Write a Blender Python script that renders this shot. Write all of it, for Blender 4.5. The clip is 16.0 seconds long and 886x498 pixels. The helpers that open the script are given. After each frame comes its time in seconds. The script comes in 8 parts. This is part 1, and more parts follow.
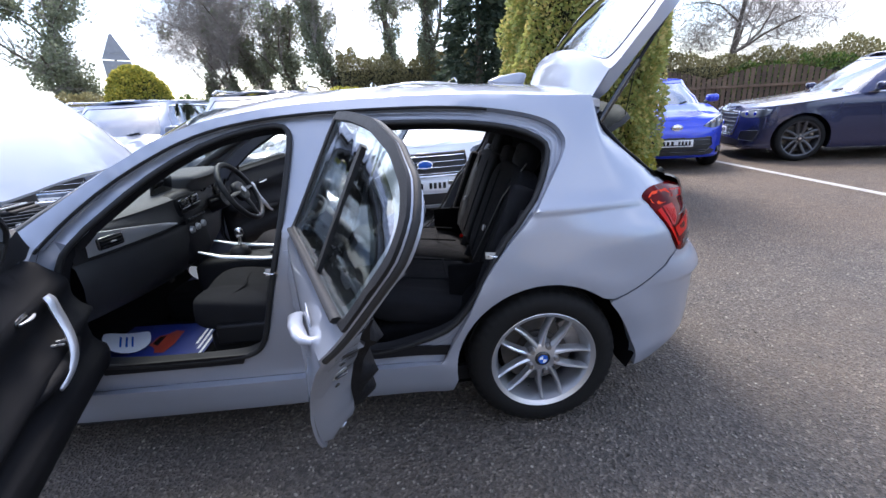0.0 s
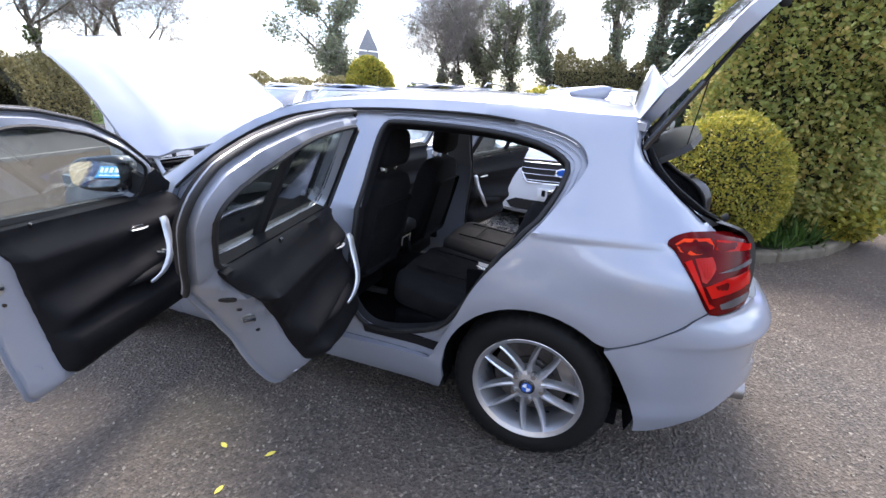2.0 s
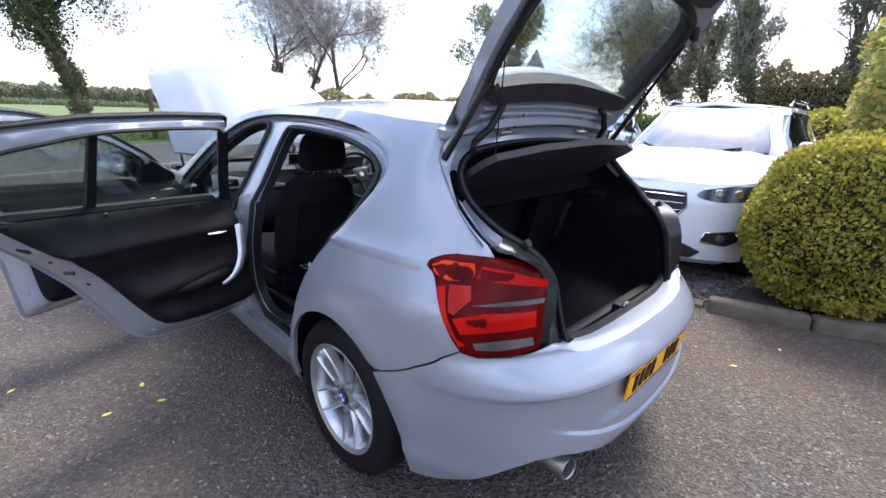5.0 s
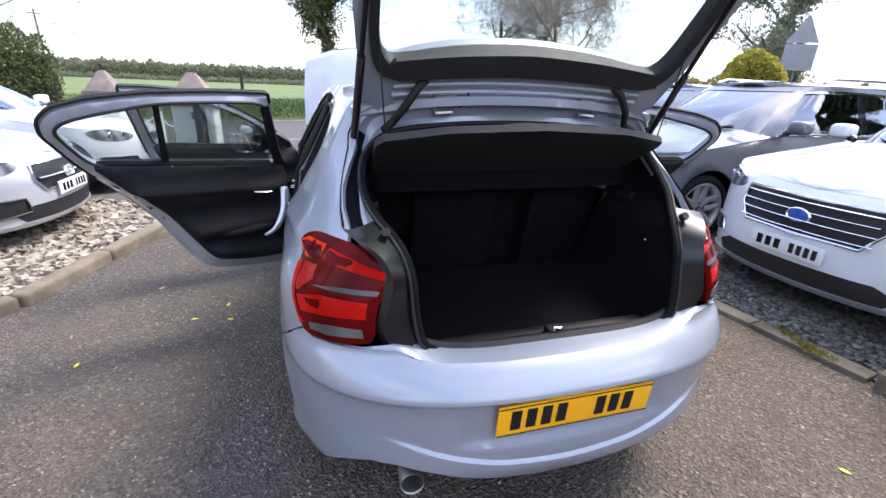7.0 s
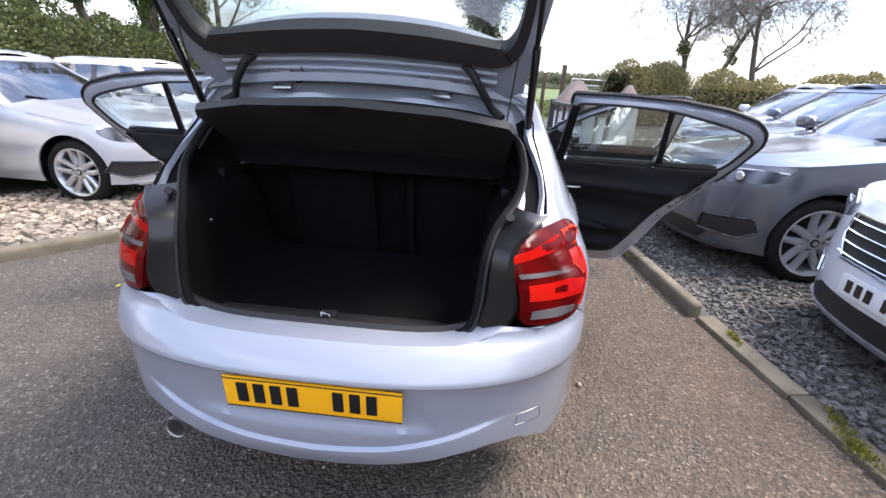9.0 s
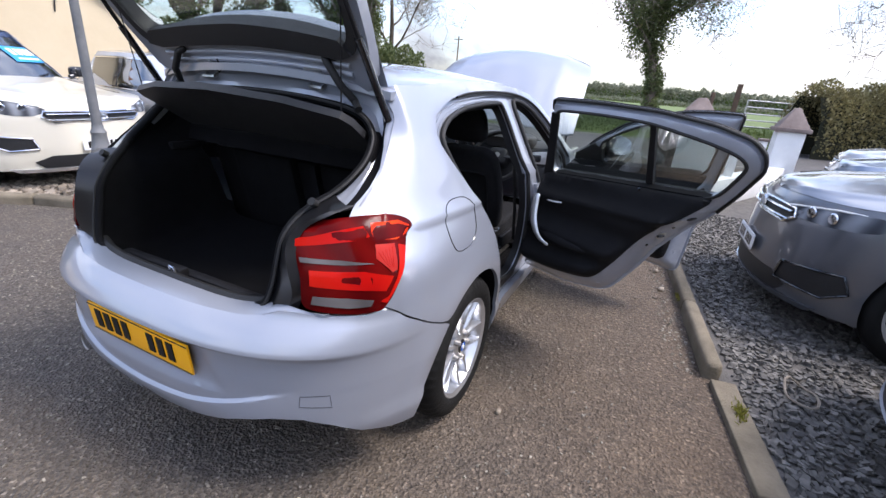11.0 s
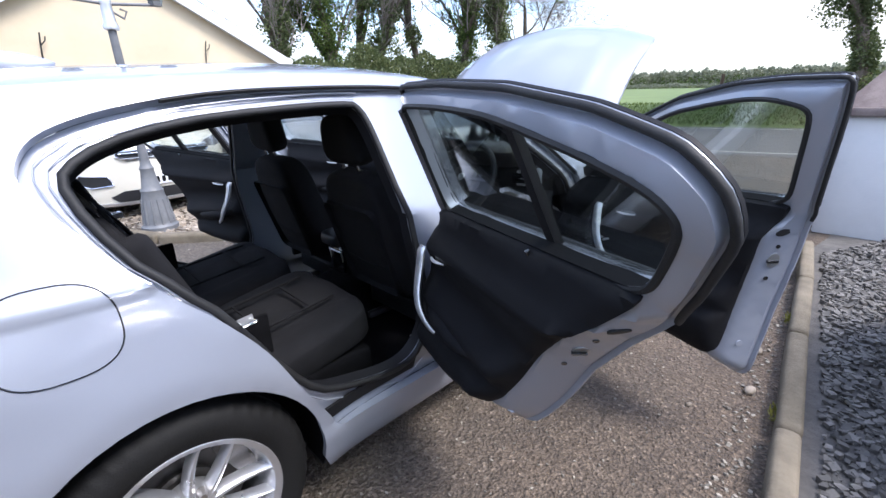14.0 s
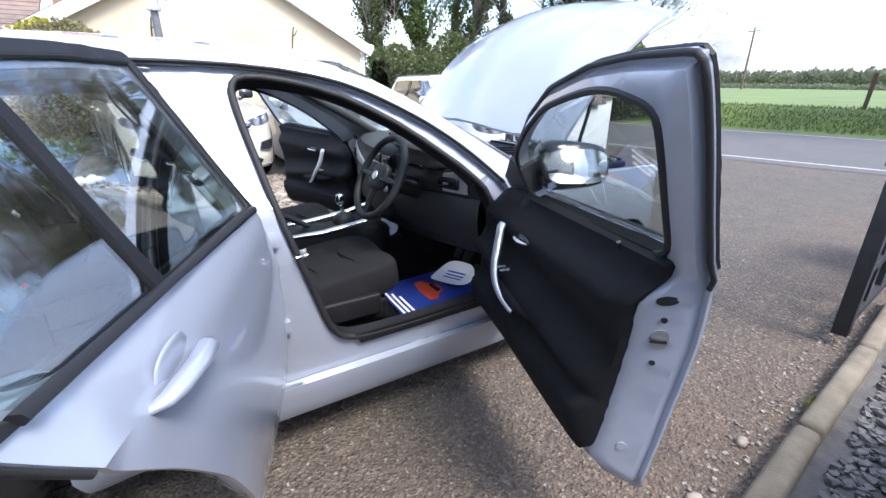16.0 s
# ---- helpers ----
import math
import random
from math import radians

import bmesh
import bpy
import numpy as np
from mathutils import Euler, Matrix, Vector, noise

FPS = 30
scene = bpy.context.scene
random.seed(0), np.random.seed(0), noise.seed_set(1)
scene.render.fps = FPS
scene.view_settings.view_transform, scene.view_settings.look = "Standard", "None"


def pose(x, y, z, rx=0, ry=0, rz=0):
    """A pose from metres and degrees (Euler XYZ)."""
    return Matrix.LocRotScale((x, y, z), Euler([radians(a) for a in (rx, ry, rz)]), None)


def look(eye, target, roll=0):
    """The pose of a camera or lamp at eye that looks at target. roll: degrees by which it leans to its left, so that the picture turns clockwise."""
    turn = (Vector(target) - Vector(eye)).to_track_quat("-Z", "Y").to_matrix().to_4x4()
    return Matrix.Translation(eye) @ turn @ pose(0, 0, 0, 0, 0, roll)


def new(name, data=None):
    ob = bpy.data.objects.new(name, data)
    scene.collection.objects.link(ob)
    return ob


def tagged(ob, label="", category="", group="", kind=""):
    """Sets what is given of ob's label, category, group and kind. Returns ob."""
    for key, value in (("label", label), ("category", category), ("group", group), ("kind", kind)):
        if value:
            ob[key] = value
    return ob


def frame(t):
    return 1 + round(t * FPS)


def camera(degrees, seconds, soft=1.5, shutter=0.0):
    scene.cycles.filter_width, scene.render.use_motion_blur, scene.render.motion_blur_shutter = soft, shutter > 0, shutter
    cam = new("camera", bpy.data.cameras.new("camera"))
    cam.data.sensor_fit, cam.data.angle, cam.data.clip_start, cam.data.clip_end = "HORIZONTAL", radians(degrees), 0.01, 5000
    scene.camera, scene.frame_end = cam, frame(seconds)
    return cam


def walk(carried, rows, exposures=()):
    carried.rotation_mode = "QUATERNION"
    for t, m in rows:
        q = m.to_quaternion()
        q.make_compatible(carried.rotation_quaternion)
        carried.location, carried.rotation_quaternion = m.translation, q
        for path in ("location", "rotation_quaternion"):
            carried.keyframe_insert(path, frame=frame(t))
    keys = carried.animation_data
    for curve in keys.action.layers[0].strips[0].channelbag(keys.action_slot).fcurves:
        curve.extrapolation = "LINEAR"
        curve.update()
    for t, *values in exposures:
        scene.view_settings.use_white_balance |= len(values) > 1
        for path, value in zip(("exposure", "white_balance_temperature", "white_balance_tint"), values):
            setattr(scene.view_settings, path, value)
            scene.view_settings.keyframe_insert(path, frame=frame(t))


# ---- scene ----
import collections

cam = camera(90.3, 16.0)
PATH = [
    (0, (0.491, 2.354, 1.385), (0.373, 0.469, 0.727), -3.5),
    (0.5, (0.251, 2.269, 1.363), (0.28, 0.38, 0.705), -1.0),
    (1, (0.08, 2.182, 1.389), (0.287, 0.31, 0.718), -0.2),
    (1.5, (-0.054, 2.246, 1.391), (0.53, 0.437, 0.77), 2.7),
    (2, (-0.23, 2.302, 1.4), (0.472, 0.545, 0.751), 1.5),
    (2.5, (-0.411, 2.175, 1.346), (0.345, 0.444, 0.687), 1.5),
    (3, (-0.622, 2.025, 1.373), (0.19, 0.321, 0.711), 1.0),
    (3.5, (-0.838, 2.006, 1.394), (0.154, 0.37, 0.815), 0.8),
    (4, (-1.015, 1.969, 1.392), (0.036, 0.372, 0.803), 1.4),
    (4.5, (-1.157, 1.718, 1.374), (0.03, 0.221, 0.782), 1.0),
    (5, (-1.305, 1.559, 1.384), (0.05, 0.211, 0.793), 1.8),
    (5.2, (-1.378, 1.496, 1.392), (0.068, 0.255, 0.785), 2.6),
    (7.3, (-1.752, 0.534, 1.402), (0.058, 0.033, 0.714), 2.3),
    (7.5, (-1.756, 0.426, 1.389), (0.063, -0.041, 0.7), 2.5),
    (8, (-1.718, 0.097, 1.402), (0.131, -0.131, 0.676), 1.8),
    (8.5, (-1.773, -0.157, 1.379), (0.091, -0.162, 0.655), 2.4),
    (9, (-1.799, -0.418, 1.376), (0.062, -0.268, 0.658), 3.1),
    (9.2, (-1.762, -0.545, 1.362), (0.09, -0.311, 0.642), 4.1),
    (11.3, (-1.481, -1.487, 1.376), (0.156, -0.55, 0.709), 4.4),
    (11.5, (-1.423, -1.573, 1.361), (0.15, -0.515, 0.724), 4.1),
    (12, (-1.255, -1.683, 1.356), (0.196, -0.469, 0.706), 3.0),
    (12.5, (-0.952, -1.692, 1.35), (0.462, -0.452, 0.67), 1.2),
    (13, (-0.711, -1.766, 1.332), (0.646, -0.461, 0.657), -0.5),
    (13.5, (-0.444, -1.809, 1.327), (0.873, -0.465, 0.649), -1.0),
    (14, (-0.122, -1.841, 1.332), (1.193, -0.494, 0.656), -1.4),
    (14.5, (0.063, -1.919, 1.306), (1.336, -0.533, 0.629), -2.4),
    (15, (0.259, -2.066, 1.311), (1.281, -0.48, 0.648), -2.4),
    (15.5, (0.521, -2.084, 1.293), (1.52, -0.487, 0.619), 0.4),
    (16, (0.747, -2.09, 1.3), (1.733, -0.5, 0.593), 0.5),
]
walk(cam, [(t, look(eye, target, roll)) for t, eye, target, roll in PATH], exposures=[(0, 2.28, 6220, 15), (1.5, 2.55, 6450, 15), (5, 2.30, 6400, 15), (9, 2.42, 6650, 16), (11.5, 1.93, 6300, 16), (14.5, 2.34, 6060, 14), (16, 2.50, 6100, 13)])

SUN_FROM = Vector((0.12, -0.52, 0.83)).normalized()

# ---- world and sun ----
world = bpy.data.worlds.new("sky")
scene.world = world
world.use_nodes = True
wt = world.node_tree
wt.nodes.clear()
w_out = wt.nodes.new("ShaderNodeOutputWorld")
w_bg = wt.nodes.new("ShaderNodeBackground")
w_sky = wt.nodes.new("ShaderNodeTexSky")
w_sky.sky_type = "NISHITA"
w_sky.sun_disc = False
w_sky.sun_elevation = math.asin(SUN_FROM.z)
w_sky.sun_rotation = math.atan2(SUN_FROM.x, SUN_FROM.y)
w_sky.air_density, w_sky.dust_density = 1.0, 1.5
w_co = wt.nodes.new("ShaderNodeTexCoord")
w_map = wt.nodes.new("ShaderNodeMapping")
w_map.inputs["Scale"].default_value = (1.0, 1.0, 2.6)
w_noise = wt.nodes.new("ShaderNodeTexNoise")
w_noise.inputs["Scale"].default_value = 2.3
w_noise.inputs["Detail"].default_value = 9.0
w_noise.inputs["Roughness"].default_value = 0.6
w_noise.inputs["Distortion"].default_value = 0.35
w_ramp = wt.nodes.new("ShaderNodeValToRGB")
w_ramp.color_ramp.elements[0].position = 0.42
w_ramp.color_ramp.elements[1].position = 0.60
w_cloud = wt.nodes.new("ShaderNodeMix")
w_cloud.data_type = "RGBA"
w_gain = wt.nodes.new("ShaderNodeMix")
w_gain.data_type = "RGBA"
w_gain.blend_type = "MULTIPLY"
w_gain.inputs["Factor"].default_value = 1.0
w_gain.inputs["B"].default_value = (0.095, 0.098, 0.103, 1)
w_shade = wt.nodes.new("ShaderNodeTexNoise")
w_shade.inputs["Scale"].default_value = 3.1
w_shade.inputs["Detail"].default_value = 6.0
w_tone = wt.nodes.new("ShaderNodeValToRGB")
w_tone.color_ramp.elements[0].position, w_tone.color_ramp.elements[0].color = 0.38, (0.40, 0.42, 0.46, 1)
w_tone.color_ramp.elements[1].position, w_tone.color_ramp.elements[1].color = 0.60, (0.96, 0.96, 0.955, 1)
wt.links.new(w_co.outputs["Generated"], w_map.inputs["Vector"])
wt.links.new(w_map.outputs["Vector"], w_noise.inputs["Vector"])
wt.links.new(w_map.outputs["Vector"], w_shade.inputs["Vector"])
wt.links.new(w_noise.outputs["Fac"], w_ramp.inputs["Fac"])
wt.links.new(w_shade.outputs["Fac"], w_tone.inputs["Fac"])
wt.links.new(w_sky.outputs["Color"], w_gain.inputs["A"])
w_sep = wt.nodes.new("ShaderNodeSeparateXYZ")
w_up = wt.nodes.new("ShaderNodeMapRange")
w_up.inputs["From Min"].default_value, w_up.inputs["From Max"].default_value = 0.10, 0.62
w_up.inputs["To Min"].default_value, w_up.inputs["To Max"].default_value = 1.0, 0.22
w_thin = wt.nodes.new("ShaderNodeMath")
w_thin.operation = "MULTIPLY"
wt.links.new(w_co.outputs["Generated"], w_sep.inputs["Vector"])
wt.links.new(w_sep.outputs["Z"], w_up.inputs["Value"])
wt.links.new(w_ramp.outputs["Color"], w_thin.inputs[0])
wt.links.new(w_up.outputs["Result"], w_thin.inputs[1])
wt.links.new(w_thin.outputs["Value"], w_cloud.inputs["Factor"])
wt.links.new(w_gain.outputs["Result"], w_cloud.inputs["A"])
w_lift = wt.nodes.new("ShaderNodeMapRange")
w_lift.inputs["From Min"].default_value, w_lift.inputs["From Max"].default_value = 0.02, 0.60
w_lift.inputs["To Min"].default_value, w_lift.inputs["To Max"].default_value = 0.25, 1.70
w_grade = wt.nodes.new("ShaderNodeMix")
w_grade.data_type, w_grade.blend_type = "RGBA", "MULTIPLY"
w_grade.inputs["Factor"].default_value = 1.0
wt.links.new(w_sep.outputs["Z"], w_lift.inputs["Value"])
wt.links.new(w_tone.outputs["Color"], w_grade.inputs["A"])
wt.links.new(w_lift.outputs["Result"], w_grade.inputs["B"])
wt.links.new(w_grade.outputs["Result"], w_cloud.inputs["B"])
wt.links.new(w_cloud.outputs["Result"], w_bg.inputs["Color"])
w_bg.inputs["Strength"].default_value = 1.0
wt.links.new(w_bg.outputs["Background"], w_out.inputs["Surface"])

sun_data = bpy.data.lights.new("sun", "SUN")
sun_data.energy, sun_data.angle, sun_data.color = 1.15, radians(20), (1.0, 0.95, 0.87)
sun = new("sun", sun_data)
sun.matrix_world = look(SUN_FROM * 60, (0, 0, 0))


# ---- materials ----
def material(name):
    m = bpy.data.materials.new(name)
    m.use_nodes = True
    return m, m.node_tree, m.node_tree.nodes["Principled BSDF"]


def noise_node(nt, scale, detail=5.0, rough=0.6, vec=None):
    n = nt.nodes.new("ShaderNodeTexNoise")
    n.inputs["Scale"].default_value, n.inputs["Detail"].default_value, n.inputs["Roughness"].default_value = scale, detail, rough
    if vec is not None:
        nt.links.new(vec, n.inputs["Vector"])
    return n


def ramp_node(nt, fac, stops):
    r = nt.nodes.new("ShaderNodeValToRGB")
    els = r.color_ramp.elements
    while len(els) < len(stops):
        els.new(0.5)
    for e, (p, c) in zip(els, stops):
        e.position, e.color = p, (*c, 1)
    nt.links.new(fac, r.inputs["Fac"])
    return r


def mix_node(nt, a, b, fac, mode="MIX"):
    n = nt.nodes.new("ShaderNodeMix")
    n.data_type, n.blend_type = "RGBA", mode
    for key, v in (("A", a), ("B", b)):
        if isinstance(v, tuple):
            n.inputs[key].default_value = (*v, 1)
        else:
            nt.links.new(v, n.inputs[key])
    if isinstance(fac, float):
        n.inputs["Factor"].default_value = fac
    else:
        nt.links.new(fac, n.inputs["Factor"])
    return n.outputs["Result"]


def bump_node(nt, bsdf, height, strength, distance):
    b = nt.nodes.new("ShaderNodeBump")
    b.inputs["Strength"].default_value, b.inputs["Distance"].default_value = strength, distance
    nt.links.new(height, b.inputs["Height"])
    nt.links.new(b.outputs["Normal"], bsdf.inputs["Normal"])
    return b


def object_vec(nt):
    return nt.nodes.new("ShaderNodeTexCoord").outputs["Object"]


def surface(name, c1, c2, scale=8.0, rough=0.6, metal=0.0, bump=0.0, bscale=60.0, fine=0.25, coat=0.0, rvar=0.1, spec=0.5, island=0.0, pick=0.0):
    """A surface with a broad and a fine variation between two colours, uneven gloss and fine relief."""
    m, nt, b = material(name)
    vec = object_vec(nt)
    broad, small = noise_node(nt, scale, 4.0, 0.6, vec), noise_node(nt, scale * 9.0, 3.0, 0.7, vec)
    col = mix_node(nt, c1, c2, ramp_node(nt, broad.outputs["Fac"], [(0.3, (0, 0, 0)), (0.7, (1, 1, 1))]).outputs["Color"])
    col = mix_node(nt, col, mix_node(nt, c1, c2, small.outputs["Fac"]), fine)
    if island or pick:
        if island:
            src = nt.nodes.new("ShaderNodeNewGeometry").outputs["Random Per Island"]
        else:
            src = nt.nodes.new("ShaderNodeObjectInfo").outputs["Random"]
        k = island or pick
        tone = ramp_node(nt, src, [(0.0, (1 - k, 1 - k, 1 - k)), (1.0, (1 + k, 1 + k, 1 + k))])
        col = mix_node(nt, col, tone.outputs["Color"], 1.0, "MULTIPLY")
    nt.links.new(col, b.inputs["Base Color"])
    mr = nt.nodes.new("ShaderNodeMapRange")
    mr.inputs["To Min"].default_value, mr.inputs["To Max"].default_value = max(0.0, rough - rvar), min(1.0, rough + rvar)
    nt.links.new(broad.outputs["Fac"], mr.inputs["Value"])
    nt.links.new(mr.outputs["Result"], b.inputs["Roughness"])
    b.inputs["Metallic"].default_value = metal
    b.inputs["Specular IOR Level"].default_value = spec
    if coat:
        b.inputs["Coat Weight"].default_value, b.inputs["Coat Roughness"].default_value = coat, 0.03
    if bump:
        bump_node(nt, b, noise_node(nt, bscale, 4.0, 0.6, vec).outputs["Fac"], bump, 0.01)
    return m


def car_paint(name, c, metal=0.75, rough=0.33):
    m, nt, b = material(name)
    vec = object_vec(nt)
    flake = noise_node(nt, 900.0, 1.0, 0.5, vec)
    film = noise_node(nt, 2.2, 5.0, 0.6, vec)
    dark = tuple(0.90 * v for v in c)
    col = mix_node(nt, dark, c, flake.outputs["Fac"])
    col = mix_node(nt, col, tuple(min(1, 0.92 * v + 0.012) for v in c), film.outputs["Fac"])
    nt.links.new(col, b.inputs["Base Color"])
    mr = nt.nodes.new("ShaderNodeMapRange")
    mr.inputs["To Min"].default_value, mr.inputs["To Max"].default_value = rough - 0.05, rough + 0.07
    nt.links.new(film.outputs["Fac"], mr.inputs["Value"])
    nt.links.new(mr.outputs["Result"], b.inputs["Roughness"])
    b.inputs["Metallic"].default_value = metal
    b.inputs["Coat Weight"].default_value, b.inputs["Coat Roughness"].default_value = 1.0, 0.02
    return m


def pane_glass(name, tint=(0.86, 0.9, 0.88), gain=1.0):
    m, nt, b = material(name)
    nt.nodes.remove(b)
    out = nt.nodes["Material Output"]
    tr, gl, mx, fr = (nt.nodes.new(k) for k in ("ShaderNodeBsdfTransparent", "ShaderNodeBsdfGlossy", "ShaderNodeMixShader", "ShaderNodeLayerWeight"))
    tr.inputs["Color"].default_value = (*tint, 1)
    gl.inputs["Roughness"].default_value = 0.012
    gl.inputs["Color"].default_value = (0.97, 0.98, 1, 1)
    fr.inputs["Blend"].default_value = 0.5
    pw = nt.nodes.new("ShaderNodeMath")
    pw.operation = "POWER"
    pw.inputs[1].default_value = 3.6
    nt.links.new(fr.outputs["Facing"], pw.inputs[0])
    mul = nt.nodes.new("ShaderNodeMath")
    mul.operation, mul.use_clamp = "MULTIPLY_ADD", True
    mul.inputs[1].default_value, mul.inputs[2].default_value = 0.8, 0.07 * gain
    nt.links.new(pw.outputs["Value"], mul.inputs[0])
    nt.links.new(mul.outputs["Value"], mx.inputs["Fac"])
    nt.links.new(tr.outputs["BSDF"], mx.inputs[1])
    nt.links.new(gl.outputs["BSDF"], mx.inputs[2])
    nt.links.new(mx.outputs["Shader"], out.inputs["Surface"])
    return m


def leaf_material(name, c1, c2, c3):
    m, nt, b = material(name)
    rnd = nt.nodes.new("ShaderNodeNewGeometry").outputs["Random Per Island"]
    vec = object_vec(nt)
    patch = noise_node(nt, 1.6, 3.0, 0.6, vec)
    r = ramp_node(nt, rnd, [(0.0, c1), (0.55, c2), (1.0, c3)])
    col = mix_node(nt, r.outputs["Color"], c1, ramp_node(nt, patch.outputs["Fac"], [(0.35, (0, 0, 0)), (0.8, (0.7, 0.7, 0.7))]).outputs["Color"])
    nt.links.new(col, b.inputs["Base Color"])
    b.inputs["Roughness"].default_value = 0.55
    b.inputs["Subsurface Weight"].default_value = 0.0
    tl = nt.nodes.new("ShaderNodeBsdfTranslucent")
    nt.links.new(col, tl.inputs["Color"])
    mx = nt.nodes.new("ShaderNodeMixShader")
    mx.inputs["Fac"].default_value = 0.45
    nt.links.new(b.outputs["BSDF"], mx.inputs[1])
    nt.links.new(tl.outputs["BSDF"], mx.inputs[2])
    nt.links.new(mx.outputs["Shader"], nt.nodes["Material Output"].inputs["Surface"])
    return m


def asphalt_material(name):
    m, nt, b = material(name)
    vec = object_vec(nt)
    chips = nt.nodes.new("ShaderNodeTexVoronoi")
    chips.inputs["Scale"].default_value = 95.0
    nt.links.new(vec, chips.inputs["Vector"])
    chips2 = nt.nodes.new("ShaderNodeTexVoronoi")
    chips2.inputs["Scale"].default_value = 52.0
    nt.links.new(vec, chips2.inputs["Vector"])
    tone = ramp_node(nt, chips.outputs["Color"], [(0.0, (0.023, 0.020, 0.0175)), (0.45, (0.074, 0.063, 0.052)), (0.8, (0.134, 0.113, 0.091)), (1.0, (0.33, 0.285, 0.235))])
    warm = noise_node(nt, 0.55, 5.0, 0.65, vec)
    wear = noise_node(nt, 3.4, 6.0, 0.7, vec)
    col = mix_node(nt, tone.outputs["Color"], (0.13, 0.098, 0.068), ramp_node(nt, warm.outputs["Fac"], [(0.38, (0, 0, 0)), (0.7, (0.55, 0.55, 0.55))]).outputs["Color"])
    col = mix_node(nt, col, (0.042, 0.040, 0.038), ramp_node(nt, wear.outputs["Fac"], [(0.42, (0, 0, 0)), (0.75, (0.5, 0.5, 0.5))]).outputs["Color"])
    # browner tint growing towards the gravel-bay side, broken up by noise
    sep = nt.nodes.new("ShaderNodeSeparateXYZ")
    nt.links.new(vec, sep.inputs["Vector"])
    bay_tint = nt.nodes.new("ShaderNodeMapRange")
    bay_tint.inputs["From Min"].default_value, bay_tint.inputs["From Max"].default_value = -0.3, -1.7
    bay_tint.inputs["To Min"].default_value, bay_tint.inputs["To Max"].default_value = 0.0, 0.62
    nt.links.new(sep.outputs["Y"], bay_tint.inputs["Value"])
    uneven = nt.nodes.new("ShaderNodeMath")
    uneven.operation, uneven.use_clamp = "MULTIPLY", True
    nt.links.new(bay_tint.outputs["Result"], uneven.inputs[0])
    nt.links.new(ramp_node(nt, wear.outputs["Fac"], [(0.25, (0.5, 0.5, 0.5)), (0.7, (1, 1, 1))]).outputs["Color"], uneven.inputs[1])
    col = mix_node(nt, col, mix_node(nt, col, (1.25, 0.98, 0.72), 1.0, "MULTIPLY"), uneven.outputs["Value"])
    nt.links.new(col, b.inputs["Base Color"])
    b.inputs["Roughness"].default_value = 0.82
    add = nt.nodes.new("ShaderNodeMath")
    add.operation = "ADD"
    nt.links.new(chips.outputs["Distance"], add.inputs[0])
    nt.links.new(chips2.outputs["Distance"], add.inputs[1])
    bump_node(nt, b, add.outputs["Value"], 0.9, 0.012)
    return m


SILVER = car_paint("silver_paint", (0.315, 0.34, 0.395), 0.30, 0.38)
BLACK_PLASTIC = surface("black_plastic", (0.006, 0.006, 0.007), (0.011, 0.011, 0.0125), 6, 0.55, bump=0.12, bscale=700, spec=0.25)
LAMP_TRIM = surface("satin_black_cover", (0.005, 0.005, 0.006), (0.009, 0.009, 0.010), 5, 0.3, rvar=0.06)
DOOR_TRIM = surface("black_door_trim", (0.006, 0.006, 0.007), (0.012, 0.012, 0.0132), 9, 0.68, bump=0.2, bscale=480, spec=0.13)
BLACK_SOFT = surface("black_soft_trim", (0.014, 0.014, 0.015), (0.026, 0.026, 0.0275), 9, 0.52, bump=0.18, bscale=520, spec=0.42)
DARK_GREY_TRIM = surface("grey_soft_trim", (0.055, 0.054, 0.055), (0.085, 0.084, 0.085), 7, 0.6, bump=0.2, bscale=480)
FABRIC = surface("black_seat_cloth", (0.006, 0.006, 0.007), (0.014, 0.014, 0.0155), 14, 0.9, bump=0.4, bscale=600, spec=0.25)
CARPET = surface("black_carpet", (0.0025, 0.0025, 0.003), (0.007, 0.007, 0.008), 18, 0.97, bump=0.6, bscale=420, spec=0.1)
DULL_BLACK = surface("dull_black_trim", (0.004, 0.004, 0.0046), (0.008, 0.008, 0.009), 8, 0.8, bump=0.15, bscale=400, spec=0.12)
RUBBER = surface("black_rubber", (0.006, 0.006, 0.0062), (0.012, 0.012, 0.012), 12, 0.66, bump=0.15, bscale=300)
TYRE = surface("tyre_rubber", (0.005, 0.005, 0.005), (0.011, 0.0108, 0.0102), 7, 0.7, bump=0.2, bscale=200, spec=0.22)
GLOSS_BLACK = surface("gloss_black", (0.008, 0.008, 0.009), (0.014, 0.014, 0.015), 4, 0.1, rvar=0.04, coat=0.6)
ALLOY = surface("silver_alloy", (0.55, 0.56, 0.58), (0.66, 0.67, 0.69), 8, 0.3, 0.85, rvar=0.08)
SATIN_SILVER = surface("satin_silver_trim", (0.55, 0.56, 0.58), (0.62, 0.63, 0.65), 9, 0.34, 0.7)
CHROME = surface("chrome", (0.72, 0.73, 0.75), (0.8, 0.81, 0.82), 9, 0.1, 1.0, rvar=0.05)
STEEL = surface("worn_steel", (0.26, 0.25, 0.24), (0.42, 0.40, 0.38), 12, 0.42, 0.9)
DISC_STEEL = surface("dark_disc_steel", (0.06, 0.058, 0.055), (0.15, 0.14, 0.13), 14, 0.4, 0.8)
ZINC = surface("zinc_plate", (0.36, 0.37, 0.36), (0.5, 0.5, 0.49), 25, 0.36, 0.85)
CAR_GLASS = pane_glass("clear_car_glass", gain=2.2)
TINT_GLASS = pane_glass("tinted_car_glass", (0.26, 0.3, 0.3), 3.2)
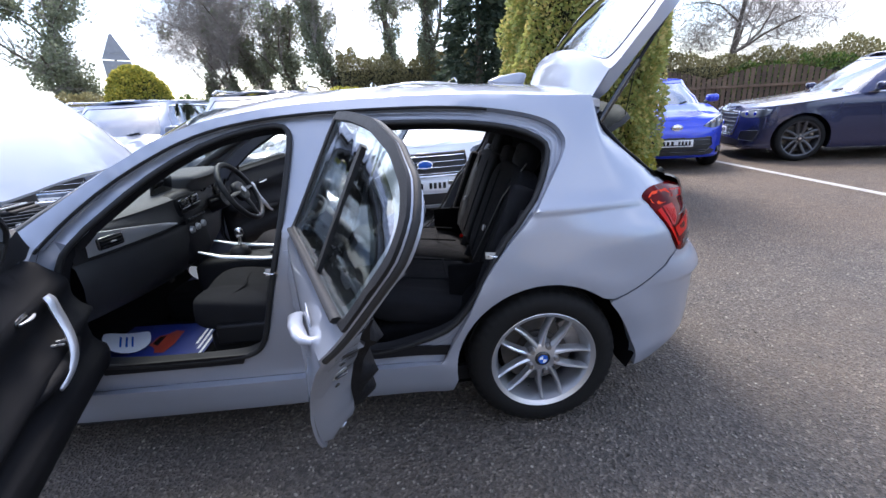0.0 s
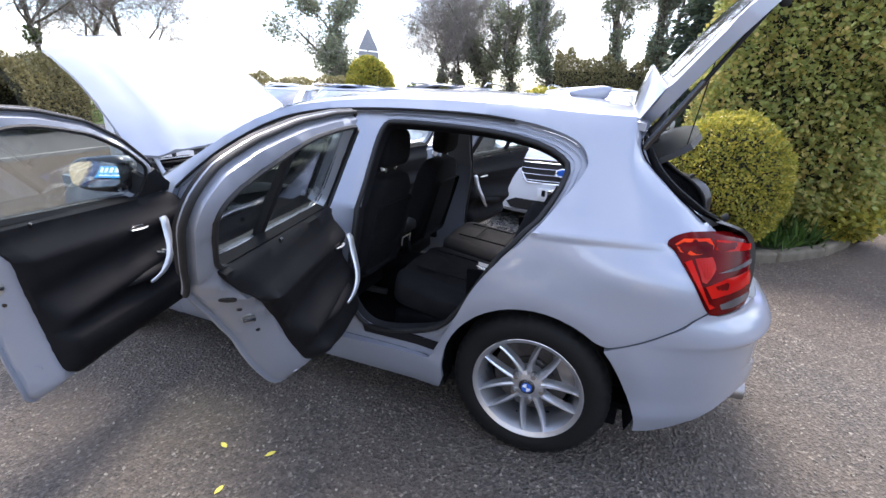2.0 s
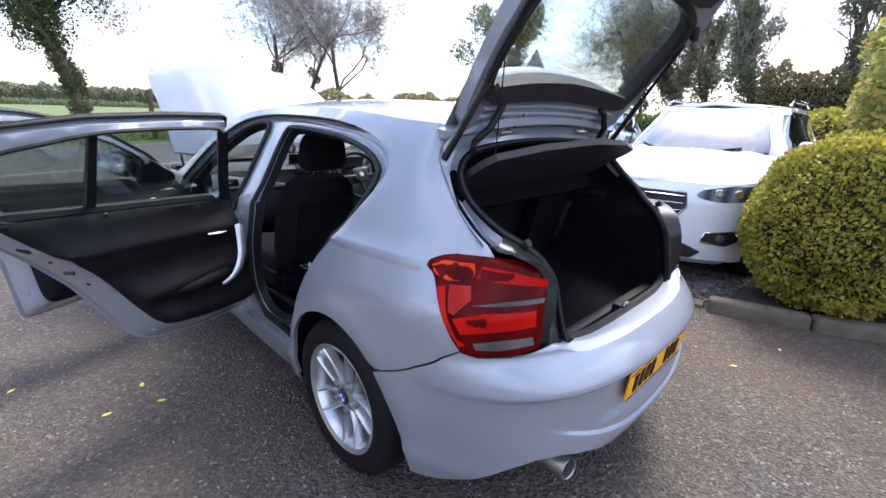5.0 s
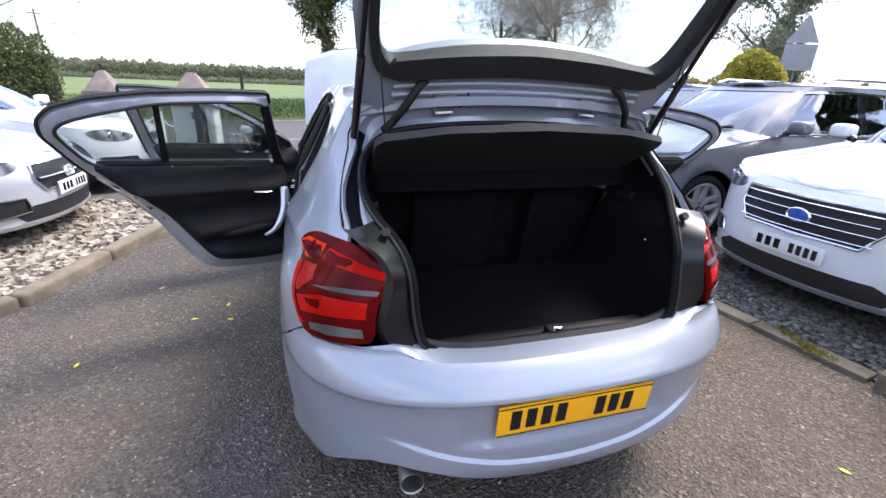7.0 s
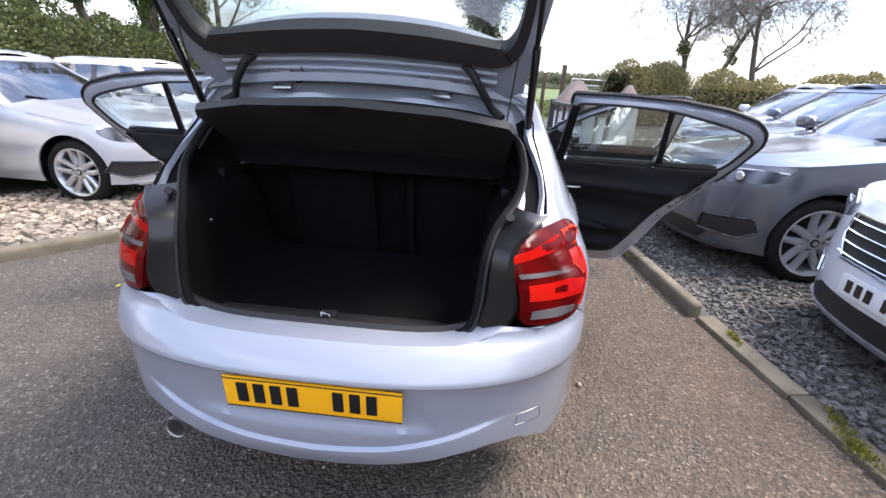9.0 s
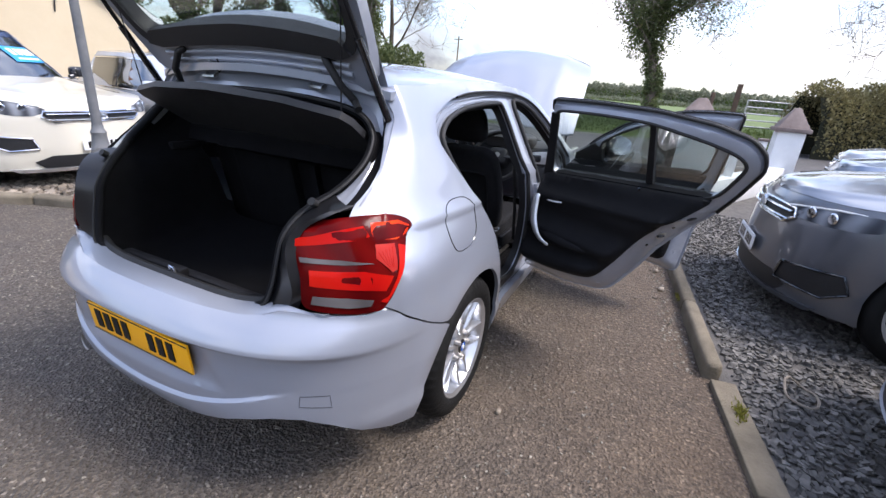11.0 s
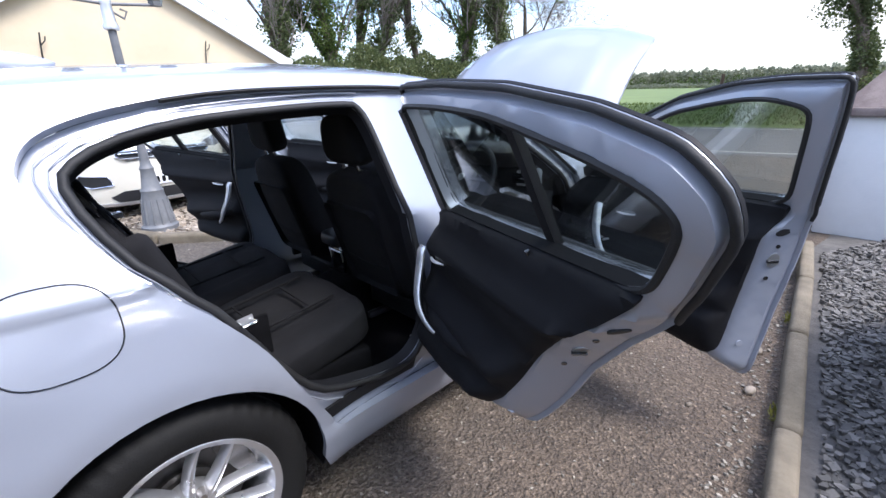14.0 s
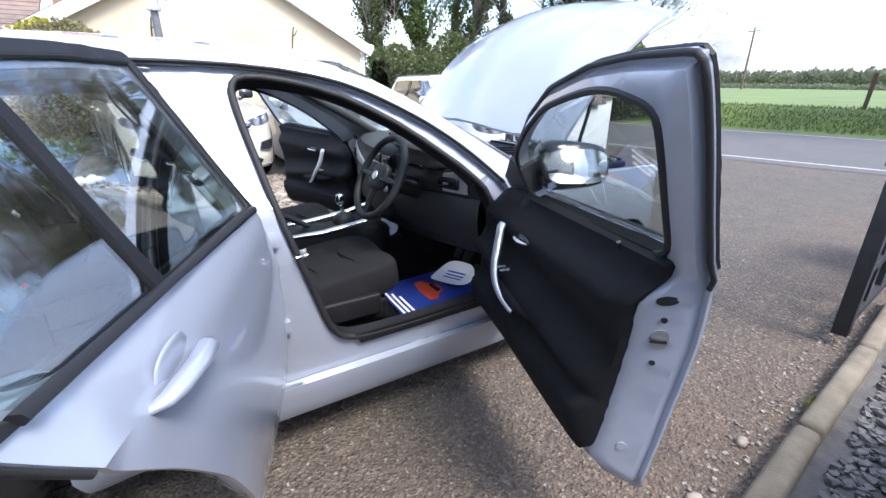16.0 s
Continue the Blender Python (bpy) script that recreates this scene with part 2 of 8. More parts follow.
MIRROR_GLASS, _nt, _b = material("mirror_glass")
_b.inputs["Metallic"].default_value, _b.inputs["Roughness"].default_value = 1.0, 0.01
_b.inputs["Base Color"].default_value = (0.86, 0.88, 0.9, 1)


def lens_material(name, c1, c2, rough=0.12, scale=16.0):
    m, nt, b = material(name)
    vec = object_vec(nt)
    wv = nt.nodes.new("ShaderNodeTexWave")
    wv.inputs["Scale"].default_value, wv.inputs["Distortion"].default_value = scale, 3.0
    nt.links.new(vec, wv.inputs["Vector"])
    nt.links.new(mix_node(nt, c1, c2, wv.outputs["Fac"]), b.inputs["Base Color"])
    b.inputs["Roughness"].default_value = rough
    b.inputs["Specular IOR Level"].default_value = 0.08
    return m


RED_LENS = lens_material("red_lens", (0.36, 0.005, 0.004), (0.50, 0.012, 0.006), 0.14, 1.5)
DEEP_RED_LENS = lens_material("deep_red_lens", (0.060, 0.0015, 0.002), (0.105, 0.003, 0.003), scale=3.0)
CLEAR_LENS = lens_material("clear_lens", (0.075, 0.068, 0.068), (0.13, 0.12, 0.12), 0.22, scale=3.0)
ORANGE_LENS = lens_material("orange_red_lens", (0.62, 0.030, 0.008), (0.80, 0.055, 0.010), 0.16, 3.0)
PINK_LENS = lens_material("pale_red_reflector", (0.30, 0.012, 0.010), (0.38, 0.026, 0.020), 0.18, 2.0)
HEAD_LENS = lens_material("head_lens", (0.05, 0.055, 0.065), (0.22, 0.235, 0.26), 0.06, 2.5)
AMBER = lens_material("amber_lens", (0.6, 0.2, 0.03), (0.75, 0.3, 0.05))
PLATE_YELLOW = surface("yellow_plate", (0.92, 0.41, 0.003), (0.96, 0.46, 0.005), 5, 0.35, rvar=0.05)
PLATE_WHITE = surface("white_plate", (0.72, 0.73, 0.74), (0.8, 0.8, 0.8), 5, 0.35, rvar=0.05)
BADGE_BLUE = surface("badge_blue", (0.02, 0.09, 0.42), (0.03, 0.13, 0.5), 5, 0.2, coat=0.5)
ASPHALT = asphalt_material("tarmac")
CONCRETE = surface("kerb_concrete", (0.085, 0.071, 0.047), (0.205, 0.172, 0.124), 6, 0.9, bump=0.5, bscale=70, pick=0.16)
GRAVEL_BASE = surface("grit_between_stones", (0.055, 0.052, 0.048), (0.13, 0.12, 0.11), 9, 0.95, bump=0.8, bscale=60)
GREY_STONE = surface("grey_gravel", (0.065, 0.061, 0.056), (0.165, 0.155, 0.14), 16, 0.85, island=0.5)
TAN_STONE = surface("tan_pebbles", (0.16, 0.13, 0.095), (0.34, 0.29, 0.23), 10, 0.75, island=0.45)
SOIL = surface("dark_soil", (0.03, 0.022, 0.016), (0.07, 0.052, 0.036), 6, 0.95, bump=0.8, bscale=40)
RENDER_CREAM = surface("cream_wall_render", (0.52, 0.43, 0.29), (0.60, 0.51, 0.36), 1.2, 0.9, bump=0.25, bscale=90)
WHITE_PAINT = surface("white_wall_paint", (0.68, 0.69, 0.68), (0.8, 0.8, 0.79), 2.0, 0.8, bump=0.2, bscale=60)
SLATE = surface("roof_slate", (0.06, 0.055, 0.055), (0.13, 0.115, 0.11), 5, 0.8, bump=0.3, bscale=40, pick=0.25)
IRON = surface("black_iron_paint", (0.012, 0.012, 0.013), (0.03, 0.03, 0.032), 14, 0.45, rvar=0.12)
GREY_IRON = surface("grey_painted_iron", (0.10, 0.105, 0.11), (0.17, 0.175, 0.18), 10, 0.5)
BARK = surface("bark", (0.07, 0.055, 0.04), (0.17, 0.14, 0.11), 5, 0.95, bump=0.8, bscale=30)
TWIG = surface("bare_twig", (0.20, 0.175, 0.15), (0.34, 0.30, 0.265), 4, 0.95)
WOOD_FENCE = surface("brown_fence_wood", (0.07, 0.045, 0.03), (0.15, 0.10, 0.065), 3, 0.9, bump=0.4, bscale=40, pick=0.3)
GRASS = leaf_material("grass_blades", (0.075, 0.11, 0.022), (0.12, 0.165, 0.036), (0.18, 0.215, 0.06))
FIELD = surface("field_grass", (0.062, 0.095, 0.020), (0.125, 0.165, 0.042), 0.25, 0.95, bump=0.4, bscale=12)
HEDGE_LEAF = leaf_material("yellow_green_hedge_leaves", (0.18, 0.195, 0.034), (0.45, 0.42, 0.065), (0.68, 0.53, 0.095))
RUST_LEAF = leaf_material("bronze_green_leaves", (0.25, 0.30, 0.085), (0.44, 0.44, 0.125), (0.66, 0.48, 0.17))
IVY_LEAF = leaf_material("dark_ivy_leaves", (0.065, 0.09, 0.038), (0.13, 0.165, 0.06), (0.23, 0.25, 0.10))
# paler, greyer copy of the ivy with distance haze painted into its colour
FAR_IVY = leaf_material("haze_tinted_ivy", (0.17, 0.195, 0.13), (0.26, 0.285, 0.18), (0.36, 0.375, 0.24))
CONIFER_LEAF = leaf_material("conifer_needles", (0.032, 0.05, 0.034), (0.06, 0.085, 0.05), (0.11, 0.135, 0.075))
SPRING_LEAF = leaf_material("fresh_spring_leaves", (0.05, 0.09, 0.02), (0.11, 0.17, 0.035), (0.22, 0.28, 0.06))
DRY_LEAF = leaf_material("pale_brown_thicket", (0.15, 0.13, 0.06), (0.25, 0.225, 0.10), (0.37, 0.33, 0.16))
YELLOW_LEAF = surface("fallen_yellow_leaf", (0.55, 0.47, 0.05), (0.66, 0.58, 0.12), 20, 0.7)
WHITE_LINE = surface("worn_white_line", (0.24, 0.225, 0.20), (0.46, 0.44, 0.40), 7, 0.85, bump=0.2, bscale=120)


# ---- mesh helpers ----
def finish(name, me, mat, parent, label, sharp):
    me.materials.append(mat)
    if sharp:
        me.polygons.foreach_set("use_smooth", [True] * len(me.polygons))
        me.set_sharp_from_angle(angle=radians(sharp))
    me.update()
    ob = new(name, me)
    if parent is not None:
        ob.parent = parent
        ob.matrix_parent_inverse = parent.matrix_world.inverted()
    if label:
        tagged(ob, label)
    return ob


def part(name, bm, mat, parent, label="", sharp=38):
    me = bpy.data.meshes.new(name)
    bmesh.ops.recalc_face_normals(bm, faces=bm.faces)
    bm.to_mesh(me)
    bm.free()
    return finish(name, me, mat, parent, label, sharp)


def raw(name, verts, faces, mat, parent, label="", sharp=38, fix=True):
    if fix:
        bm = bmesh.new()
        vs = [bm.verts.new(v) for v in verts]
        for f in faces:
            try:
                bm.faces.new([vs[i] for i in f])
            except ValueError:
                pass
        return part(name, bm, mat, parent, label, sharp)
    me = bpy.data.meshes.new(name)
    me.from_pydata([tuple(v) for v in verts], [], faces)
    return finish(name, me, mat, parent, label, sharp)


def thing(name, x=0.0, y=0.0, z=0.0, label="", category="", group="", kind=""):
    ob = new(name)
    ob.empty_display_size = 0.2
    ob.matrix_world = pose(x, y, z)
    bpy.context.view_layer.update()
    return tagged(ob, label, category, group, kind)


def catmull(pts, n=6, closed=True):
    out, k = [], len(pts)
    span = k if closed else k - 1
    for i in range(span):
        if closed:
            p = [np.array(pts[(i + j) % k], float) for j in (-1, 0, 1, 2)]
        else:
            p = [np.array(pts[min(max(i + j, 0), k - 1)], float) for j in (-1, 0, 1, 2)]
        for s in range(n):
            t = s / n
            out.append(0.5 * (2 * p[1] + (p[2] - p[0]) * t + (2 * p[0] - 5 * p[1] + 4 * p[2] - p[3]) * t * t + (3 * p[1] - p[0] - 3 * p[2] + p[3]) * t ** 3))
    if not closed:
        out.append(np.array(pts[-1], float))
    return out


def resample(loop, step, closed=True):
    out = []
    k = len(loop)
    for i in range(k if closed else k - 1):
        a, b = np.array(loop[i], float), np.array(loop[(i + 1) % k], float)
        m = max(1, int(math.ceil(np.linalg.norm(b - a) / step)))
        out += [a + (b - a) * j / m for j in range(m)]
    if not closed:
        out.append(np.array(loop[-1], float))
    return out


def inside(p, poly):
    x, y = p[:, 0], p[:, 1]
    res = np.zeros(len(p), bool)
    q = np.array(poly)
    for (x1, y1), (x2, y2) in zip(q, np.roll(q, -1, 0)):
        if y1 != y2:
            res ^= ((y1 > y) != (y2 > y)) & (x < (x2 - x1) * (y - y1) / (y2 - y1) + x1)
    return res


def flat_mesh(outer, holes, step, creases=()):
    """Triangles of a flat outline with holes, with points inside it at even steps."""
    from mathutils.geometry import delaunay_2d_cdt
    loops = [resample(l, step) for l in (outer, *holes)]
    pts, edges = [], []
    for l in loops:
        base = len(pts)
        pts += [tuple(p[:2]) for p in l]
        edges += [(base + i, base + (i + 1) % len(l)) for i in range(len(l))]
    for l in creases:
        l = resample(l, step, False)
        base = len(pts)
        pts += [tuple(p[:2]) for p in l]
        edges += [(base + i, base + i + 1) for i in range(len(l) - 1)]
    bnd = np.array(pts)
    lo, hi = bnd.min(0), bnd.max(0)
    gx, gy = np.arange(lo[0] + step / 2, hi[0], step), np.arange(lo[1] + step / 2, hi[1], step)
    if len(gx) and len(gy):
        g = np.array([(a + (step / 2 if j % 2 else 0), b) for j, b in enumerate(gy) for a in gx])
        ok = inside(g, loops[0])
        for l in loops[1:]:
            ok &= ~inside(g, l)
        g = g[ok]
        if len(g):
            d = np.min(np.linalg.norm(g[:, None] - bnd[None], axis=2), axis=1)
            pts += [tuple(p) for p in g[d > 0.55 * step]]
    vs, _, fs, *_ = delaunay_2d_cdt([Vector(p) for p in pts], edges, [], 0, 1e-6)
    vs = np.array([tuple(v) for v in vs])
    fs = np.array([f for f in fs if len(f) == 3])
    c = vs[fs].mean(1)
    ok = inside(c, loops[0])
    for l in loops[1:]:
        ok &= ~inside(c, l)
    return vs, fs[ok]


def panel(name, outer, fmap, mat, parent, holes=(), step=0.05, thick=0.012, roll=0.002, label="", sharp=38, lift=0.0, creases=()):
    """A sheet with thickness over an outline (a, b); fmap(a, b, off) gives the place, off along the outward normal. thick may be a function of (a, b)."""
    vs, fs = flat_mesh(outer, holes, step, creases)
    count = collections.Counter(tuple(sorted((int(f[i]), int(f[(i + 1) % 3])))) for f in fs for i in range(3))
    rim = [e for e, c in count.items() if c == 1]
    on_rim = {i for e in rim for i in e}
    n = len(vs)
    top = [fmap(a, b, lift - (roll if i in on_rim else 0.0)) for i, (a, b) in enumerate(vs)]
    th = thick if callable(thick) else (lambda a, b: thick)
    low = [fmap(a, b, lift - th(a, b)) for a, b in vs]
    faces = [tuple(int(i) for i in f) for f in fs] + [tuple(int(i) + n for i in reversed(f)) for f in fs]
    faces += [(a, b, b + n, a + n) for a, b in rim]
    return raw(name, top + low, faces, mat, parent, label, sharp)


def tube(name, pts, r, mat, parent, segs=8, closed=False, label="", flat=1.0, sharp=50):
    pts = [Vector(p) for p in pts]
    k = len(pts)
    rs = r if isinstance(r, (list, tuple)) else [r] * k
    verts, faces = [], []
    up = Vector((0.02, 0.03, 1))
    for i, p in enumerate(pts):
        d = (pts[(i + 1) % k] - pts[i - 1]) if closed else (pts[min(i + 1, k - 1)] - pts[max(i - 1, 0)])
        d.normalize()
        if i == 0:
            side = d.cross(up)
            if side.length < 0.05:
                side = d.cross(Vector((1, 0, 0)))
        else:
            side = side - d * side.dot(d)
        side.normalize()
        oth = d.cross(side)
        for j in range(segs):
            a = 2 * math.pi * j / segs
            verts.append(p + side * (math.cos(a) * rs[i]) + oth * (math.sin(a) * rs[i] * flat))
    for i in range(k if closed else k - 1):
        for j in range(segs):
            a, b = i * segs + j, i * segs + (j + 1) % segs
            c, d2 = ((i + 1) % k) * segs + (j + 1) % segs, ((i + 1) % k) * segs + j
            faces.append((a, b, c, d2))
    if not closed:
        faces.append(tuple(range(segs)))
        faces.append(tuple((k - 1) * segs + j for j in range(segs)))
    return raw(name, verts, faces, mat, parent, label, sharp)


def lathe_data(profile, segs, m=Matrix()):
    """profile: (radius, along) about the local y axis."""
    verts, faces = [], []
    k = len(profile)
    for i in range(segs):
        a = 2 * math.pi * i / segs
        for r, h in profile:
            verts.append(m @ Vector((r * math.cos(a), h, r * math.sin(a))))
    for i in range(segs):
        for j in range(k - 1):
            a, b = i * k + j, i * k + j + 1
            c, d = ((i + 1) % segs) * k + j + 1, ((i + 1) % segs) * k + j
            faces.append((a, b, c, d))
    return verts, faces


def lathe(name, profile, mat, parent, segs=40, m=Matrix(), label="", sharp=38):
    v, f = lathe_data(profile, segs, m)
    bm = bmesh.new()
    vs = [bm.verts.new(p) for p in v]
    for q in f:
        try:
            bm.faces.new([vs[i] for i in q])
        except ValueError:
            pass
    bmesh.ops.remove_doubles(bm, verts=bm.verts, dist=1e-5)
    return part(name, bm, mat, parent, label, sharp)


def box_bm(sx, sy, sz, m=Matrix(), bevel=0.0, segs=2, bm=None, shape=None):
    own = bmesh.new()
    bmesh.ops.create_cube(own, size=1.0)
    for v in own.verts:
        v.co = Vector((v.co.x * sx, v.co.y * sy, v.co.z * sz))
        if shape:
            v.co = Vector(shape(*v.co))
    if bevel:
        bmesh.ops.bevel(own, geom=list(own.edges), offset=bevel, segments=segs, profile=0.6, affect="EDGES")
    own.transform(m)
    if bm is None:
        return own
    tmp = bpy.data.meshes.new("tmp")
    own.to_mesh(tmp)
    own.free()
    bm.from_mesh(tmp)
    bpy.data.meshes.remove(tmp)
    return bm


def box(name, size, at, mat, parent, bevel=0.006, rot=(0, 0, 0), label="", segs=2, shape=None, base=None):
    m = pose(*at, *rot)
    if base is not None:
        m = base @ m
    return part(name, box_bm(*size, m, bevel, segs, None, shape), mat, parent, label)


def blob(name, sx, sy, sz, m, mat, parent, e=0.4, nu=28, nv=16, bend=None, label="", sharp=60):
    """A rounded cushion: a superellipsoid with half sizes sx, sy, sz."""
    def f(c, p):
        return math.copysign(abs(c) ** p, c)
    verts, faces = [], []
    for i in range(nv + 1):
        v = -math.pi / 2 + math.pi * i / nv
        for j in range(nu):
            u = 2 * math.pi * j / nu
            p = Vector((sx * f(math.cos(v), e) * f(math.cos(u), e), sy * f(math.cos(v), e) * f(math.sin(u), e), sz * f(math.sin(v), e)))
            if bend:
                p = Vector(bend(*p))
            verts.append(m @ p)
    for i in range(nv):
        for j in range(nu):
            faces.append((i * nu + j, i * nu + (j + 1) % nu, (i + 1) * nu + (j + 1) % nu, (i + 1) * nu + j))
    bm = bmesh.new()
    vs = [bm.verts.new(p) for p in verts]
    for q in faces:
        try:
            bm.faces.new([vs[i] for i in q])
        except ValueError:
            pass
    bmesh.ops.remove_doubles(bm, verts=bm.verts, dist=1e-4)
    return part(name, bm, mat, parent, label, sharp)


def ribbon(name, loops, mat, parent, closed=True, label="", sharp=38):
    """Joins loops with the same number of points into one skin."""
    k = len(loops[0])
    verts = [p for l in loops for p in l]
    faces = []
    for i in range(len(loops) - 1):
        for j in range(k if closed else k - 1):
            a, b = i * k + j, i * k + (j + 1) % k
            faces.append((a, b, b + k, a + k))
    return raw(name, verts, faces, mat, parent, label, sharp)


def bars(name, m, width, height, n, mat, parent, depth=0.003):
    """A row of plain upright bars, in the local xz plane, as unreadable writing."""
    pitch = width / n
    for i in range(n):
        part(name, box_bm(pitch * 0.62, depth, height, m @ pose(-width / 2 + pitch * (i + 0.5), 0, 0)), mat, parent)


class Hull:
    """A car's skin: half width by height, and rounded ends; u runs along the side and on round the ends."""
    def __init__(self, zw, ww, x0r, zr, xr, x0f, zf, xf, power=2.5, taper=None, flare=None):
        self.flare = flare
        self.zw, self.ww, self.x0r, self.zr, self.xr, self.x0f, self.zf, self.xf, self.power, self.taper = zw, ww, x0r, zr, xr, x0f, zf, xf, power, taper
    def raw(self, u, z, side):
        w = float(np.interp(z, self.zw, self.ww))
        if self.taper:
            w -= self.taper(min(max(u, self.x0r), self.x0f))
        k = 2 / self.power
        if self.flare:
            w += self.flare(u, z)
        if u < self.x0r:
            th = min((self.x0r - u) / 1.2, 1.0) * math.pi / 2
            a = self.x0r - float(np.interp(z, self.zr, self.xr))
            return Vector((self.x0r - a * math.sin(th) ** k, side * w * max(math.cos(th), 0) ** k, z))
        if u > self.x0f:
            th = min((u - self.x0f) / 1.2, 1.0) * math.pi / 2
            a = float(np.interp(z, self.zf, self.xf)) - self.x0f
            return Vector((self.x0f + a * math.sin(th) ** k, side * w * max(math.cos(th), 0) ** k, z))
        return Vector((u, side * w, z))
    def at(self, u, z, side, off=0.0):
        p = self.raw(u, z, side)
        if off == 0.0:
            return p
        h = 0.006
        umin, umax = self.x0r - 1.2, self.x0f + 1.2
        du = self.raw(min(u + h, umax), z, side) - self.raw(max(u - h, umin), z, side)
        dz = self.raw(u, z + h, side) - self.raw(u, z - h, side)
        n = du.cross(dz) * -side
        if n.length < 1e-9:
            n = Vector((1 if u > 0 else -1, 0, 0))
        n.normalize()
        return p + n * off
    def ux(self, x, z):
        """u of the point of the skin at that x."""
        k = self.power / 2
        if x < self.x0r:
            a = self.x0r - float(np.interp(z, self.zr, self.xr))
            return self.x0r - 1.2 * math.asin(min(1.0, ((self.x0r - x) / a)) ** k) / (math.pi / 2)
        if x > self.x0f:
            a = float(np.interp(z, self.zf, self.xf)) - self.x0f
            return self.x0f + 1.2 * math.asin(min(1.0, ((x - self.x0f) / a)) ** k) / (math.pi / 2)
        return x
    def uy(self, y, z, rear=True):
        """u of the point of the rear (or front) skin at that half width."""
        w = float(np.interp(z, self.zw, self.ww))
        if self.taper:
            w -= self.taper(self.x0r if rear else self.x0f)
        th = math.acos(min(1.0, abs(y) / w) ** (self.power / 2))
        s = 1.2 * th / (math.pi / 2)
        return self.x0r - s if rear else self.x0f + s
    def side(self, side, m=Matrix()):
        return lambda u, z, off: m @ self.at(u, z, side, off)
    def rear(self, m=Matrix()):
        """Round the back: a = 0 in the middle, rising to the left side."""
        end = self.x0r - 1.2
        return lambda a, z, off: m @ self.at(end + abs(a), z, 1 if a >= 0 else -1, off)
    def front(self, m=Matrix()):
        end = self.x0f + 1.2
        return lambda a, z, off: m @ self.at(end - abs(a), z, 1 if a >= 0 else -1, off)


def circle_pts(cx, cz, r, a0, a1, n):
    return [(cx + r * math.cos(radians(a0 + (a1 - a0) * i / n)), cz + r * math.sin(radians(a0 + (a1 - a0) * i / n))) for i in range(n + 1)]


# ---- the silver hatchback, all its doors, bonnet and tailgate open ----
car = thing("hatchback_car", 0, 0, 0, "silver five-door hatchback with every door, bonnet and tailgate open", "car")

def body_flare(x, z):
    """The swelling round the wheel arches, and the shoulder drawn in towards the tail."""
    r = math.hypot(x, z - .305)
    k, j = min(1.0, max(0.0, -x / .5)), min(1.0, max(0.0, (z - .82) / .14))
    return 0.020 * math.exp(-((r - .37) / .10) ** 2) - .05 * k * k * (3 - 2 * k) * j * j * (3 - 2 * j)


BODY = Hull(
    [.16, .20, .30, .34, .36, .5, .65, .78, .86, .90, .925, .938, .954, .966, 1.0, 1.1, 1.2, 1.3, 1.36, 1.44],
    [.735, .765, .787, .793, .785, .802, .812, .812, .803, .796, .789, .786, .790, .780, .757, .706, .657, .606, .572, .50],
    -.25, [.16, .22, .30, .36, .40, .44, .48, .565, .60, .619, .629, .65, .67, .695, .71, .75, .95, 1.0, 1.03, 1.065, 1.114, 1.167, 1.216, 1.3, 1.36, 1.44],
    [-.70, -.77, -.830, -.856, -.860, -.858, -.855, -.858, -.866, -.882, -.880, -.868, -.853, -.825, -.80, -.79, -.757, -.69, -.64, -.61, -.537, -.434, -.343, -.31, -.30, -.29],
    2.58, [.16, .3, .5, .7, .85, .95, 1.44], [3.10, 3.22, 3.24, 3.22, 3.12, 3.0, 2.9],
    taper=lambda x: 0.014 * max(0.0, x - 1.0) ** 2, flare=body_flare, power=2.75)
REAR_END = BODY.x0r - 1.2
# the same side without its creases: its normals carry the inner skins of the doors
Z_FINE = [.10 + .02 * i for i in range(70)]
W_FINE = [float(np.mean(np.interp(np.linspace(z - .08, z + .08, 17), BODY.zw, BODY.ww))) for z in Z_FINE]
INNER = Hull(Z_FINE, W_FINE, BODY.x0r, BODY.zr, BODY.xr, BODY.x0f, BODY.zf, BODY.xf, BODY.power, BODY.taper)


def rear_a(x, z):
    return BODY.ux(x, z) - REAR_END


def rear_y(y, z):
    return BODY.uy(y, z) - REAR_END


RAIL = [(-.285, 1.335), (-.1, 1.362), (.1, 1.378), (.35, 1.39), (.6, 1.394), (.85, 1.39), (1.08, 1.372), (1.28, 1.338), (1.45, 1.275), (1.62, 1.185), (1.8, 1.075), (1.96, .975), (2.06, .925)]
DOOR_LINE = [(-.108, 1.165), (-.105, 1.225), (-.05, 1.275), (.08, 1.315), (.29, 1.345), (.55, 1.356), (.83, 1.356), (1.08, 1.34), (1.28, 1.30), (1.46, 1.225), (1.64, 1.12), (1.80, .99),
             (1.88, .88), (1.905, .7), (1.91, .5), (1.905, .37), (1.88, .345), (1.5, .335), (1.0, .332), (.5, .34), (.42, .355), (.39, .41), (.31, .56), (.237, .709), (.14, .84), (.05, .935), (-.03, 1.045)]
FRONT_OPEN = [(1.13, .49), (1.10, .56), (1.06, .70), (1.005, .90), (.965, 1.1), (.94, 1.25), (.945, 1.305), (.985, 1.325), (1.10, 1.315), (1.27, 1.268), (1.45, 1.178), (1.61, 1.068), (1.73, .97), (1.79, .87),
              (1.83, .70), (1.85, .55), (1.82, .48), (1.75, .448), (1.5, .435), (1.25, .438), (1.17, .455)]
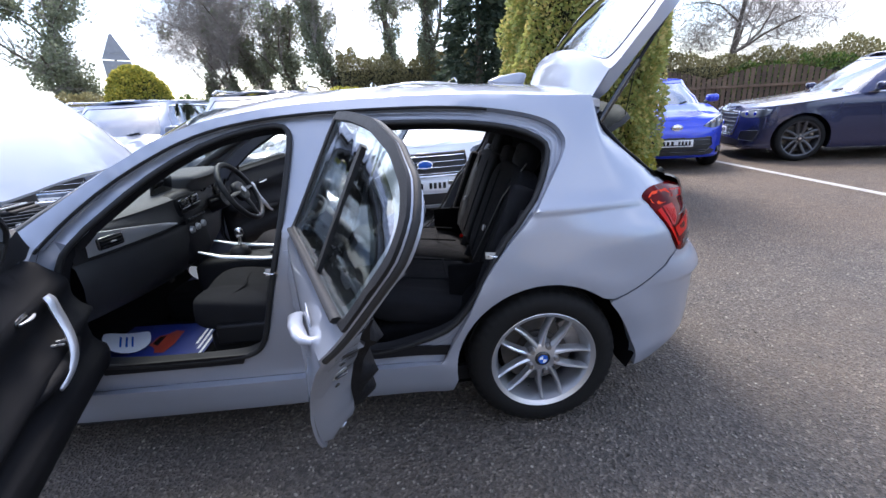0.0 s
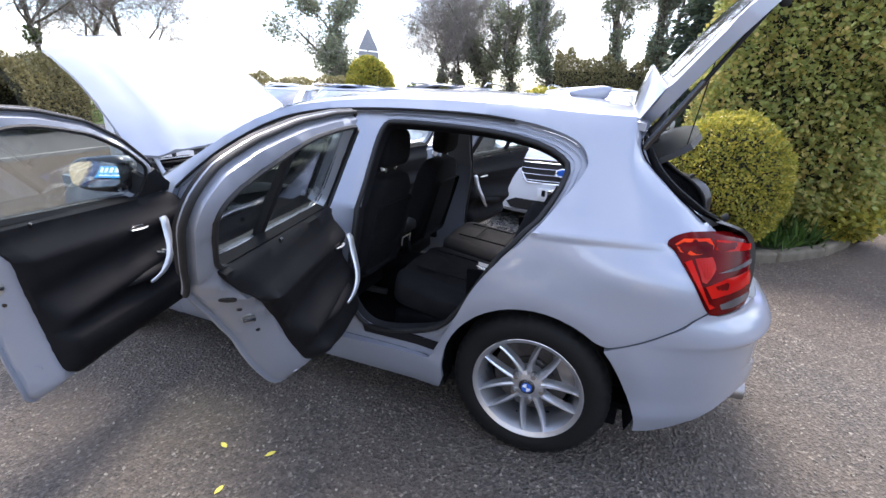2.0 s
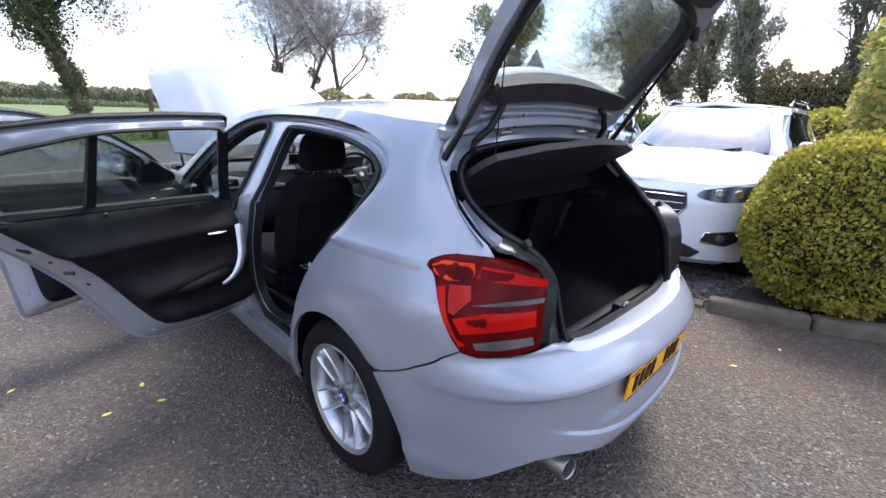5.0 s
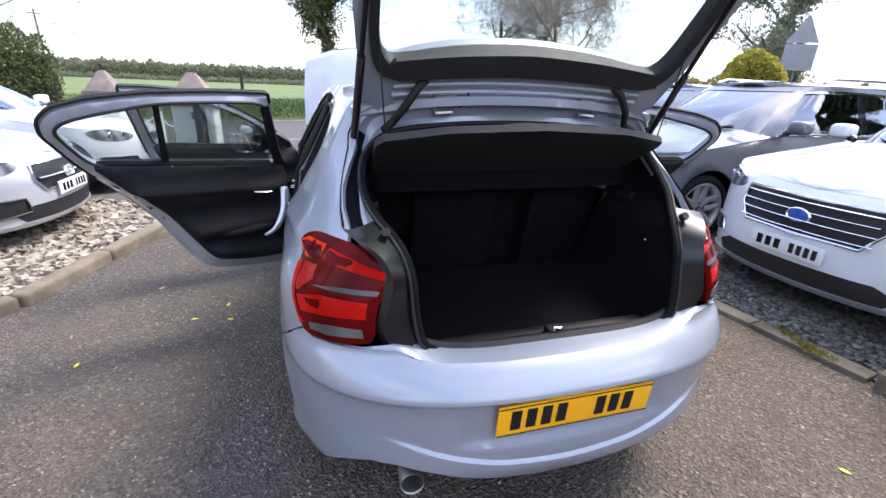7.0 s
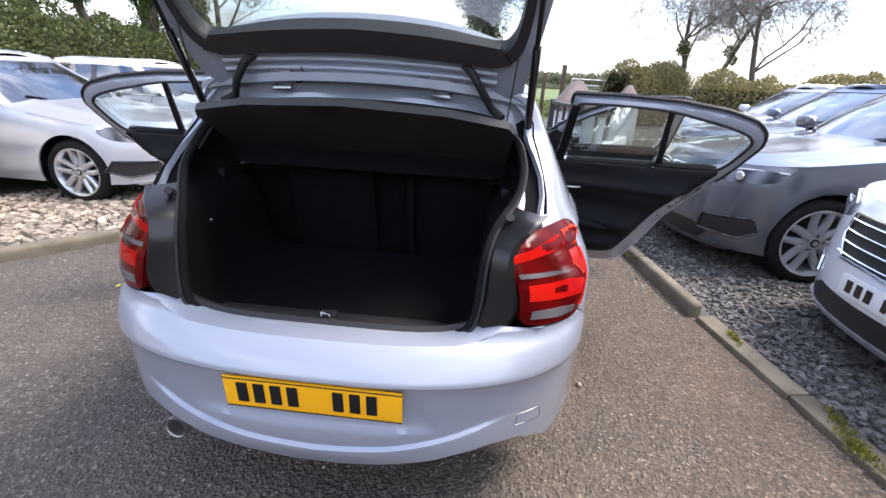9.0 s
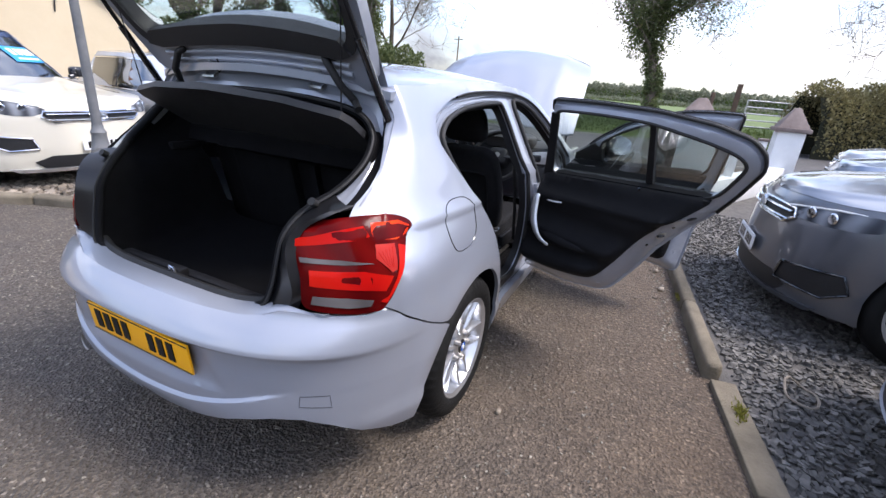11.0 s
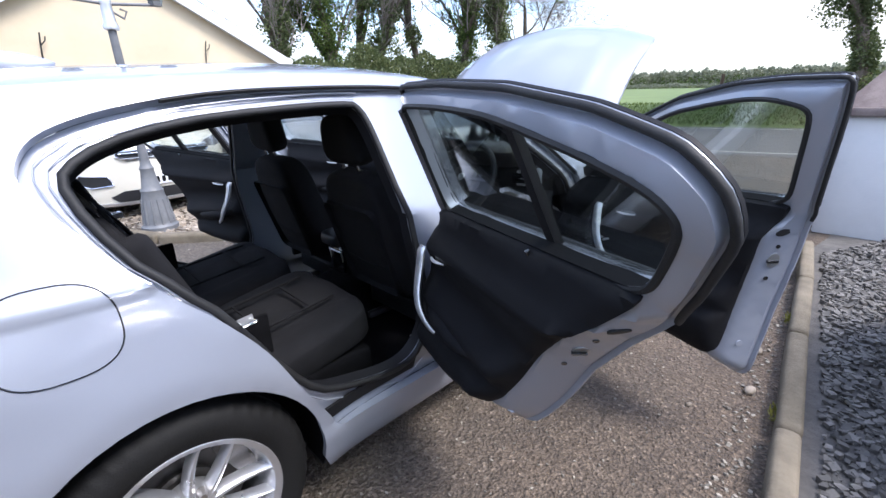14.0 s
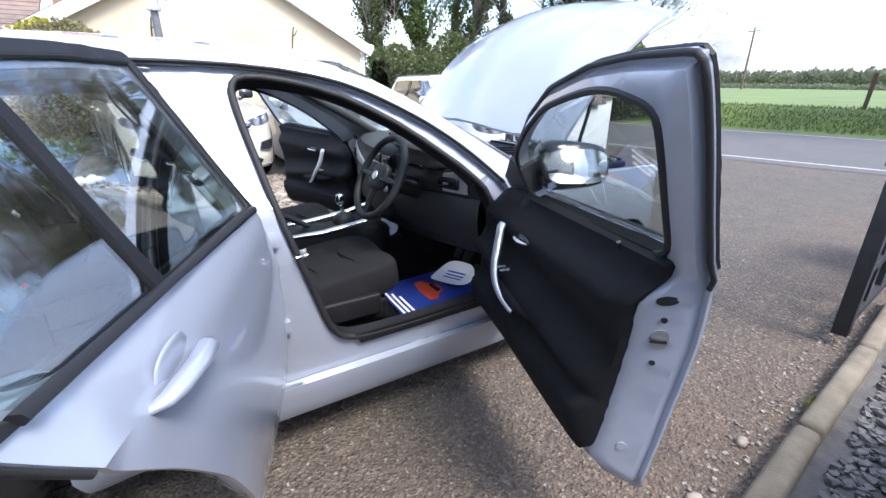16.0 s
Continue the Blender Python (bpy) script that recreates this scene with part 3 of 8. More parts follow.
REAR_OPEN = [(.755, 1.25), (.735, 1.30), (.69, 1.312), (.5, 1.308), (.26, 1.292), (.08, 1.26), (-.02, 1.217), (-.048, 1.17), (-.01, 1.065), (.07, .94), (.15, .85), (.22, .735), (.31, .585), (.40, .487), (.54, .425),
             (.69, .398), (.78, .43), (.825, .53), (.812, .7), (.79, .85), (.775, 1.05), (.765, 1.17)]
LIGHT = [(-.405, .962), (-.43, .985), (-.48, .995), (-.56, .992), (-.63, .978), (-.683, .952), (-.692, .90), (-.705, .80), (-.708, .758), (-.695, .742), (-.64, .732), (-.585, .732), (-.555, .752), (-.50, .845), (-.44, .925)]
SEAM = [(-.27, .582), (-.36, .618), (-.45, .668), (-.53, .722), (-.565, .745)]
SILL_LOW = .185


def arch(cx, r, a0, a1, n=18, cz=.305):
    return circle_pts(cx, cz, r, a0, a1, n)


def side_outline():
    """The side of the body from the wing joint to the rear lamp."""
    pts = [(1.985, .23), (1.985, SILL_LOW), (1.0, SILL_LOW), (.42, .175), (.385, .19)]
    pts += arch(0.0, .365, -8, 128)
    pts += [(BODY.ux(x, z), z) for x, z in SEAM]
    lamp = [(-.555, .752), (-.50, .845), (-.44, .925), (-.405, .962), (-.43, .985), (-.48, .995), (-.56, .992)]
    pts += [(BODY.ux(x, z), z) for x, z in lamp]
    rear_edge = [(-.522, 1.022), (-.465, 1.065), (-.404, 1.114), (-.35, 1.167), (-.303, 1.216), (-.282, 1.27), (-.283, 1.32)]
    pts += [(BODY.ux(x, z), z) for x, z in rear_edge]
    pts += [tuple(p) for p in catmull([(BODY.ux(*p), p[1]) for p in RAIL], 3, False)]
    pts += [(2.02, .85), (1.985, .7)]
    return pts


DOOR_LOOP = [tuple(p) for p in catmull(DOOR_LINE, 4)]
FRONT_LOOP = [tuple(p) for p in catmull(FRONT_OPEN, 4)]
REAR_LOOP = [tuple(p) for p in catmull(REAR_OPEN, 4)]

for s in (1, -1):
    f = BODY.side(s)
    panel("side_panel", side_outline(), f, SILVER, car, [DOOR_LOOP], 0.030, 0.02, 0.003, sharp=60, creases=[[(BODY.ux(x, z), z) for x, z in ((.03, z), (-.12, z), (-.25, z), (-.33, z), (-.385, z))] for z in (.925, .938, .954, .967)])
    # recessed shut faces round the two door openings
    jamb = panel("door_jamb", DOOR_LOOP, f, SILVER, car, [FRONT_LOOP, REAR_LOOP], 0.045, 0.03, 0.004, lift=-0.034, sharp=30)
    ribbon("jamb_step", [[f(a, b, 0.0 - 0.004) for a, b in DOOR_LOOP], [f(a, b, -0.022) for a, b in DOOR_LOOP], [f(a, b, -0.036) for a, b in DOOR_LOOP]], SILVER, jamb)
    for loop in (FRONT_LOOP, REAR_LOOP):
        c = np.mean(np.array(loop), 0)
        def shrink(k, p):
            return (p[0] + (c[0] - p[0]) * k, p[1] + (c[1] - p[1]) * k)
        tube("door_seal", [f(a, b, -0.028) for a, b in loop[::2]], 0.011, RUBBER, jamb, 8, True)
        ribbon("opening_return", [[f(*shrink(0.0, p), -0.045) for p in loop], [f(*shrink(0.003, p), -0.055) for p in loop], [f(*shrink(0.018, p), -0.08) for p in loop]], BLACK_PLASTIC, jamb)
    # pressed ridges round the rear opening
    c = np.mean(np.array(REAR_LOOP), 0)
    for k, off in ((1.045, -.030), (1.085, -.026)):
        tube("jamb_ridge", [f(c[0] + (a - c[0]) * k, c[1] + (b - c[1]) * k, off) for a, b in REAR_LOOP[6:66:2]], .002, SILVER, jamb, 6)
    # long black rubber along the roof side of the door line
    tube("roof_seal", [f(a, b, -0.012) for a, b in DOOR_LOOP[12:48:2] if a > .16], 0.008, RUBBER, jamb, 6)
    # scuff plates
    for x0, x1, z in ((.40, .76, .385), (1.22, 1.76, .425)):
        panel("scuff_plate", [(x0, z - .012), (x1, z - .012), (x1 + .01, z + .03), (x0 - .02, z + .03)], f, BLACK_PLASTIC, jamb, (), 0.05, 0.012, lift=-0.018)
    # strikers and hinges
    for x, z in ((.205, .795), (1.035, .80)):
        tube("striker", [f(x - .012, z, -0.036), f(x - .012, z + .004, 0.004), f(x + .02, z + .008, 0.004), f(x + .02, z + .004, -0.036)], 0.003, CHROME, jamb, 6)
        panel("striker_plate", [(x - .018, z - .012), (x + .026, z - .010), (x + .026, z + .016), (x - .018, z + .012)], f, ZINC, jamb, (), 0.02, 0.006, lift=-0.031)
    for x, z in ((.955, .56), (.95, .86), (1.885, .56), (1.87, .84)):
        hinge = panel("door_hinge", [(x - .03, z - .022), (x + .03, z - .022), (x + .03, z + .022), (x - .03, z + .022)], f, SILVER, jamb, (), 0.02, 0.02, lift=-0.014)
        tube("hinge_bolt", [f(x - .012, z, -0.016), f(x - .012, z, -0.004)], 0.008, ZINC, hinge, 6)
    for x in (.925, 1.87):
        panel("check_strap", [(x - .02, .70), (x + .03, .70), (x + .03, .718), (x - .02, .718)], f, GLOSS_BLACK, jamb, (), 0.02, 0.03, lift=0.01)
    # wing, arch liners
    wing = [(1.99, .23), (1.99, SILL_LOW), (2.18, .19)] + [(2.58 + .365 * math.cos(radians(a)), .305 + .365 * math.sin(radians(a))) for a in range(180, -9, -9)]
    wing += [(2.97, .55), (3.13, .62), (3.18, .7), (3.13, .80), (2.93, .865), (2.6, .905), (2.25, .925), (2.06, .925), (2.03, .85), (1.99, .7)]
    panel("front_wing", wing, f, SILVER, car, (), 0.06, 0.015, 0.003)
    for cx in (0.0, 2.58):
        ring = circle_pts(cx, .305, .372, -14, 194, 26)
        ribbon("arch_liner", [[BODY.at(a, b, s, -0.012) for a, b in ring], [Vector((a, s * .52, b)) for a, b in ring]], CARPET, car, False)
        box("arch_back", (.72, .02, .62), (cx, s * .525, .36), CARPET, car, 0.01)
    # underside of the sill
    box("sill_underside", (1.7, .10, .03), (1.22, s * .69, .19), BLACK_PLASTIC, car, 0.008)

# floor pan
box("floor_pan", (3.3, 1.3, .03), (1.25, 0, .235), CARPET, car, 0.005)
box("underbody", (2.0, 1.34, .08), (1.2, 0, .20), BLACK_PLASTIC, car, 0.02)


def roof_at(x, v, off=0.0):
    rail = float(np.interp(x, [p[0] for p in RAIL_FINE], [p[1] for p in RAIL_FINE]))
    w = float(np.interp(rail, BODY.zw, BODY.ww)) - (BODY.taper(x) if x > 1 else 0) + min(0.0, BODY.flare(x, rail))
    return Vector((x - 0.05 * (1 - v * v) * (x < 0.3) * (0.3 - x) / .6, w * v, rail + 0.048 * (1 - abs(v) ** 2.3) + off))


RAIL_FINE = [tuple(p) for p in catmull(RAIL, 4, False)]
panel("roof", [(-.285, -1), (1.30, -1), (1.325, -.5), (1.335, 0), (1.325, .5), (1.30, 1), (-.285, 1)], roof_at, SILVER, car, (), 0.08, 0.03, 0.004)
panel("headlining", [(-.2, -.93), (1.3, -.93), (1.3, .93), (-.2, .93)], roof_at, DARK_GREY_TRIM, car, (), 0.12, 0.012, lift=-0.05)
blob("aerial_fin", .095, .018, .030, pose(-.03, 0, 1.438), SILVER, car, 0.8, 24, 12, lambda x, y, z: (x - max(0.0, z) * .9, y * (1 - z * 15), z * (1 - .35 * x / .1)))


def screen_at(k, v, off=0.0):
    """The windscreen: k from the scuttle up to the roof."""
    x, z = 2.06 + (1.315 - 2.06) * k, .93 + (1.335 - .93) * math.copysign(abs(k) ** 0.92, k)
    w = float(np.interp(z, BODY.zw, BODY.ww)) - BODY.taper(x)
    bow = (1 - v * v)
    return Vector((x + (.17 - .10 * k) * bow + off * .5, (w - .015) * v, z + (.025 + .03 * k) * bow + off))


panel("windscreen", [(0, -1), (1, -1), (1, 1), (0, 1)], screen_at, CAR_GLASS, car, (), 0.12, 0.005, label="clear bonded windscreen")
for s in (1, -1):
    tube("screen_pillar_trim", [screen_at(k / 10, s * .955, -0.02) for k in range(11)], 0.024, DARK_GREY_TRIM, car, 8)
panel("scuttle_panel", [(-.14, -.95), (.02, -1), (.02, 1), (-.14, .95)], screen_at, BLACK_PLASTIC, car, (), 0.1, 0.02, lift=-0.01)

# rear bumper
top_edge = [(rear_a(x, z - .006), z - .006) for x, z in SEAM] + [(rear_a(-.60, .726), .726), (rear_y(.60, .727), .727), (rear_y(.54, .735), .735), (rear_y(.50, .735), .735), (rear_y(.46, .715), .715), (rear_y(.40, .706), .706), (rear_y(.2, .703), .703), (0, .703)]
top_edge = [(rear_a(-.262, .56), .566)] + top_edge
low_edge = [(0, .295), (rear_y(.2, .31), .318), (rear_y(.3, .34), .342), (rear_y(.4, .37), .372), (rear_y(.5, .40), .392), (rear_y(.58, .39), .388), (rear_y(.645, .36), .357), (rear_a(-.61, .30), .30), (rear_a(-.5, .25), .25), (rear_a(-.405, .235), .232),
            (rear_a(-.40, .30), .30), (rear_a(-.372, .37), .37), (rear_a(-.335, .45), .45), (rear_a(-.285, .535), .535), (rear_a(-.262, .56), .562)]
lip_line = [(0, .372), (rear_y(.2, .38), .388), (rear_y(.35, .42), .42), (rear_y(.48, .46), .462), (rear_y(.56, .48), .488)]
A_END = rear_a(-.262, .56)
for table in (top_edge, low_edge, lip_line):
    table.sort()


def along(table, a):
    return float(np.interp(a, [p[0] for p in table], [p[1] for p in table]))


def step_up(v, a, b):
    t = min(1.0, max(0.0, (v - a) / (b - a)))
    return t * t * (3 - 2 * t)


def bumper_at(a, z, off=0.0):
    """The bumper skin: a recess for the plate and a jutting valance below the lip."""
    s, k = abs(a), along(lip_line, abs(a))
    y = abs(BODY.at(REAR_END + s, z, 1).y)
    fade = 1 - step_up(y, .42, .58)
    off += .010 * fade * (1 - step_up(z, k - .004, k + .006)) - .004 * fade * (1 - step_up(z, k + .006, k + .05))
    off -= .012 * (1 - step_up(y, .27 + .5 * max(0, .56 - z), .31 + .5 * max(0, .56 - z))) * step_up(z, .44, .47) * (1 - step_up(z, .597, .606))
    return BODY.rear()(a, z, off)


levels = [.24, .27, .30, .33, .36, .40, .43, .445, .46, .475, .50, .53, .56, .58, .594, .600, .607, .613, .619, .624, .629, .635, .65, .665, .68, .695, .705, .72, .733]
cols = []
for k in range(-64, 65):
    a = A_END * math.copysign(abs(k / 64) ** .9, k) if k else 0.0
    z0_, z1_, zl = along(low_edge, abs(a)), along(top_edge, abs(a)), along(lip_line, abs(a))
    zs = sorted(levels + [zl - .012, zl - .004, zl, zl + .006, zl + .014, zl + .03])
    zs = [min(max(z, z0_), z1_) for z in zs]
    cols.append([bumper_at(a, z0_, -.05), bumper_at(a, z0_, -.004)] + [bumper_at(a, z) for z in zs] + [bumper_at(a, z1_, -.004), bumper_at(a, z1_, -.02)])
bm = bmesh.new()
grid = [[bm.verts.new(p) for p in col] for col in cols]
for c0, c1 in zip(grid, grid[1:]):
    for r in range(len(c0) - 1):
        bm.faces.new((c0[r], c1[r], c1[r + 1], c0[r + 1]))
bmesh.ops.remove_doubles(bm, verts=bm.verts, dist=1e-4)
bmesh.ops.dissolve_degenerate(bm, dist=1e-4, edges=bm.edges)
bumper = part("rear_bumper", bm, SILVER, car, sharp=30)
# silver load lip, then a black rubber-edged sill
lip_y = [(.47 * math.sin(radians(a))) for a in range(-90, 91, 10)]
lip_edge = [BODY.at(BODY.uy(y, .703), .703 if abs(y) < .4 else .705 + (abs(y) - .4) * .14, 1 if y >= 0 else -1, -0.002) for y in lip_y]
lip_in = [Vector((-.732 + .035 * (y / .47) ** 4, y * .94, .702 + .03 * (y / .47) ** 6)) for y in lip_y]
ribbon("load_lip", [lip_edge, [p.lerp(q, .5) + Vector((0, 0, .004)) for p, q in zip(lip_edge, lip_in)], lip_in], SILVER, bumper, False)
ribbon("boot_sill_rubber", [lip_in, [p + Vector((.012, 0, .012)) for p in lip_in], [p + Vector((.026, 0, .008)) for p in lip_in], [p + Vector((.034, 0, -.006)) for p in lip_in], [Vector((-.665, p.y * .97, .675)) for p in lip_in], [Vector((-.64, p.y * .96, .61)) for p in lip_in]], RUBBER, bumper, False)
for s in (1, -1):
    ys_ = [.64, .60, .56, .52, .48, .44, .40]
    outer_ = []
    for y in ys_:
        z = along(top_edge, rear_y(y, .73))
        outer_.append(BODY.at(BODY.uy(y, z), z, s, -.003))
    inner_ = [Vector((-.690 - .022 * min(1.0, (.64 - y) / .1), s * y * .97, p.z + .008)) for y, p in zip(ys_, outer_)]
    ribbon("bumper_ledge", [outer_, [p.lerp(q, .5) + Vector((0, 0, .004)) for p, q in zip(outer_, inner_)], inner_], SILVER, bumper, False)
tow = [(-.66, .43), (-.53, .437), (-.53, .475), (-.645, .475)]
tube("towing_cover_gap", [bumper_at(a, z, .0005) for a, z in resample(tow, .03)], .0009, GLOSS_BLACK, bumper, 5, True)
for s in (1, -1):
    tube("bumper_joint", [bumper_at(s * a, .603, -.001) for a in np.linspace(rear_y(.31, .60), rear_y(.52, .60), 8)], .001, GLOSS_BLACK, bumper, 5)
box("diffuser_underside", (.25, .8, .03), (-.60, 0, .29), BLACK_PLASTIC, bumper, 0.01)
lathe("exhaust_pipe", [(.036, -.30), (.036, 0), (.0345, .003), (.031, .0), (.029, -.03), (.029, -.14), (.0, -.14)], STEEL, car, 28, Matrix.Translation((-.80, .467, .322)) @ pose(0, 0, 0, 4, 0, 84), label="bright steel exhaust tailpipe")
box("silencer", (.22, .5, .14), (-.50, .18, .30), STEEL, car, 0.04, segs=3)

# number plate with bars in place of its writing
plate_m = Matrix.Translation((-.856, -.006, .541)) @ pose(0, 0, 0, 0, 0, -90) @ pose(0, 0, 0, 5, 0, 0)
plate = box("number_plate", (.50, .008, .108), (0, 0, 0), PLATE_YELLOW, car, 0.003, label="yellow rear number plate", base=plate_m)
for x0, wd, n in ((-.125, .19, 4), (.12, .14, 3)):
    bars("plate_bar", plate_m @ pose(x0, -.006, .004), wd, .066, n, BLACK_PLASTIC, plate)
for y in (-.2, .2):
    box("plate_border", (.50, .002, .003), (0, -.005, .049 if y > 0 else -.049), GLOSS_BLACK, plate, 0, base=plate_m)

# rear lamps and the black panels beside the tailgate opening
SEAL = [(-.716, 0, .694), (-.716, .2, .694), (-.714, .34, .696), (-.712, .39, .706), (-.706, .42, .730), (-.69, .435, .79), (-.673, .440, .86), (-.656, .445, .917), (-.62, .458, .966), (-.57, .483, 1.005),
        (-.515, .513, 1.036), (-.463, .536, 1.075), (-.406, .544, 1.118), (-.362, .538, 1.16), (-.33, .520, 1.20), (-.305, .47, 1.243), (-.29, .38, 1.268), (-.28, .2, 1.285), (-.277, 0, 1.29)]
SEAL_LOOP = [Vector(p) for p in catmull(SEAL + [(x, -y, z) for x, y, z in reversed(SEAL[1:-1])], 4)]
# pairs of points from the body's edge to the seal, and how far the black strip reaches in between
RIM = [((-.522, .617, 1.022), (-.60, .468, .985), .40), ((-.465, .617, 1.065), (-.515, .513, 1.036), .48), ((-.404, .608, 1.114), (-.445, .540, 1.09), .62), ((-.35, .593, 1.167), (-.395, .543, 1.13), .66), ((-.303, .576, 1.216), (-.345, .530, 1.18), .66),
       ((-.282, .565, 1.27), (-.312, .49, 1.228), .45), ((-.30, .50, 1.335), (-.293, .40, 1.262), .12), ((-.318, .3, 1.360), (-.283, .22, 1.283), .08), ((-.330, 0, 1.372), (-.277, 0, 1.29), .08)]
rim_out = [Vector(p) for p in catmull([r[0] for r in RIM], 4, False)]
rim_in = [Vector(p) for p in catmull([r[1] for r in RIM], 4, False)]
rim_k = [float(p[0]) for p in catmull([(r[2], 0) for r in RIM], 4, False)]
fr = BODY.rear()
tail_frame = tube("tailgate_frame", SEAL_LOOP, .013, DULL_BLACK, car, 8, True, label="black rubber seal round the boot opening")
tube("seal_bead", [p + Vector((-.012, 0, 0)) + Vector((0, .009 * (1 if p.y > .05 else -1 if p.y < -.05 else 0), .003)) for p in SEAL_LOOP], .005, RUBBER, tail_frame, 6, True)
ROUND_SEAL = [Vector(p) for p in catmull(SEAL[4:11], 4, False)]
for s in (1, -1):
    def mirror(p, s=s):
        return Vector((p[0], s * p[1], p[2]))
    edge_, mids, gut, seal_ = [], [], [], []
    for o, i, k in zip(rim_out, rim_in, rim_k):
        down = Vector((.030, -.012, -.020))
        edge_.append(mirror(o))
        mids.append(mirror(o.lerp(i, k * .25) + down * .8))
        gut.append(mirror(o.lerp(i, k) + down))
        seal_.append(mirror(i + Vector((.006, 0, -.004))))
    ribbon("gutter_rubber", [edge_[:22], mids[:22], gut[:22]], DULL_BLACK, tail_frame, False)
    ribbon("roof_gutter", [edge_[21:], mids[21:], gut[21:]], SILVER, tail_frame, False)
    ribbon("rain_gutter", [gut, [p.lerp(q, .35) + Vector((.004, 0, -.006)) for p, q in zip(gut, seal_)], [p.lerp(q, .8) + Vector((-.006, 0, .004)) for p, q in zip(gut, seal_)], seal_], SILVER, tail_frame, False, sharp=30)
    # dark cover between the lamp and the seal
    lamp_side = [Vector(p) for p in catmull([(-.712, .51, .730), (-.716, .53, .79), (-.716, .515, .86), (-.708, .505, .92), (-.682, .52, .970), (-.635, .56, 1.002), (-.565, .60, 1.026)], 4, False)]
    ribbon("lamp_side_trim", [[mirror(p + Vector((.02, .02, 0))) for p in lamp_side], [mirror(p) for p in lamp_side], [mirror(p.lerp(q, .5) + Vector((-.004, 0, 0))) for p, q in zip(lamp_side, ROUND_SEAL)], [mirror(q + Vector((.004, 0, 0))) for q in ROUND_SEAL]], LAMP_TRIM, tail_frame, False)
    tube("trim_joint", [mirror(p) for p in (Vector((-.697, .52, .905)), Vector((-.683, .48, .907)), Vector((-.662, .447, .91)))], .0016, GLOSS_BLACK, tail_frame, 5)
    g = mirror((-.585, .505, 1.015))
    tube("rubber_stop", [g, g + Vector((-.018, 0, .012))], 0.013, RUBBER, tail_frame, 10)
    lamp_loop = [tuple(p) for p in catmull([(s * rear_a(x, z), z) for x, z in LIGHT], 4)]
    lamp = panel("rear_lamp", lamp_loop, fr, DEEP_RED_LENS, car, (), 0.03, 0.05, 0.006, label="red rear lamp with clear strips", lift=0.006)
    def zone(pts):
        return [(s * rear_a(x, z), z) for x, z in pts]
    panel("top_lens", zone([(-.425, .958), (-.45, .974), (-.53, .974), (-.545, .955), (-.535, .932), (-.48, .925), (-.445, .935)]), fr, ORANGE_LENS, lamp, (), 0.03, 0.004, lift=0.009, label="orange-red upper lens")
    panel("upper_lens", zone([(-.552, .968), (-.62, .957), (-.688, .937), (-.688, .918), (-.62, .930), (-.548, .938)]), fr, RED_LENS, lamp, (), 0.03, 0.004, lift=0.009)
    panel("brake_lens", zone([(-.535, .835), (-.60, .855), (-.685, .858), (-.692, .815), (-.60, .802), (-.56, .795)]), fr, RED_LENS, lamp, (), 0.03, 0.004, lift=0.009)
    panel("side_lens", zone([(-.462, .905), (-.482, .912), (-.515, .85), (-.553, .78), (-.575, .765), (-.56, .758), (-.51, .835)]), fr, RED_LENS, lamp, (), 0.03, 0.004, lift=0.009)
    panel("reflector", zone([(-.492, .916), (-.545, .920), (-.56, .885), (-.535, .845), (-.52, .850)]), fr, PINK_LENS, lamp, (), 0.03, 0.004, lift=0.009, label="pale red reflector")
    for k in range(5):
        x = -.505 - .011 * k
        tube("lens_rib", [fr(s * rear_a(x, .908 - .002 * k), .908 - .002 * k, .010), fr(s * rear_a(-.528 - .003 * k, .858), .858, .010)], .0006, RED_LENS, lamp, 5)
    panel("reversing_lens", zone([(-.567, .872), (-.63, .885), (-.688, .891), (-.69, .878), (-.63, .873)]), fr, CLEAR_LENS, lamp, (), 0.03, 0.004, lift=0.010, label="clear strip")
    panel("bottom_lens", zone([(-.590, .772), (-.64, .782), (-.692, .786), (-.697, .763), (-.64, .752), (-.597, .754)]), fr, CLEAR_LENS, lamp, (), 0.03, 0.004, lift=0.009, label="clear lower strip")

# fuel flap on the right side
flap = [(-.138 + .106 * math.copysign(abs(math.cos(t)) ** .75, math.cos(t)), .905 + .090 * math.copysign(abs(math.sin(t)) ** .75, math.sin(t))) for t in [2 * math.pi * i / 40 for i in range(40)]]
tube("fuel_flap_gap", [BODY.at(a, z, -1, 0.0005) for a, z in flap], 0.0018, GLOSS_BLACK, car, 6, True)
for s in (1, -1):
    tube("bumper_seam", [BODY.at(BODY.ux(x, z - .003), z - .003, s, -0.0008) for x, z in [tuple(p) for p in catmull(SEAM, 5, False)]], 0.0012, GLOSS_BLACK, car, 6)

# boot
boot_out = [p + Vector((.01, 0, 0)) for p in SEAL_LOOP]
boot_mid = [Vector((p.x + .12, p.y * 1.02, max(p.z - (.06 if p.z < .8 else 0), .62))) for p in boot_out]
boot_in = [Vector((-.10 - .12 * max(0.0, p.z - .62) / .45, max(-.49, min(.49, p.y)), max(.60, min(1.06, p.z)))) for p in boot_out]
ribbon("boot_lining", [boot_out, boot_mid, boot_in], CARPET, car)
box("boot_floor", (.66, 1.0, .02), (-.40, 0, .615), CARPET, car, 0.004)
box("boot_sill_trim", (.04, .70, .05), (-.66, 0, .672), BLACK_PLASTIC, car, 0.012)
box("boot_catch", (.035, .05, .03), (-.69, 0, .705), BLACK_PLASTIC, car, 0.006)
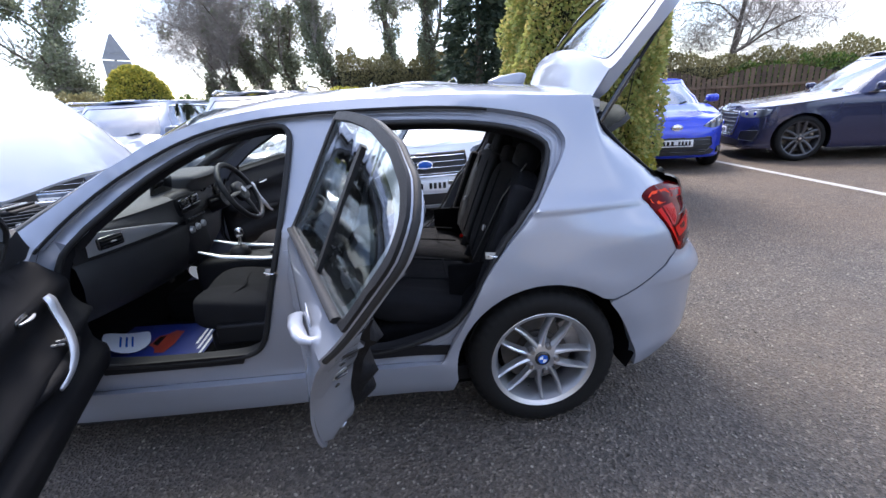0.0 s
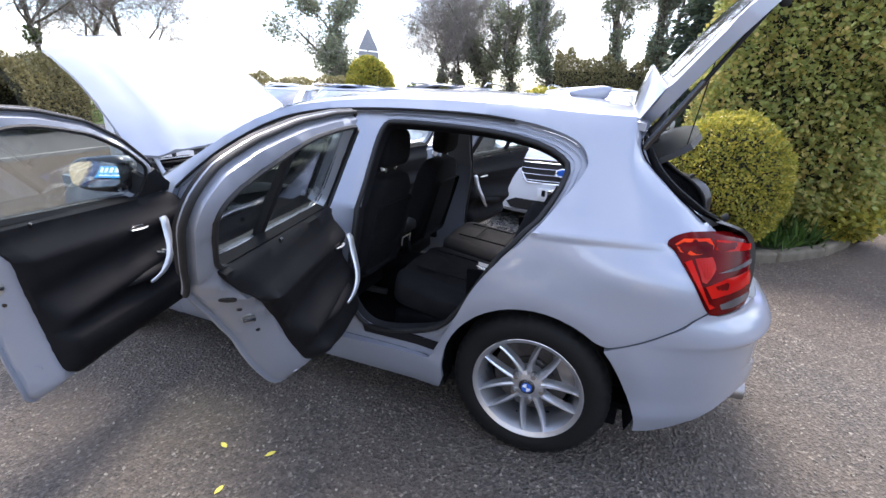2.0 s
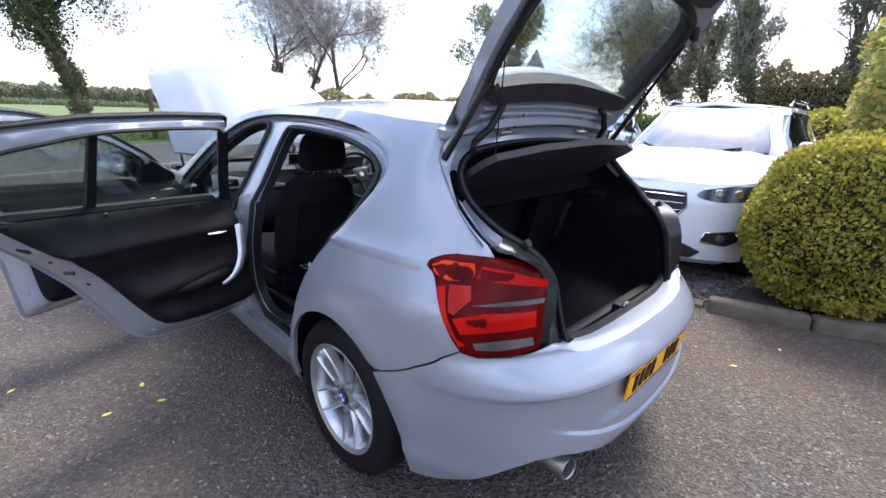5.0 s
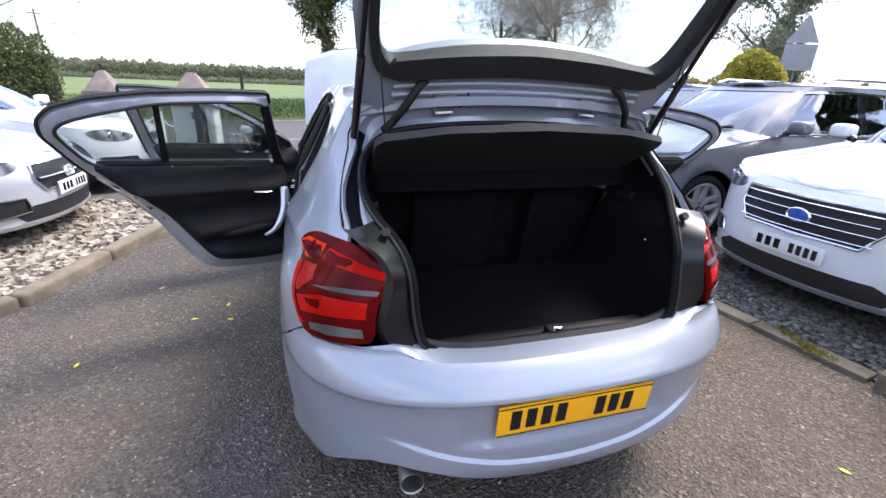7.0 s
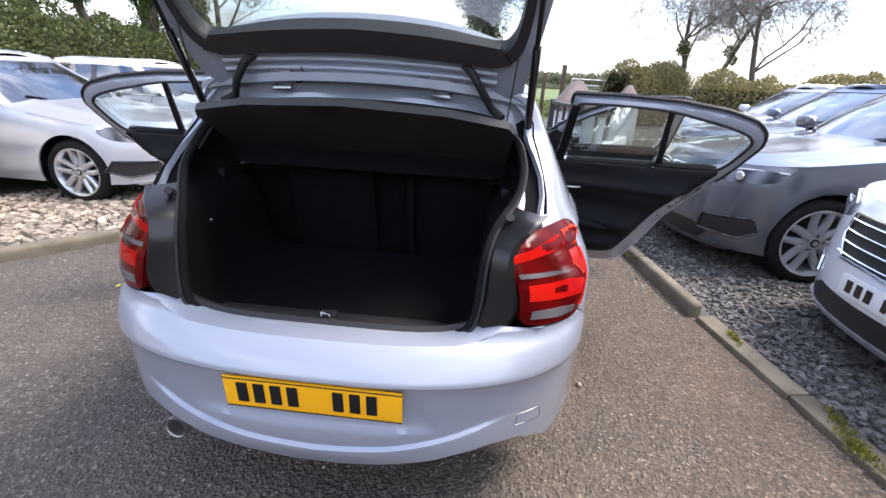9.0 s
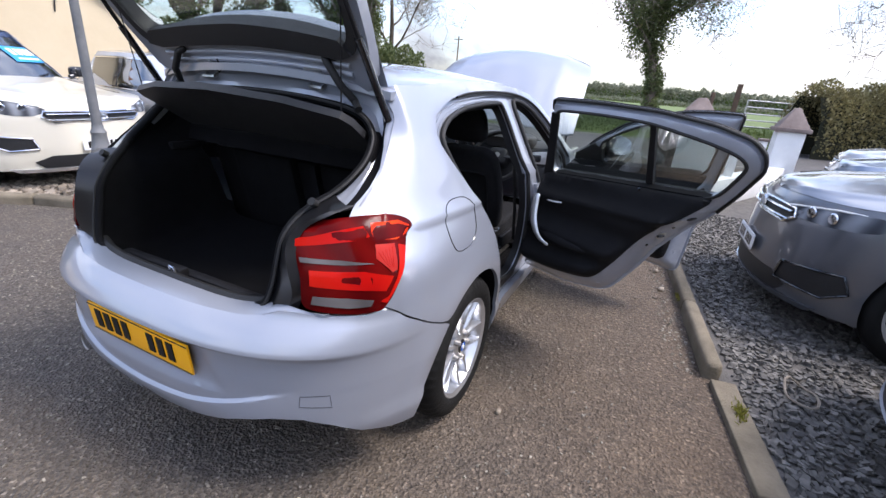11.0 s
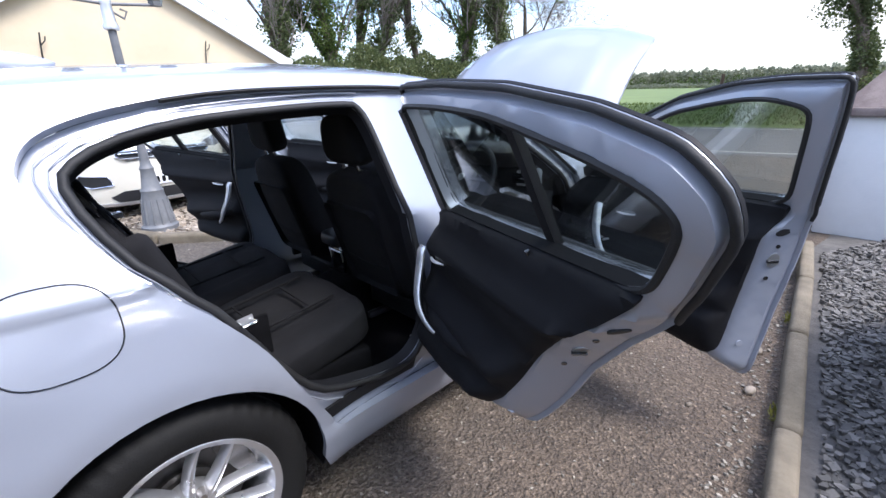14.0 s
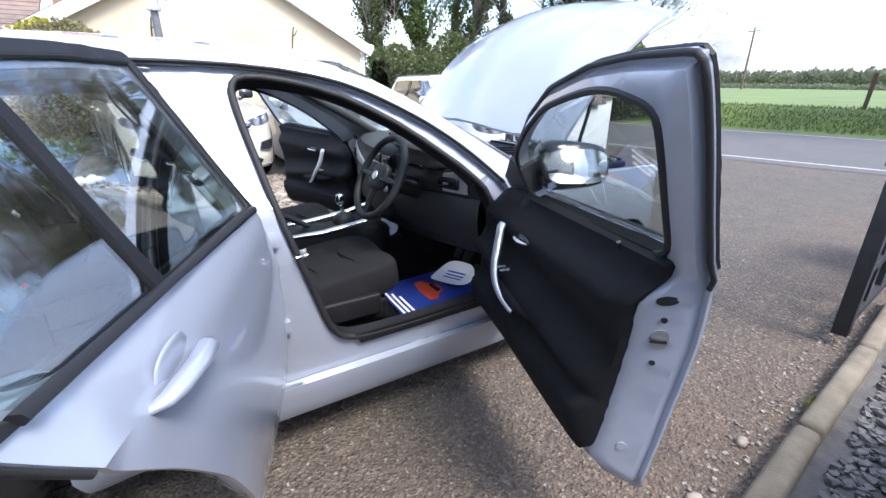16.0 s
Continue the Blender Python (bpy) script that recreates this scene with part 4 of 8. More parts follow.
tube("catch_loop", [(-.71, -.012, .705), (-.715, -.012, .73), (-.715, .012, .73), (-.71, .012, .705)], 0.004, CHROME, car, 6)
box("seat_back_fill", (.02, .98, .40), (-.075, 0, .82), CARPET, car, 0.004, (0, -14, 0))
for s, w in ((.16, .34), (-.31, .30), (-.16, .02)):
    box("seat_back_rear", (.05, w if w > .1 else .012, .42), (-.105 if w > .1 else -.135, s if w > .1 else -.155, .83), CARPET, car, 0.018, (0, -14, 0))
box("boot_lamp", (.008, .05, .018), (-.28, -.492, .90), AMBER, car, 0.003, (0, 0, 90))
for s in (1, -1):
    box("shelf_bracket", (.16, .03, .03), (-.26, s * .50, 1.03), BLACK_PLASTIC, car, 0.008)
    tube("bag_hook", [(-.5, s * .475, .90), (-.5, s * .455, .90), (-.5, s * .45, .915)], 0.005, CHROME, car, 6)

# parcel shelf, tilted up
shelf_m = Matrix.Translation((-.275, 0, 1.175)) @ pose(0, 0, 0, 0, 31, 0)
shelf_edge = [(-.19, -.485), (-.245, -.3), (-.27, 0), (-.245, .3), (-.19, .485), (-.15, .505), (.16, .49), (.18, .46), (.18, -.46), (.16, -.49), (-.15, -.505)]
shelf = panel("parcel_shelf", shelf_edge, lambda a, b, off: shelf_m @ Vector((a, b, off)), BLACK_SOFT, car, (), 0.08, 0.028, 0.005)

# tailgate
HINGE = Vector((-.262, 0, 1.332))
GATE = radians(48)
e1, n1 = Vector((-math.cos(GATE), 0, math.sin(GATE))), Vector((math.sin(GATE), 0, math.cos(GATE)))


def gate_at(l, y, off=0.0):
    bow = 0.05 * (1 - (y / .56) ** 2) + 0.05 * math.sin(max(0.0, min(1, (l + .02) / 1.0)) * math.pi) - 0.25 * max(0.0, l - .62) ** 1.5
    return HINGE + e1 * l + Vector((0, y, 0)) + n1 * (bow + off)


gl = [(0.0, .46), (.06, .52), (.2, .548), (.35, .565), (.48, .57), (.56, .56), (.66, .50), (.8, .45), (.92, .41), (.965, .34), (.975, 0.0)]
gate_loop = [(l, y) for l, y in gl] + [(l, -y) for l, y in reversed(gl[:-1])]
wl = [(.200, 0.0), (.192, .24), (.172, .42), (.186, .472), (.25, .497), (.36, .505), (.46, .500), (.53, .46), (.565, .36), (.58, .2), (.585, 0.0)]
glass_loop = [tuple(p) for p in catmull([(l, y) for l, y in wl] + [(l, -y) for l, y in reversed(wl[1:-1])], 3)]
gate = panel("tailgate", gate_loop, gate_at, SILVER, car, [glass_loop], 0.045, 0.05, 0.006, label="open silver tailgate, raised on gas struts")
panel("rear_window", glass_loop, gate_at, CAR_GLASS, gate, (), 0.1, 0.005, lift=-0.006)
c_gl = np.array([.39, 0.0])
ring_out = [tuple(c_gl + (np.array(p) - c_gl) * np.array([1.13, 1.035])) for p in glass_loop]
panel("window_surround", ring_out, gate_at, BLACK_SOFT, gate, [[tuple(c_gl + (np.array(p) - c_gl) * .985) for p in glass_loop]], 0.05, 0.014, lift=-0.046)
ribbon("glass_lining", [[gate_at(.39 + (l - .39) * .985, y * .985, o) for l, y in glass_loop] for o in (-.004, -.03, -.062)], BLACK_SOFT, gate)
band = [(.138, 0.0), (.132, .3), (.130, .42), (.150, .475), (.195, .44), (.206, .24), (.214, 0.0)]
panel("window_top_trim", band + [(l, -y) for l, y in reversed(band[1:-1])], gate_at, BLACK_SOFT, gate, (), 0.05, 0.02, lift=-0.05)
low_trim = [(.60, 0.0), (.60, .36), (.62, .42), (.80, .40), (.93, .33), (.94, 0.0)]
panel("tailgate_trim", low_trim + [(l, -y) for l, y in reversed(low_trim[1:-1])], gate_at, BLACK_SOFT, gate, (), 0.06, 0.03, lift=-0.05)
for z in (.07, .10):
    tube("inner_pressing", [gate_at(z, y / 20 * .44, -0.05) for y in range(-20, 21)], 0.010, SILVER, gate, 8)
sp = []
for k in range(-24, 25):
    y = .53 * k / 24
    e = max(.02, 1 - abs(k / 24) ** 5)
    back = .185 - .05 * (y / .53) ** 2
    sp.append([gate_at(l * back, y, o * e) for l, o in ((-.02, -.012), (0, .004), (.25, .018), (.6, .040), (.92, .056), (.99, .054), (1.0, .046), (.97, .02), (.93, -.004), (.5, -.012))])
ribbon("spoiler", [[sp[i][j] for i in range(49)] for j in range(10)] + [[sp[i][0] for i in range(49)]], SILVER, gate, False, sharp=45)
for s in (1, -1):
    y0 = s * .265
    tube("tailgate_hinge", [gate_at(.015, y0 - .03, -0.055), gate_at(.02, y0 - .028, -0.080), gate_at(.02, y0 + .028, -0.080), gate_at(.015, y0 + .03, -0.055)], 0.007, ZINC, gate, 6)
    box("hinge_plate", (.06, .075, .010), tuple(gate_at(.045, y0, -0.058)), ZINC, gate, 0.002, (0, 48, 0))
    tube("wiring_sleeve", [gate_at(.115, s * .335, -0.05), gate_at(.11, s * .36, -0.07), gate_at(.06, s * .40, -0.09), gate_at(0.0, s * .43, -0.08), Vector((-.33, s * .465, 1.27))], 0.013, RUBBER, gate, 8)
    strut_a, strut_b = Vector((-.288, s * .552, 1.245)), gate_at(.47, s * .53, -0.055)
    strut = tube("gas_strut", [strut_a, strut_a.lerp(strut_b, .52)], 0.0125, GLOSS_BLACK, gate, 10)
    tube("strut_rod", [strut_a.lerp(strut_b, .5), strut_b], 0.0075, BLACK_PLASTIC, strut, 8)
    tube("shelf_cord", [Vector((-.43, s * .475, 1.25)), gate_at(.30, s * .50, -0.055)], 0.0022, BLACK_PLASTIC, shelf, 5)
    blob("buffer", .018, .014, .03, Matrix.Translation(gate_at(.52, s * .52, -0.06)), RUBBER, gate, 0.7, 12, 8)
tube("hinge_cable", [gate_at(.055, .24, -.06), gate_at(.03, .21, -.07), gate_at(.05, .18, -.075), gate_at(.08, .19, -.065)], 0.003, BLACK_PLASTIC, gate, 5)

# bonnet, raised on its rear hinges
B_HINGE = Vector((2.154, 0, .987))
b1, bn = Vector((math.cos(radians(34.2)), 0, math.sin(radians(34.2)))), Vector((-math.sin(radians(34.2)), 0, math.cos(radians(34.2))))


def bonnet_at(l, y, off=0.0):
    bow = 0.17 * (1 - (y / .72) ** 2) + 0.132 * math.sin(l / 1.15 * math.pi * .9) - 0.388 * max(0.0, l - .85) ** 2
    crease = 0.012 * math.exp(-((abs(y) - .42 - .1 * (1 - l)) / .035) ** 2)
    return B_HINGE + b1 * (.941 * l) + Vector((0, 1.013 * y, 0)) + bn * (bow + crease + off)


bl = [(.0, 0.0), (.012, .35), (.04, .60), (.10, .70), (.4, .695), (.8, .675), (1.0, .65), (1.10, .60), (1.16, .45), (1.19, .2), (1.20, 0.0)]
bonnet_loop = [(l, y) for l, y in bl] + [(l, -y) for l, y in reversed(bl[1:-1])]
bonnet = panel("bonnet", bonnet_loop, bonnet_at, SILVER, car, (), 0.05, 0.02, 0.005, label="silver bonnet propped open")
for s in (1, -1):
    tube("bonnet_strut", [Vector((2.35, s * .62, .84)), bonnet_at(.55, s * .62, -0.03)], 0.009, GLOSS_BLACK, bonnet, 8)
    tube("bonnet_hinge", [Vector((2.08, s * .60, .90)), Vector((2.14, s * .60, .95)), bonnet_at(.14, s * .60, -0.025)], 0.012, SILVER, bonnet, 8)

# engine bay
bay = box("engine_bay", (.92, 1.25, .04), (2.56, 0, .55), BLACK_PLASTIC, car, 0.01)
for s in (1, -1):
    box("inner_wing", (.92, .06, .34), (2.56, s * .62, .72), SILVER, bay, 0.015)
box("slam_panel", (.09, 1.24, .10), (3.0, 0, .74), BLACK_PLASTIC, bay, 0.015)
box("bulkhead", (.05, 1.3, .35), (2.1, 0, .73), BLACK_PLASTIC, bay, 0.015)
cover = box("engine_cover", (.46, .62, .14), (2.50, 0, .83), BLACK_PLASTIC, bay, 0.035, (0, 4, 0), segs=3)
for k in range(5):
    box("cover_rib", (.40, .022, .02), (2.50, -.24 + .12 * k, .905), BLACK_PLASTIC, cover, 0.006, (0, 4, 0))
box("cover_badge_bar", (.05, .30, .012), (2.38, 0, .912), SATIN_SILVER, cover, 0.004, (0, 4, 0))
for y, w, z in ((.44, .30, .90), (-.02, .34, .93), (-.40, .22, .91)):
    duct = box("intake_duct", (.16, w, .06), (2.86, y, z - .04), BLACK_PLASTIC, bay, 0.018, segs=3)
    for k in range(3):
        box("duct_rib", (.012, w * .9, .02), (2.81 + .045 * k, y, z - .005), SATIN_SILVER if k == 1 else BLACK_PLASTIC, duct, 0.004)
for s in (1, -1):
    lathe("strut_top", [(0, .05), (.03, .05), (.035, .03), (.075, .025), (.085, 0)], STEEL, bay, 24, pose(2.52, s * .54, .84, 90, 0, 0))
    tube("coolant_hose", [(2.30, s * .30, .86), (2.42, s * .40, .91), (2.60, s * .42, .90), (2.80, s * .34, .86)], .018, RUBBER, bay, 8)
box("air_box", (.30, .26, .20), (2.72, .42, .76), BLACK_PLASTIC, bay, 0.03, segs=3)
box("fuse_box", (.22, .2, .18), (2.32, -.45, .82), BLACK_PLASTIC, bay, 0.02)
blob("fluid_tank", .09, .08, .08, pose(2.62, -.46, .80), WHITE_PAINT, bay, 0.5, 18, 10)
for y in (-.18, 0, .18):
    tube("intake_pipe", [(2.30, y, .78), (2.42, y, .87), (2.60, y, .87), (2.72, y, .80)], 0.028, BLACK_PLASTIC, bay, 8)
tube("strut_brace", [(2.18, .58, .86), (2.75, .25, .84)], 0.016, STEEL, bay, 8)
tube("strut_brace", [(2.18, -.58, .86), (2.75, -.25, .84)], 0.016, STEEL, bay, 8)
front_out = [(.72, .28), (.74, .60), (.62, .76), (.3, .80), (0, .81)]
front_out = [(a, z) for a, z in front_out] + [(-a, z) for a, z in reversed(front_out[:-1])] + [(-.6, .22), (0, .2), (.6, .22)]
panel("front_bumper", front_out, BODY.front(), SILVER, car, (), 0.08, 0.015, 0.003)


# wheels: V-spoked alloys
def spoke_mesh(bm, a0, a1, r0, r1, w0, w1, y0, y1, depth):
    vs = []
    for k in range(7):
        t = k / 6
        a = a0 + (a1 - a0) * t
        r, w, y = r0 + (r1 - r0) * t, w0 + (w1 - w0) * t, y0 + (y1 - y0) * t ** 1.6
        d, n = Vector((math.cos(a), 0, math.sin(a))), Vector((-math.sin(a), 0, math.cos(a)))
        c = d * r
        vs.append([bm.verts.new(c + n * (w * q) + Vector((0, y - h, 0))) for q, h in ((-.62, depth), (-.5, .012), (-.16, .001), (.10, 0), (.42, .005), (.62, depth))])
    for i in range(6):
        for j in range(6):
            bm.faces.new([vs[i][j], vs[i][(j + 1) % 6], vs[i + 1][(j + 1) % 6], vs[i + 1][j]])


def cut_tread(tyre, r, m):
    """Cross grooves in the shoulders of the tread."""
    back = m.inverted()
    for v in tyre.data.vertices:
        p = back @ v.co
        rr = math.hypot(p.x, p.z)
        k = round(math.atan2(p.z, p.x) / (2 * math.pi) * 144)
        if k % 3 == 0 and rr > r - .024 and abs(p.y) > .042:
            q = Vector((p.x * (rr - .006) / rr, p.y, p.z * (rr - .006) / rr))
            v.co = m @ q


def build_wheel(name, r, rim_r, width, parent, m, spokes=5, vee=True, alloy=ALLOY, badge=BADGE_BLUE, w0=.026, w1=.014, turn=0.0, tread=False):
    """A wheel about the local y axis, its outer face at +y."""
    hw = width / 2
    tyre = lathe("tyre", [(rim_r - .01, -hw + .01), (rim_r + .012, -hw), (rim_r + .05, -hw - .006), (r - .022, -hw + .006), (r - .006, -hw + .03), (r, -hw + .055), (r, -.045), (r - .006, -.042), (r - .006, -.034), (r, -.031), (r, -.004), (r - .006, -.002), (r - .006, .004), (r, .007), (r, .033), (r - .006, .036),
                          (r - .006, .043), (r, .046), (r, hw - .055), (r - .006, hw - .03), (r - .022, hw - .006), (r - .045, hw + .003), (rim_r + .03, hw + .006), (rim_r + .012, hw), (rim_r - .008, hw - .01)], TYRE, parent, 144 if tread else 64, m, "black tyre")
    if tread:
        cut_tread(tyre, r, m)
    rim = lathe("rim", [(rim_r + .006, -hw + .012), (rim_r - .03, -hw + .03), (rim_r - .035, hw - .07), (rim_r - .022, hw - .03), (rim_r - .015, hw - .012), (rim_r + .002, hw - .003), (rim_r + .008, hw - .006), (rim_r + .006, hw - .014)], alloy, parent, 64, m, "silver alloy rim")
    bm = bmesh.new()
    for i in range(spokes):
        a = math.pi / 2 + turn + 2 * math.pi * i / spokes
        g = math.pi / spokes
        if vee:
            for s in (1, -1):
                spoke_mesh(bm, a + s * .40, a + s * g * .31, .050, rim_r - .008, w0, w1, hw - .028, hw - .010, .036)
        else:
            spoke_mesh(bm, a - .05, a + .10, .05, rim_r - .012, w0, w1, hw - .028, hw - .012, .03)
    v, f = lathe_data([(0, hw - .026), (.048, hw - .026), (.066, hw - .034), (.074, hw - .06), (.07, hw - .09), (0, hw - .09)], 30)
    vs = [bm.verts.new(p) for p in v]
    for q in f:
        try:
            bm.faces.new([vs[i] for i in q])
        except ValueError:
            pass
    bm.transform(m)
    part("spoke_set", bm, alloy, rim)
    cap = lathe("centre_cap", [(0, hw - .018), (.026, hw - .018), (.032, hw - .022), (.034, hw - .03)], GLOSS_BLACK, rim, 28, m)
    lathe("badge_disc", [(0, hw - .0165), (.021, hw - .0165), (.022, hw - .02)], badge, cap, 24, m)
    if badge is BADGE_BLUE:
        for a in (0, math.pi):
            fan = bmesh.new()
            ring = [fan.verts.new((0, hw - .0158, 0))] + [fan.verts.new((.0165 * math.cos(a + k * math.pi / 12), hw - .0158, .0165 * math.sin(a + k * math.pi / 12))) for k in range(7)]
            low = [fan.verts.new(v.co - Vector((0, .001, 0))) for v in ring]
            fan.faces.new(ring)
            for i in range(8):
                fan.faces.new([ring[i], ring[(i + 1) % 8], low[(i + 1) % 8], low[i]])
            fan.transform(m)
            part("badge_quarter", fan, WHITE_PAINT, cap)
    for i in range(5):
        a = math.pi / 2 + turn + 2 * math.pi * i / 5
        lathe("wheel_bolt", [(0, .014), (.010, .014), (.0125, .004), (.016, -.012)], STEEL, rim, 8, m @ Matrix.Translation((.06 * math.cos(a), hw - .026, .06 * math.sin(a))))
    lathe("brake_disc", [(0, hw - .10), (.09, hw - .10), (.092, hw - .115), (rim_r - .06, hw - .115), (rim_r - .06, hw - .13), (0, hw - .13)], DISC_STEEL, parent, 40, m)
    ca = math.pi * .86
    box("brake_caliper", (.07, .05, .16), (rim_r * .72 * math.cos(ca), hw - .11, rim_r * .72 * math.sin(ca)), STEEL, parent, 0.012, (0, -math.degrees(ca), 0), base=m)
    return rim


for x in (0.0, 2.58):
    for s in (1, -1):
        wheel = new("wheel")
        wheel.parent = car
        wheel.location = (x, s * .72, .305)
        bpy.context.view_layer.update()
        tagged(wheel, "silver ten-spoke alloy wheel with black tyre")
        build_wheel("wheel", .318, .218, .20, wheel, Matrix.Translation((x, s * .708, .312)) @ (pose(0, 0, 0) if s > 0 else pose(0, 0, 0, 0, 0, 180)), turn=.4, tread=True)


# ---- doors ----
SPLIT = [(.965, .385), (.945, .6), (.905, .9), (.868, 1.05), (.82, 1.25), (.80, 1.352)]
REAR_EDGE = [(.80, 1.354), (.55, 1.356), (.29, 1.345), (.08, 1.315), (-.05, 1.275), (-.10, 1.225), (-.105, 1.165), (-.03, 1.045), (.05, .935), (.14, .84), (.245, .709), (.33, .56), (.40, .455), (.43, .42), (.49, .398), (.7, .375)]


def door_turn(s, hx, hy, angle):
    h = Vector((hx, s * hy, 0))
    return Matrix.Translation(h) @ Matrix.Rotation(radians(-s * angle), 4, "Z") @ Matrix.Translation(-h)


def soften(loop, step=.012, times=4):
    """An outline with its corners rounded."""
    q = np.array(resample(loop, step))[:, :2]
    for _ in range(times):
        q = .5 * q + .25 * np.roll(q, 1, 0) + .25 * np.roll(q, -1, 0)
    return q


def inset(q, d):
    """An outline drawn in by d, points that would cross left out."""
    q = np.array(q)
    t = np.roll(q, -1, 0) - np.roll(q, 1, 0)
    t /= np.linalg.norm(t, axis=1)[:, None] + 1e-9
    area = np.sum(q[:, 0] * np.roll(q[:, 1], -1) - np.roll(q[:, 0], -1) * q[:, 1])
    n = np.stack([-t[:, 1], t[:, 0]], 1) * (1 if area > 0 else -1)
    d = np.array([d(*v) for v in q]) if callable(d) else np.full(len(q), d)
    p = q + n * d[:, None]
    far = np.min(np.linalg.norm(p[:, None] - q[None], axis=2), axis=1)
    return p[far > .9 * d]


def reach(q, a, b):
    """How far a point lies from a closed outline."""
    d = np.roll(q, -1, 0) - q
    v = np.array((a, b)) - q
    t = np.clip((v * d).sum(1) / ((d * d).sum(1) + 1e-12), 0, 1)
    return float(np.min(np.linalg.norm(v - d * t[:, None], axis=1)))


def thin(q, k):
    return [tuple(p) for p in q[::k]]


def door(s, front):
    if front:
        outline = [(.962, .345)] + SPLIT[1:] + [(.95, 1.352), (1.08, 1.342)] + DOOR_LINE[8:18] + [(1.2, .326), (.985, .312)]
        m = door_turn(s, 1.885, .765, 72.2)
        label = "open front door, silver outside and black inside"
        x_in, x_out = 1.84, .98
    else:
        outline = SPLIT + REAR_EDGE
        m = door_turn(s, .955, .785, 72.6 if s > 0 else 70)
        label = "open rear door, silver outside and black inside"
        x_in, x_out = .91, .25

    def f(u, z, off):
        return m @ (BODY.at(u, z, s) + (INNER.at(u, z, s, 1.0) - INNER.at(u, z, s)) * off)

    def belt(x):
        """The window line, rising to the rear."""
        return .985 - .06 * (x - .975) if front else .977 + .055 * (.90 - x)
    edge = soften(outline)
    out = thin(edge, 2)
    # window opening
    def opening(d, low, rounds=3):
        q = inset(edge, d)
        q = q[q[:, 1] > belt(q[:, 0]) + low]
        if front:
            q = q[q[:, 0] < 1.63]
        k0 = int(np.argmax(np.linalg.norm(q - np.roll(q, 1, 0), axis=1)))
        q = np.roll(q, -k0, 0)
        if front:
            corner = np.array([[1.615, belt(1.615) + low]])
            q = np.concatenate([corner, q] if q[0, 0] > q[-1, 0] else [q, corner])
        return thin(soften(q, .015, rounds), 2)
    win = opening(.018, 0.0)
    win_in = opening((lambda a, b: .030 + .032 * step_up(a, 1.0, .86)) if front else (lambda a, b: .031 + .022 * step_up(a, .40, .05)), .004, 22)

    def dist(a, b):
        return reach(edge, a, b)

    def depth(a, b):
        low = step_up(b, belt(a) + .005, belt(a) - .10)
        return .024 + step_up(dist(a, b), .010, .030 + .045 * low) * (.016 + .066 * low)
    d = panel("front_door" if front else "rear_door", out, f, SILVER, car, [win], 0.05, .012, 0.004, label=label, sharp=35)
    shell = [tuple(p) for p in inset(edge, .014)[::2]]
    inner = panel("inner_shell", shell, f, SILVER, d, [win_in], 0.024, depth, 0.0, sharp=40, lift=-.010, label="silver pressed inner shell")
    panel("glass_border", win, f, DULL_BLACK, d, [win_in], .05, .003, 0.0, lift=-.013)
    panel("window_pane", win, f, CAR_GLASS, d, (), 0.12, 0.004, lift=-0.006)
    # black outer frame round the pane
    ring = inset(edge, -.001)
    ring = ring[ring[:, 1] > belt(ring[:, 0]) - .012]
    if front:
        ring = ring[ring[:, 0] < 1.80]
    k0 = int(np.argmax(np.linalg.norm(ring - np.roll(ring, 1, 0), axis=1)))
    panel("window_frame", thin(np.roll(ring, -k0, 0), 2), f, BLACK_PLASTIC, d, [win], 0.04, .009, .002, lift=.004, label="black outer window frame")
    tube("window_rubber", [f(a, b, -0.003) for a, b in win], 0.005, RUBBER, d, 6, True)
    tube("inner_window_rubber", [f(a, b, -0.050) for a, b in win_in], 0.0075, RUBBER, d, 6, True)
    lo = min(p[0] for p in win_in if p[1] < belt(p[0]) + .03)
    hi = max(p[0] for p in win_in if p[1] < belt(p[0]) + .03)
    tube("belt_strip", [f(x, belt(x) + .004, 0.006) for x in np.linspace(lo - .03, hi + .03, 9)], 0.011, BLACK_PLASTIC, d, 6, flat=.6)
    panel("inner_belt_rubber", [(lo + .004, belt(lo) - .012), (hi - .004, belt(hi) - .012), (hi - .012, belt(hi) + .018), (lo + .012, belt(lo) + .018)], f, DULL_BLACK, d, (), .05, .034, .003, lift=-.018)
    if not front:
        panel("pillar_cover", [(.894, belt(.89) - .01), (.852, 1.08), (.806, 1.26), (.792, 1.312), (.752, 1.306), (.772, 1.22), (.812, 1.06), (.838, belt(.84) - .01)], f, BLACK_PLASTIC, d, (), .03, .012, .002, lift=-.046, label="black inner frame cover")
        panel("window_divider", [(.312, belt(.3)), (.344, belt(.3)), (.332, 1.295), (.308, 1.29)], f, BLACK_PLASTIC, d, (), 0.05, 0.022, lift=0.000)
    # rubber round the upper frame
    up = inset(edge, .001)
    up = up[(up[:, 1] > (.93 if front else .95)) & ((up[:, 0] < 1.72) if front else (up[:, 0] > -9))]
    if not front:
        up = up[(up[:, 1] > 1.30) | (up[:, 0] < .55)]
    k0 = int(np.argmax(np.linalg.norm(up - np.roll(up, 1, 0), axis=1)))
    up = thin(np.roll(up, -k0, 0), 2)
    panel_w = [f(a, b, -0.016) for a, b in up]
    tube("frame_rubber", panel_w, 0.006 if front else 0.0072, RUBBER, d, 8)
    # trim card
    card = inset(edge, lambda a, b: .046 + .030 * step_up(belt(a) - b, -.02, .14))
    card = card[card[:, 1] < belt(card[:, 0]) + .020]
    card[:, 0] += .055 * np.clip((card[:, 0] - (x_in - .16)) / .12, 0, 1)
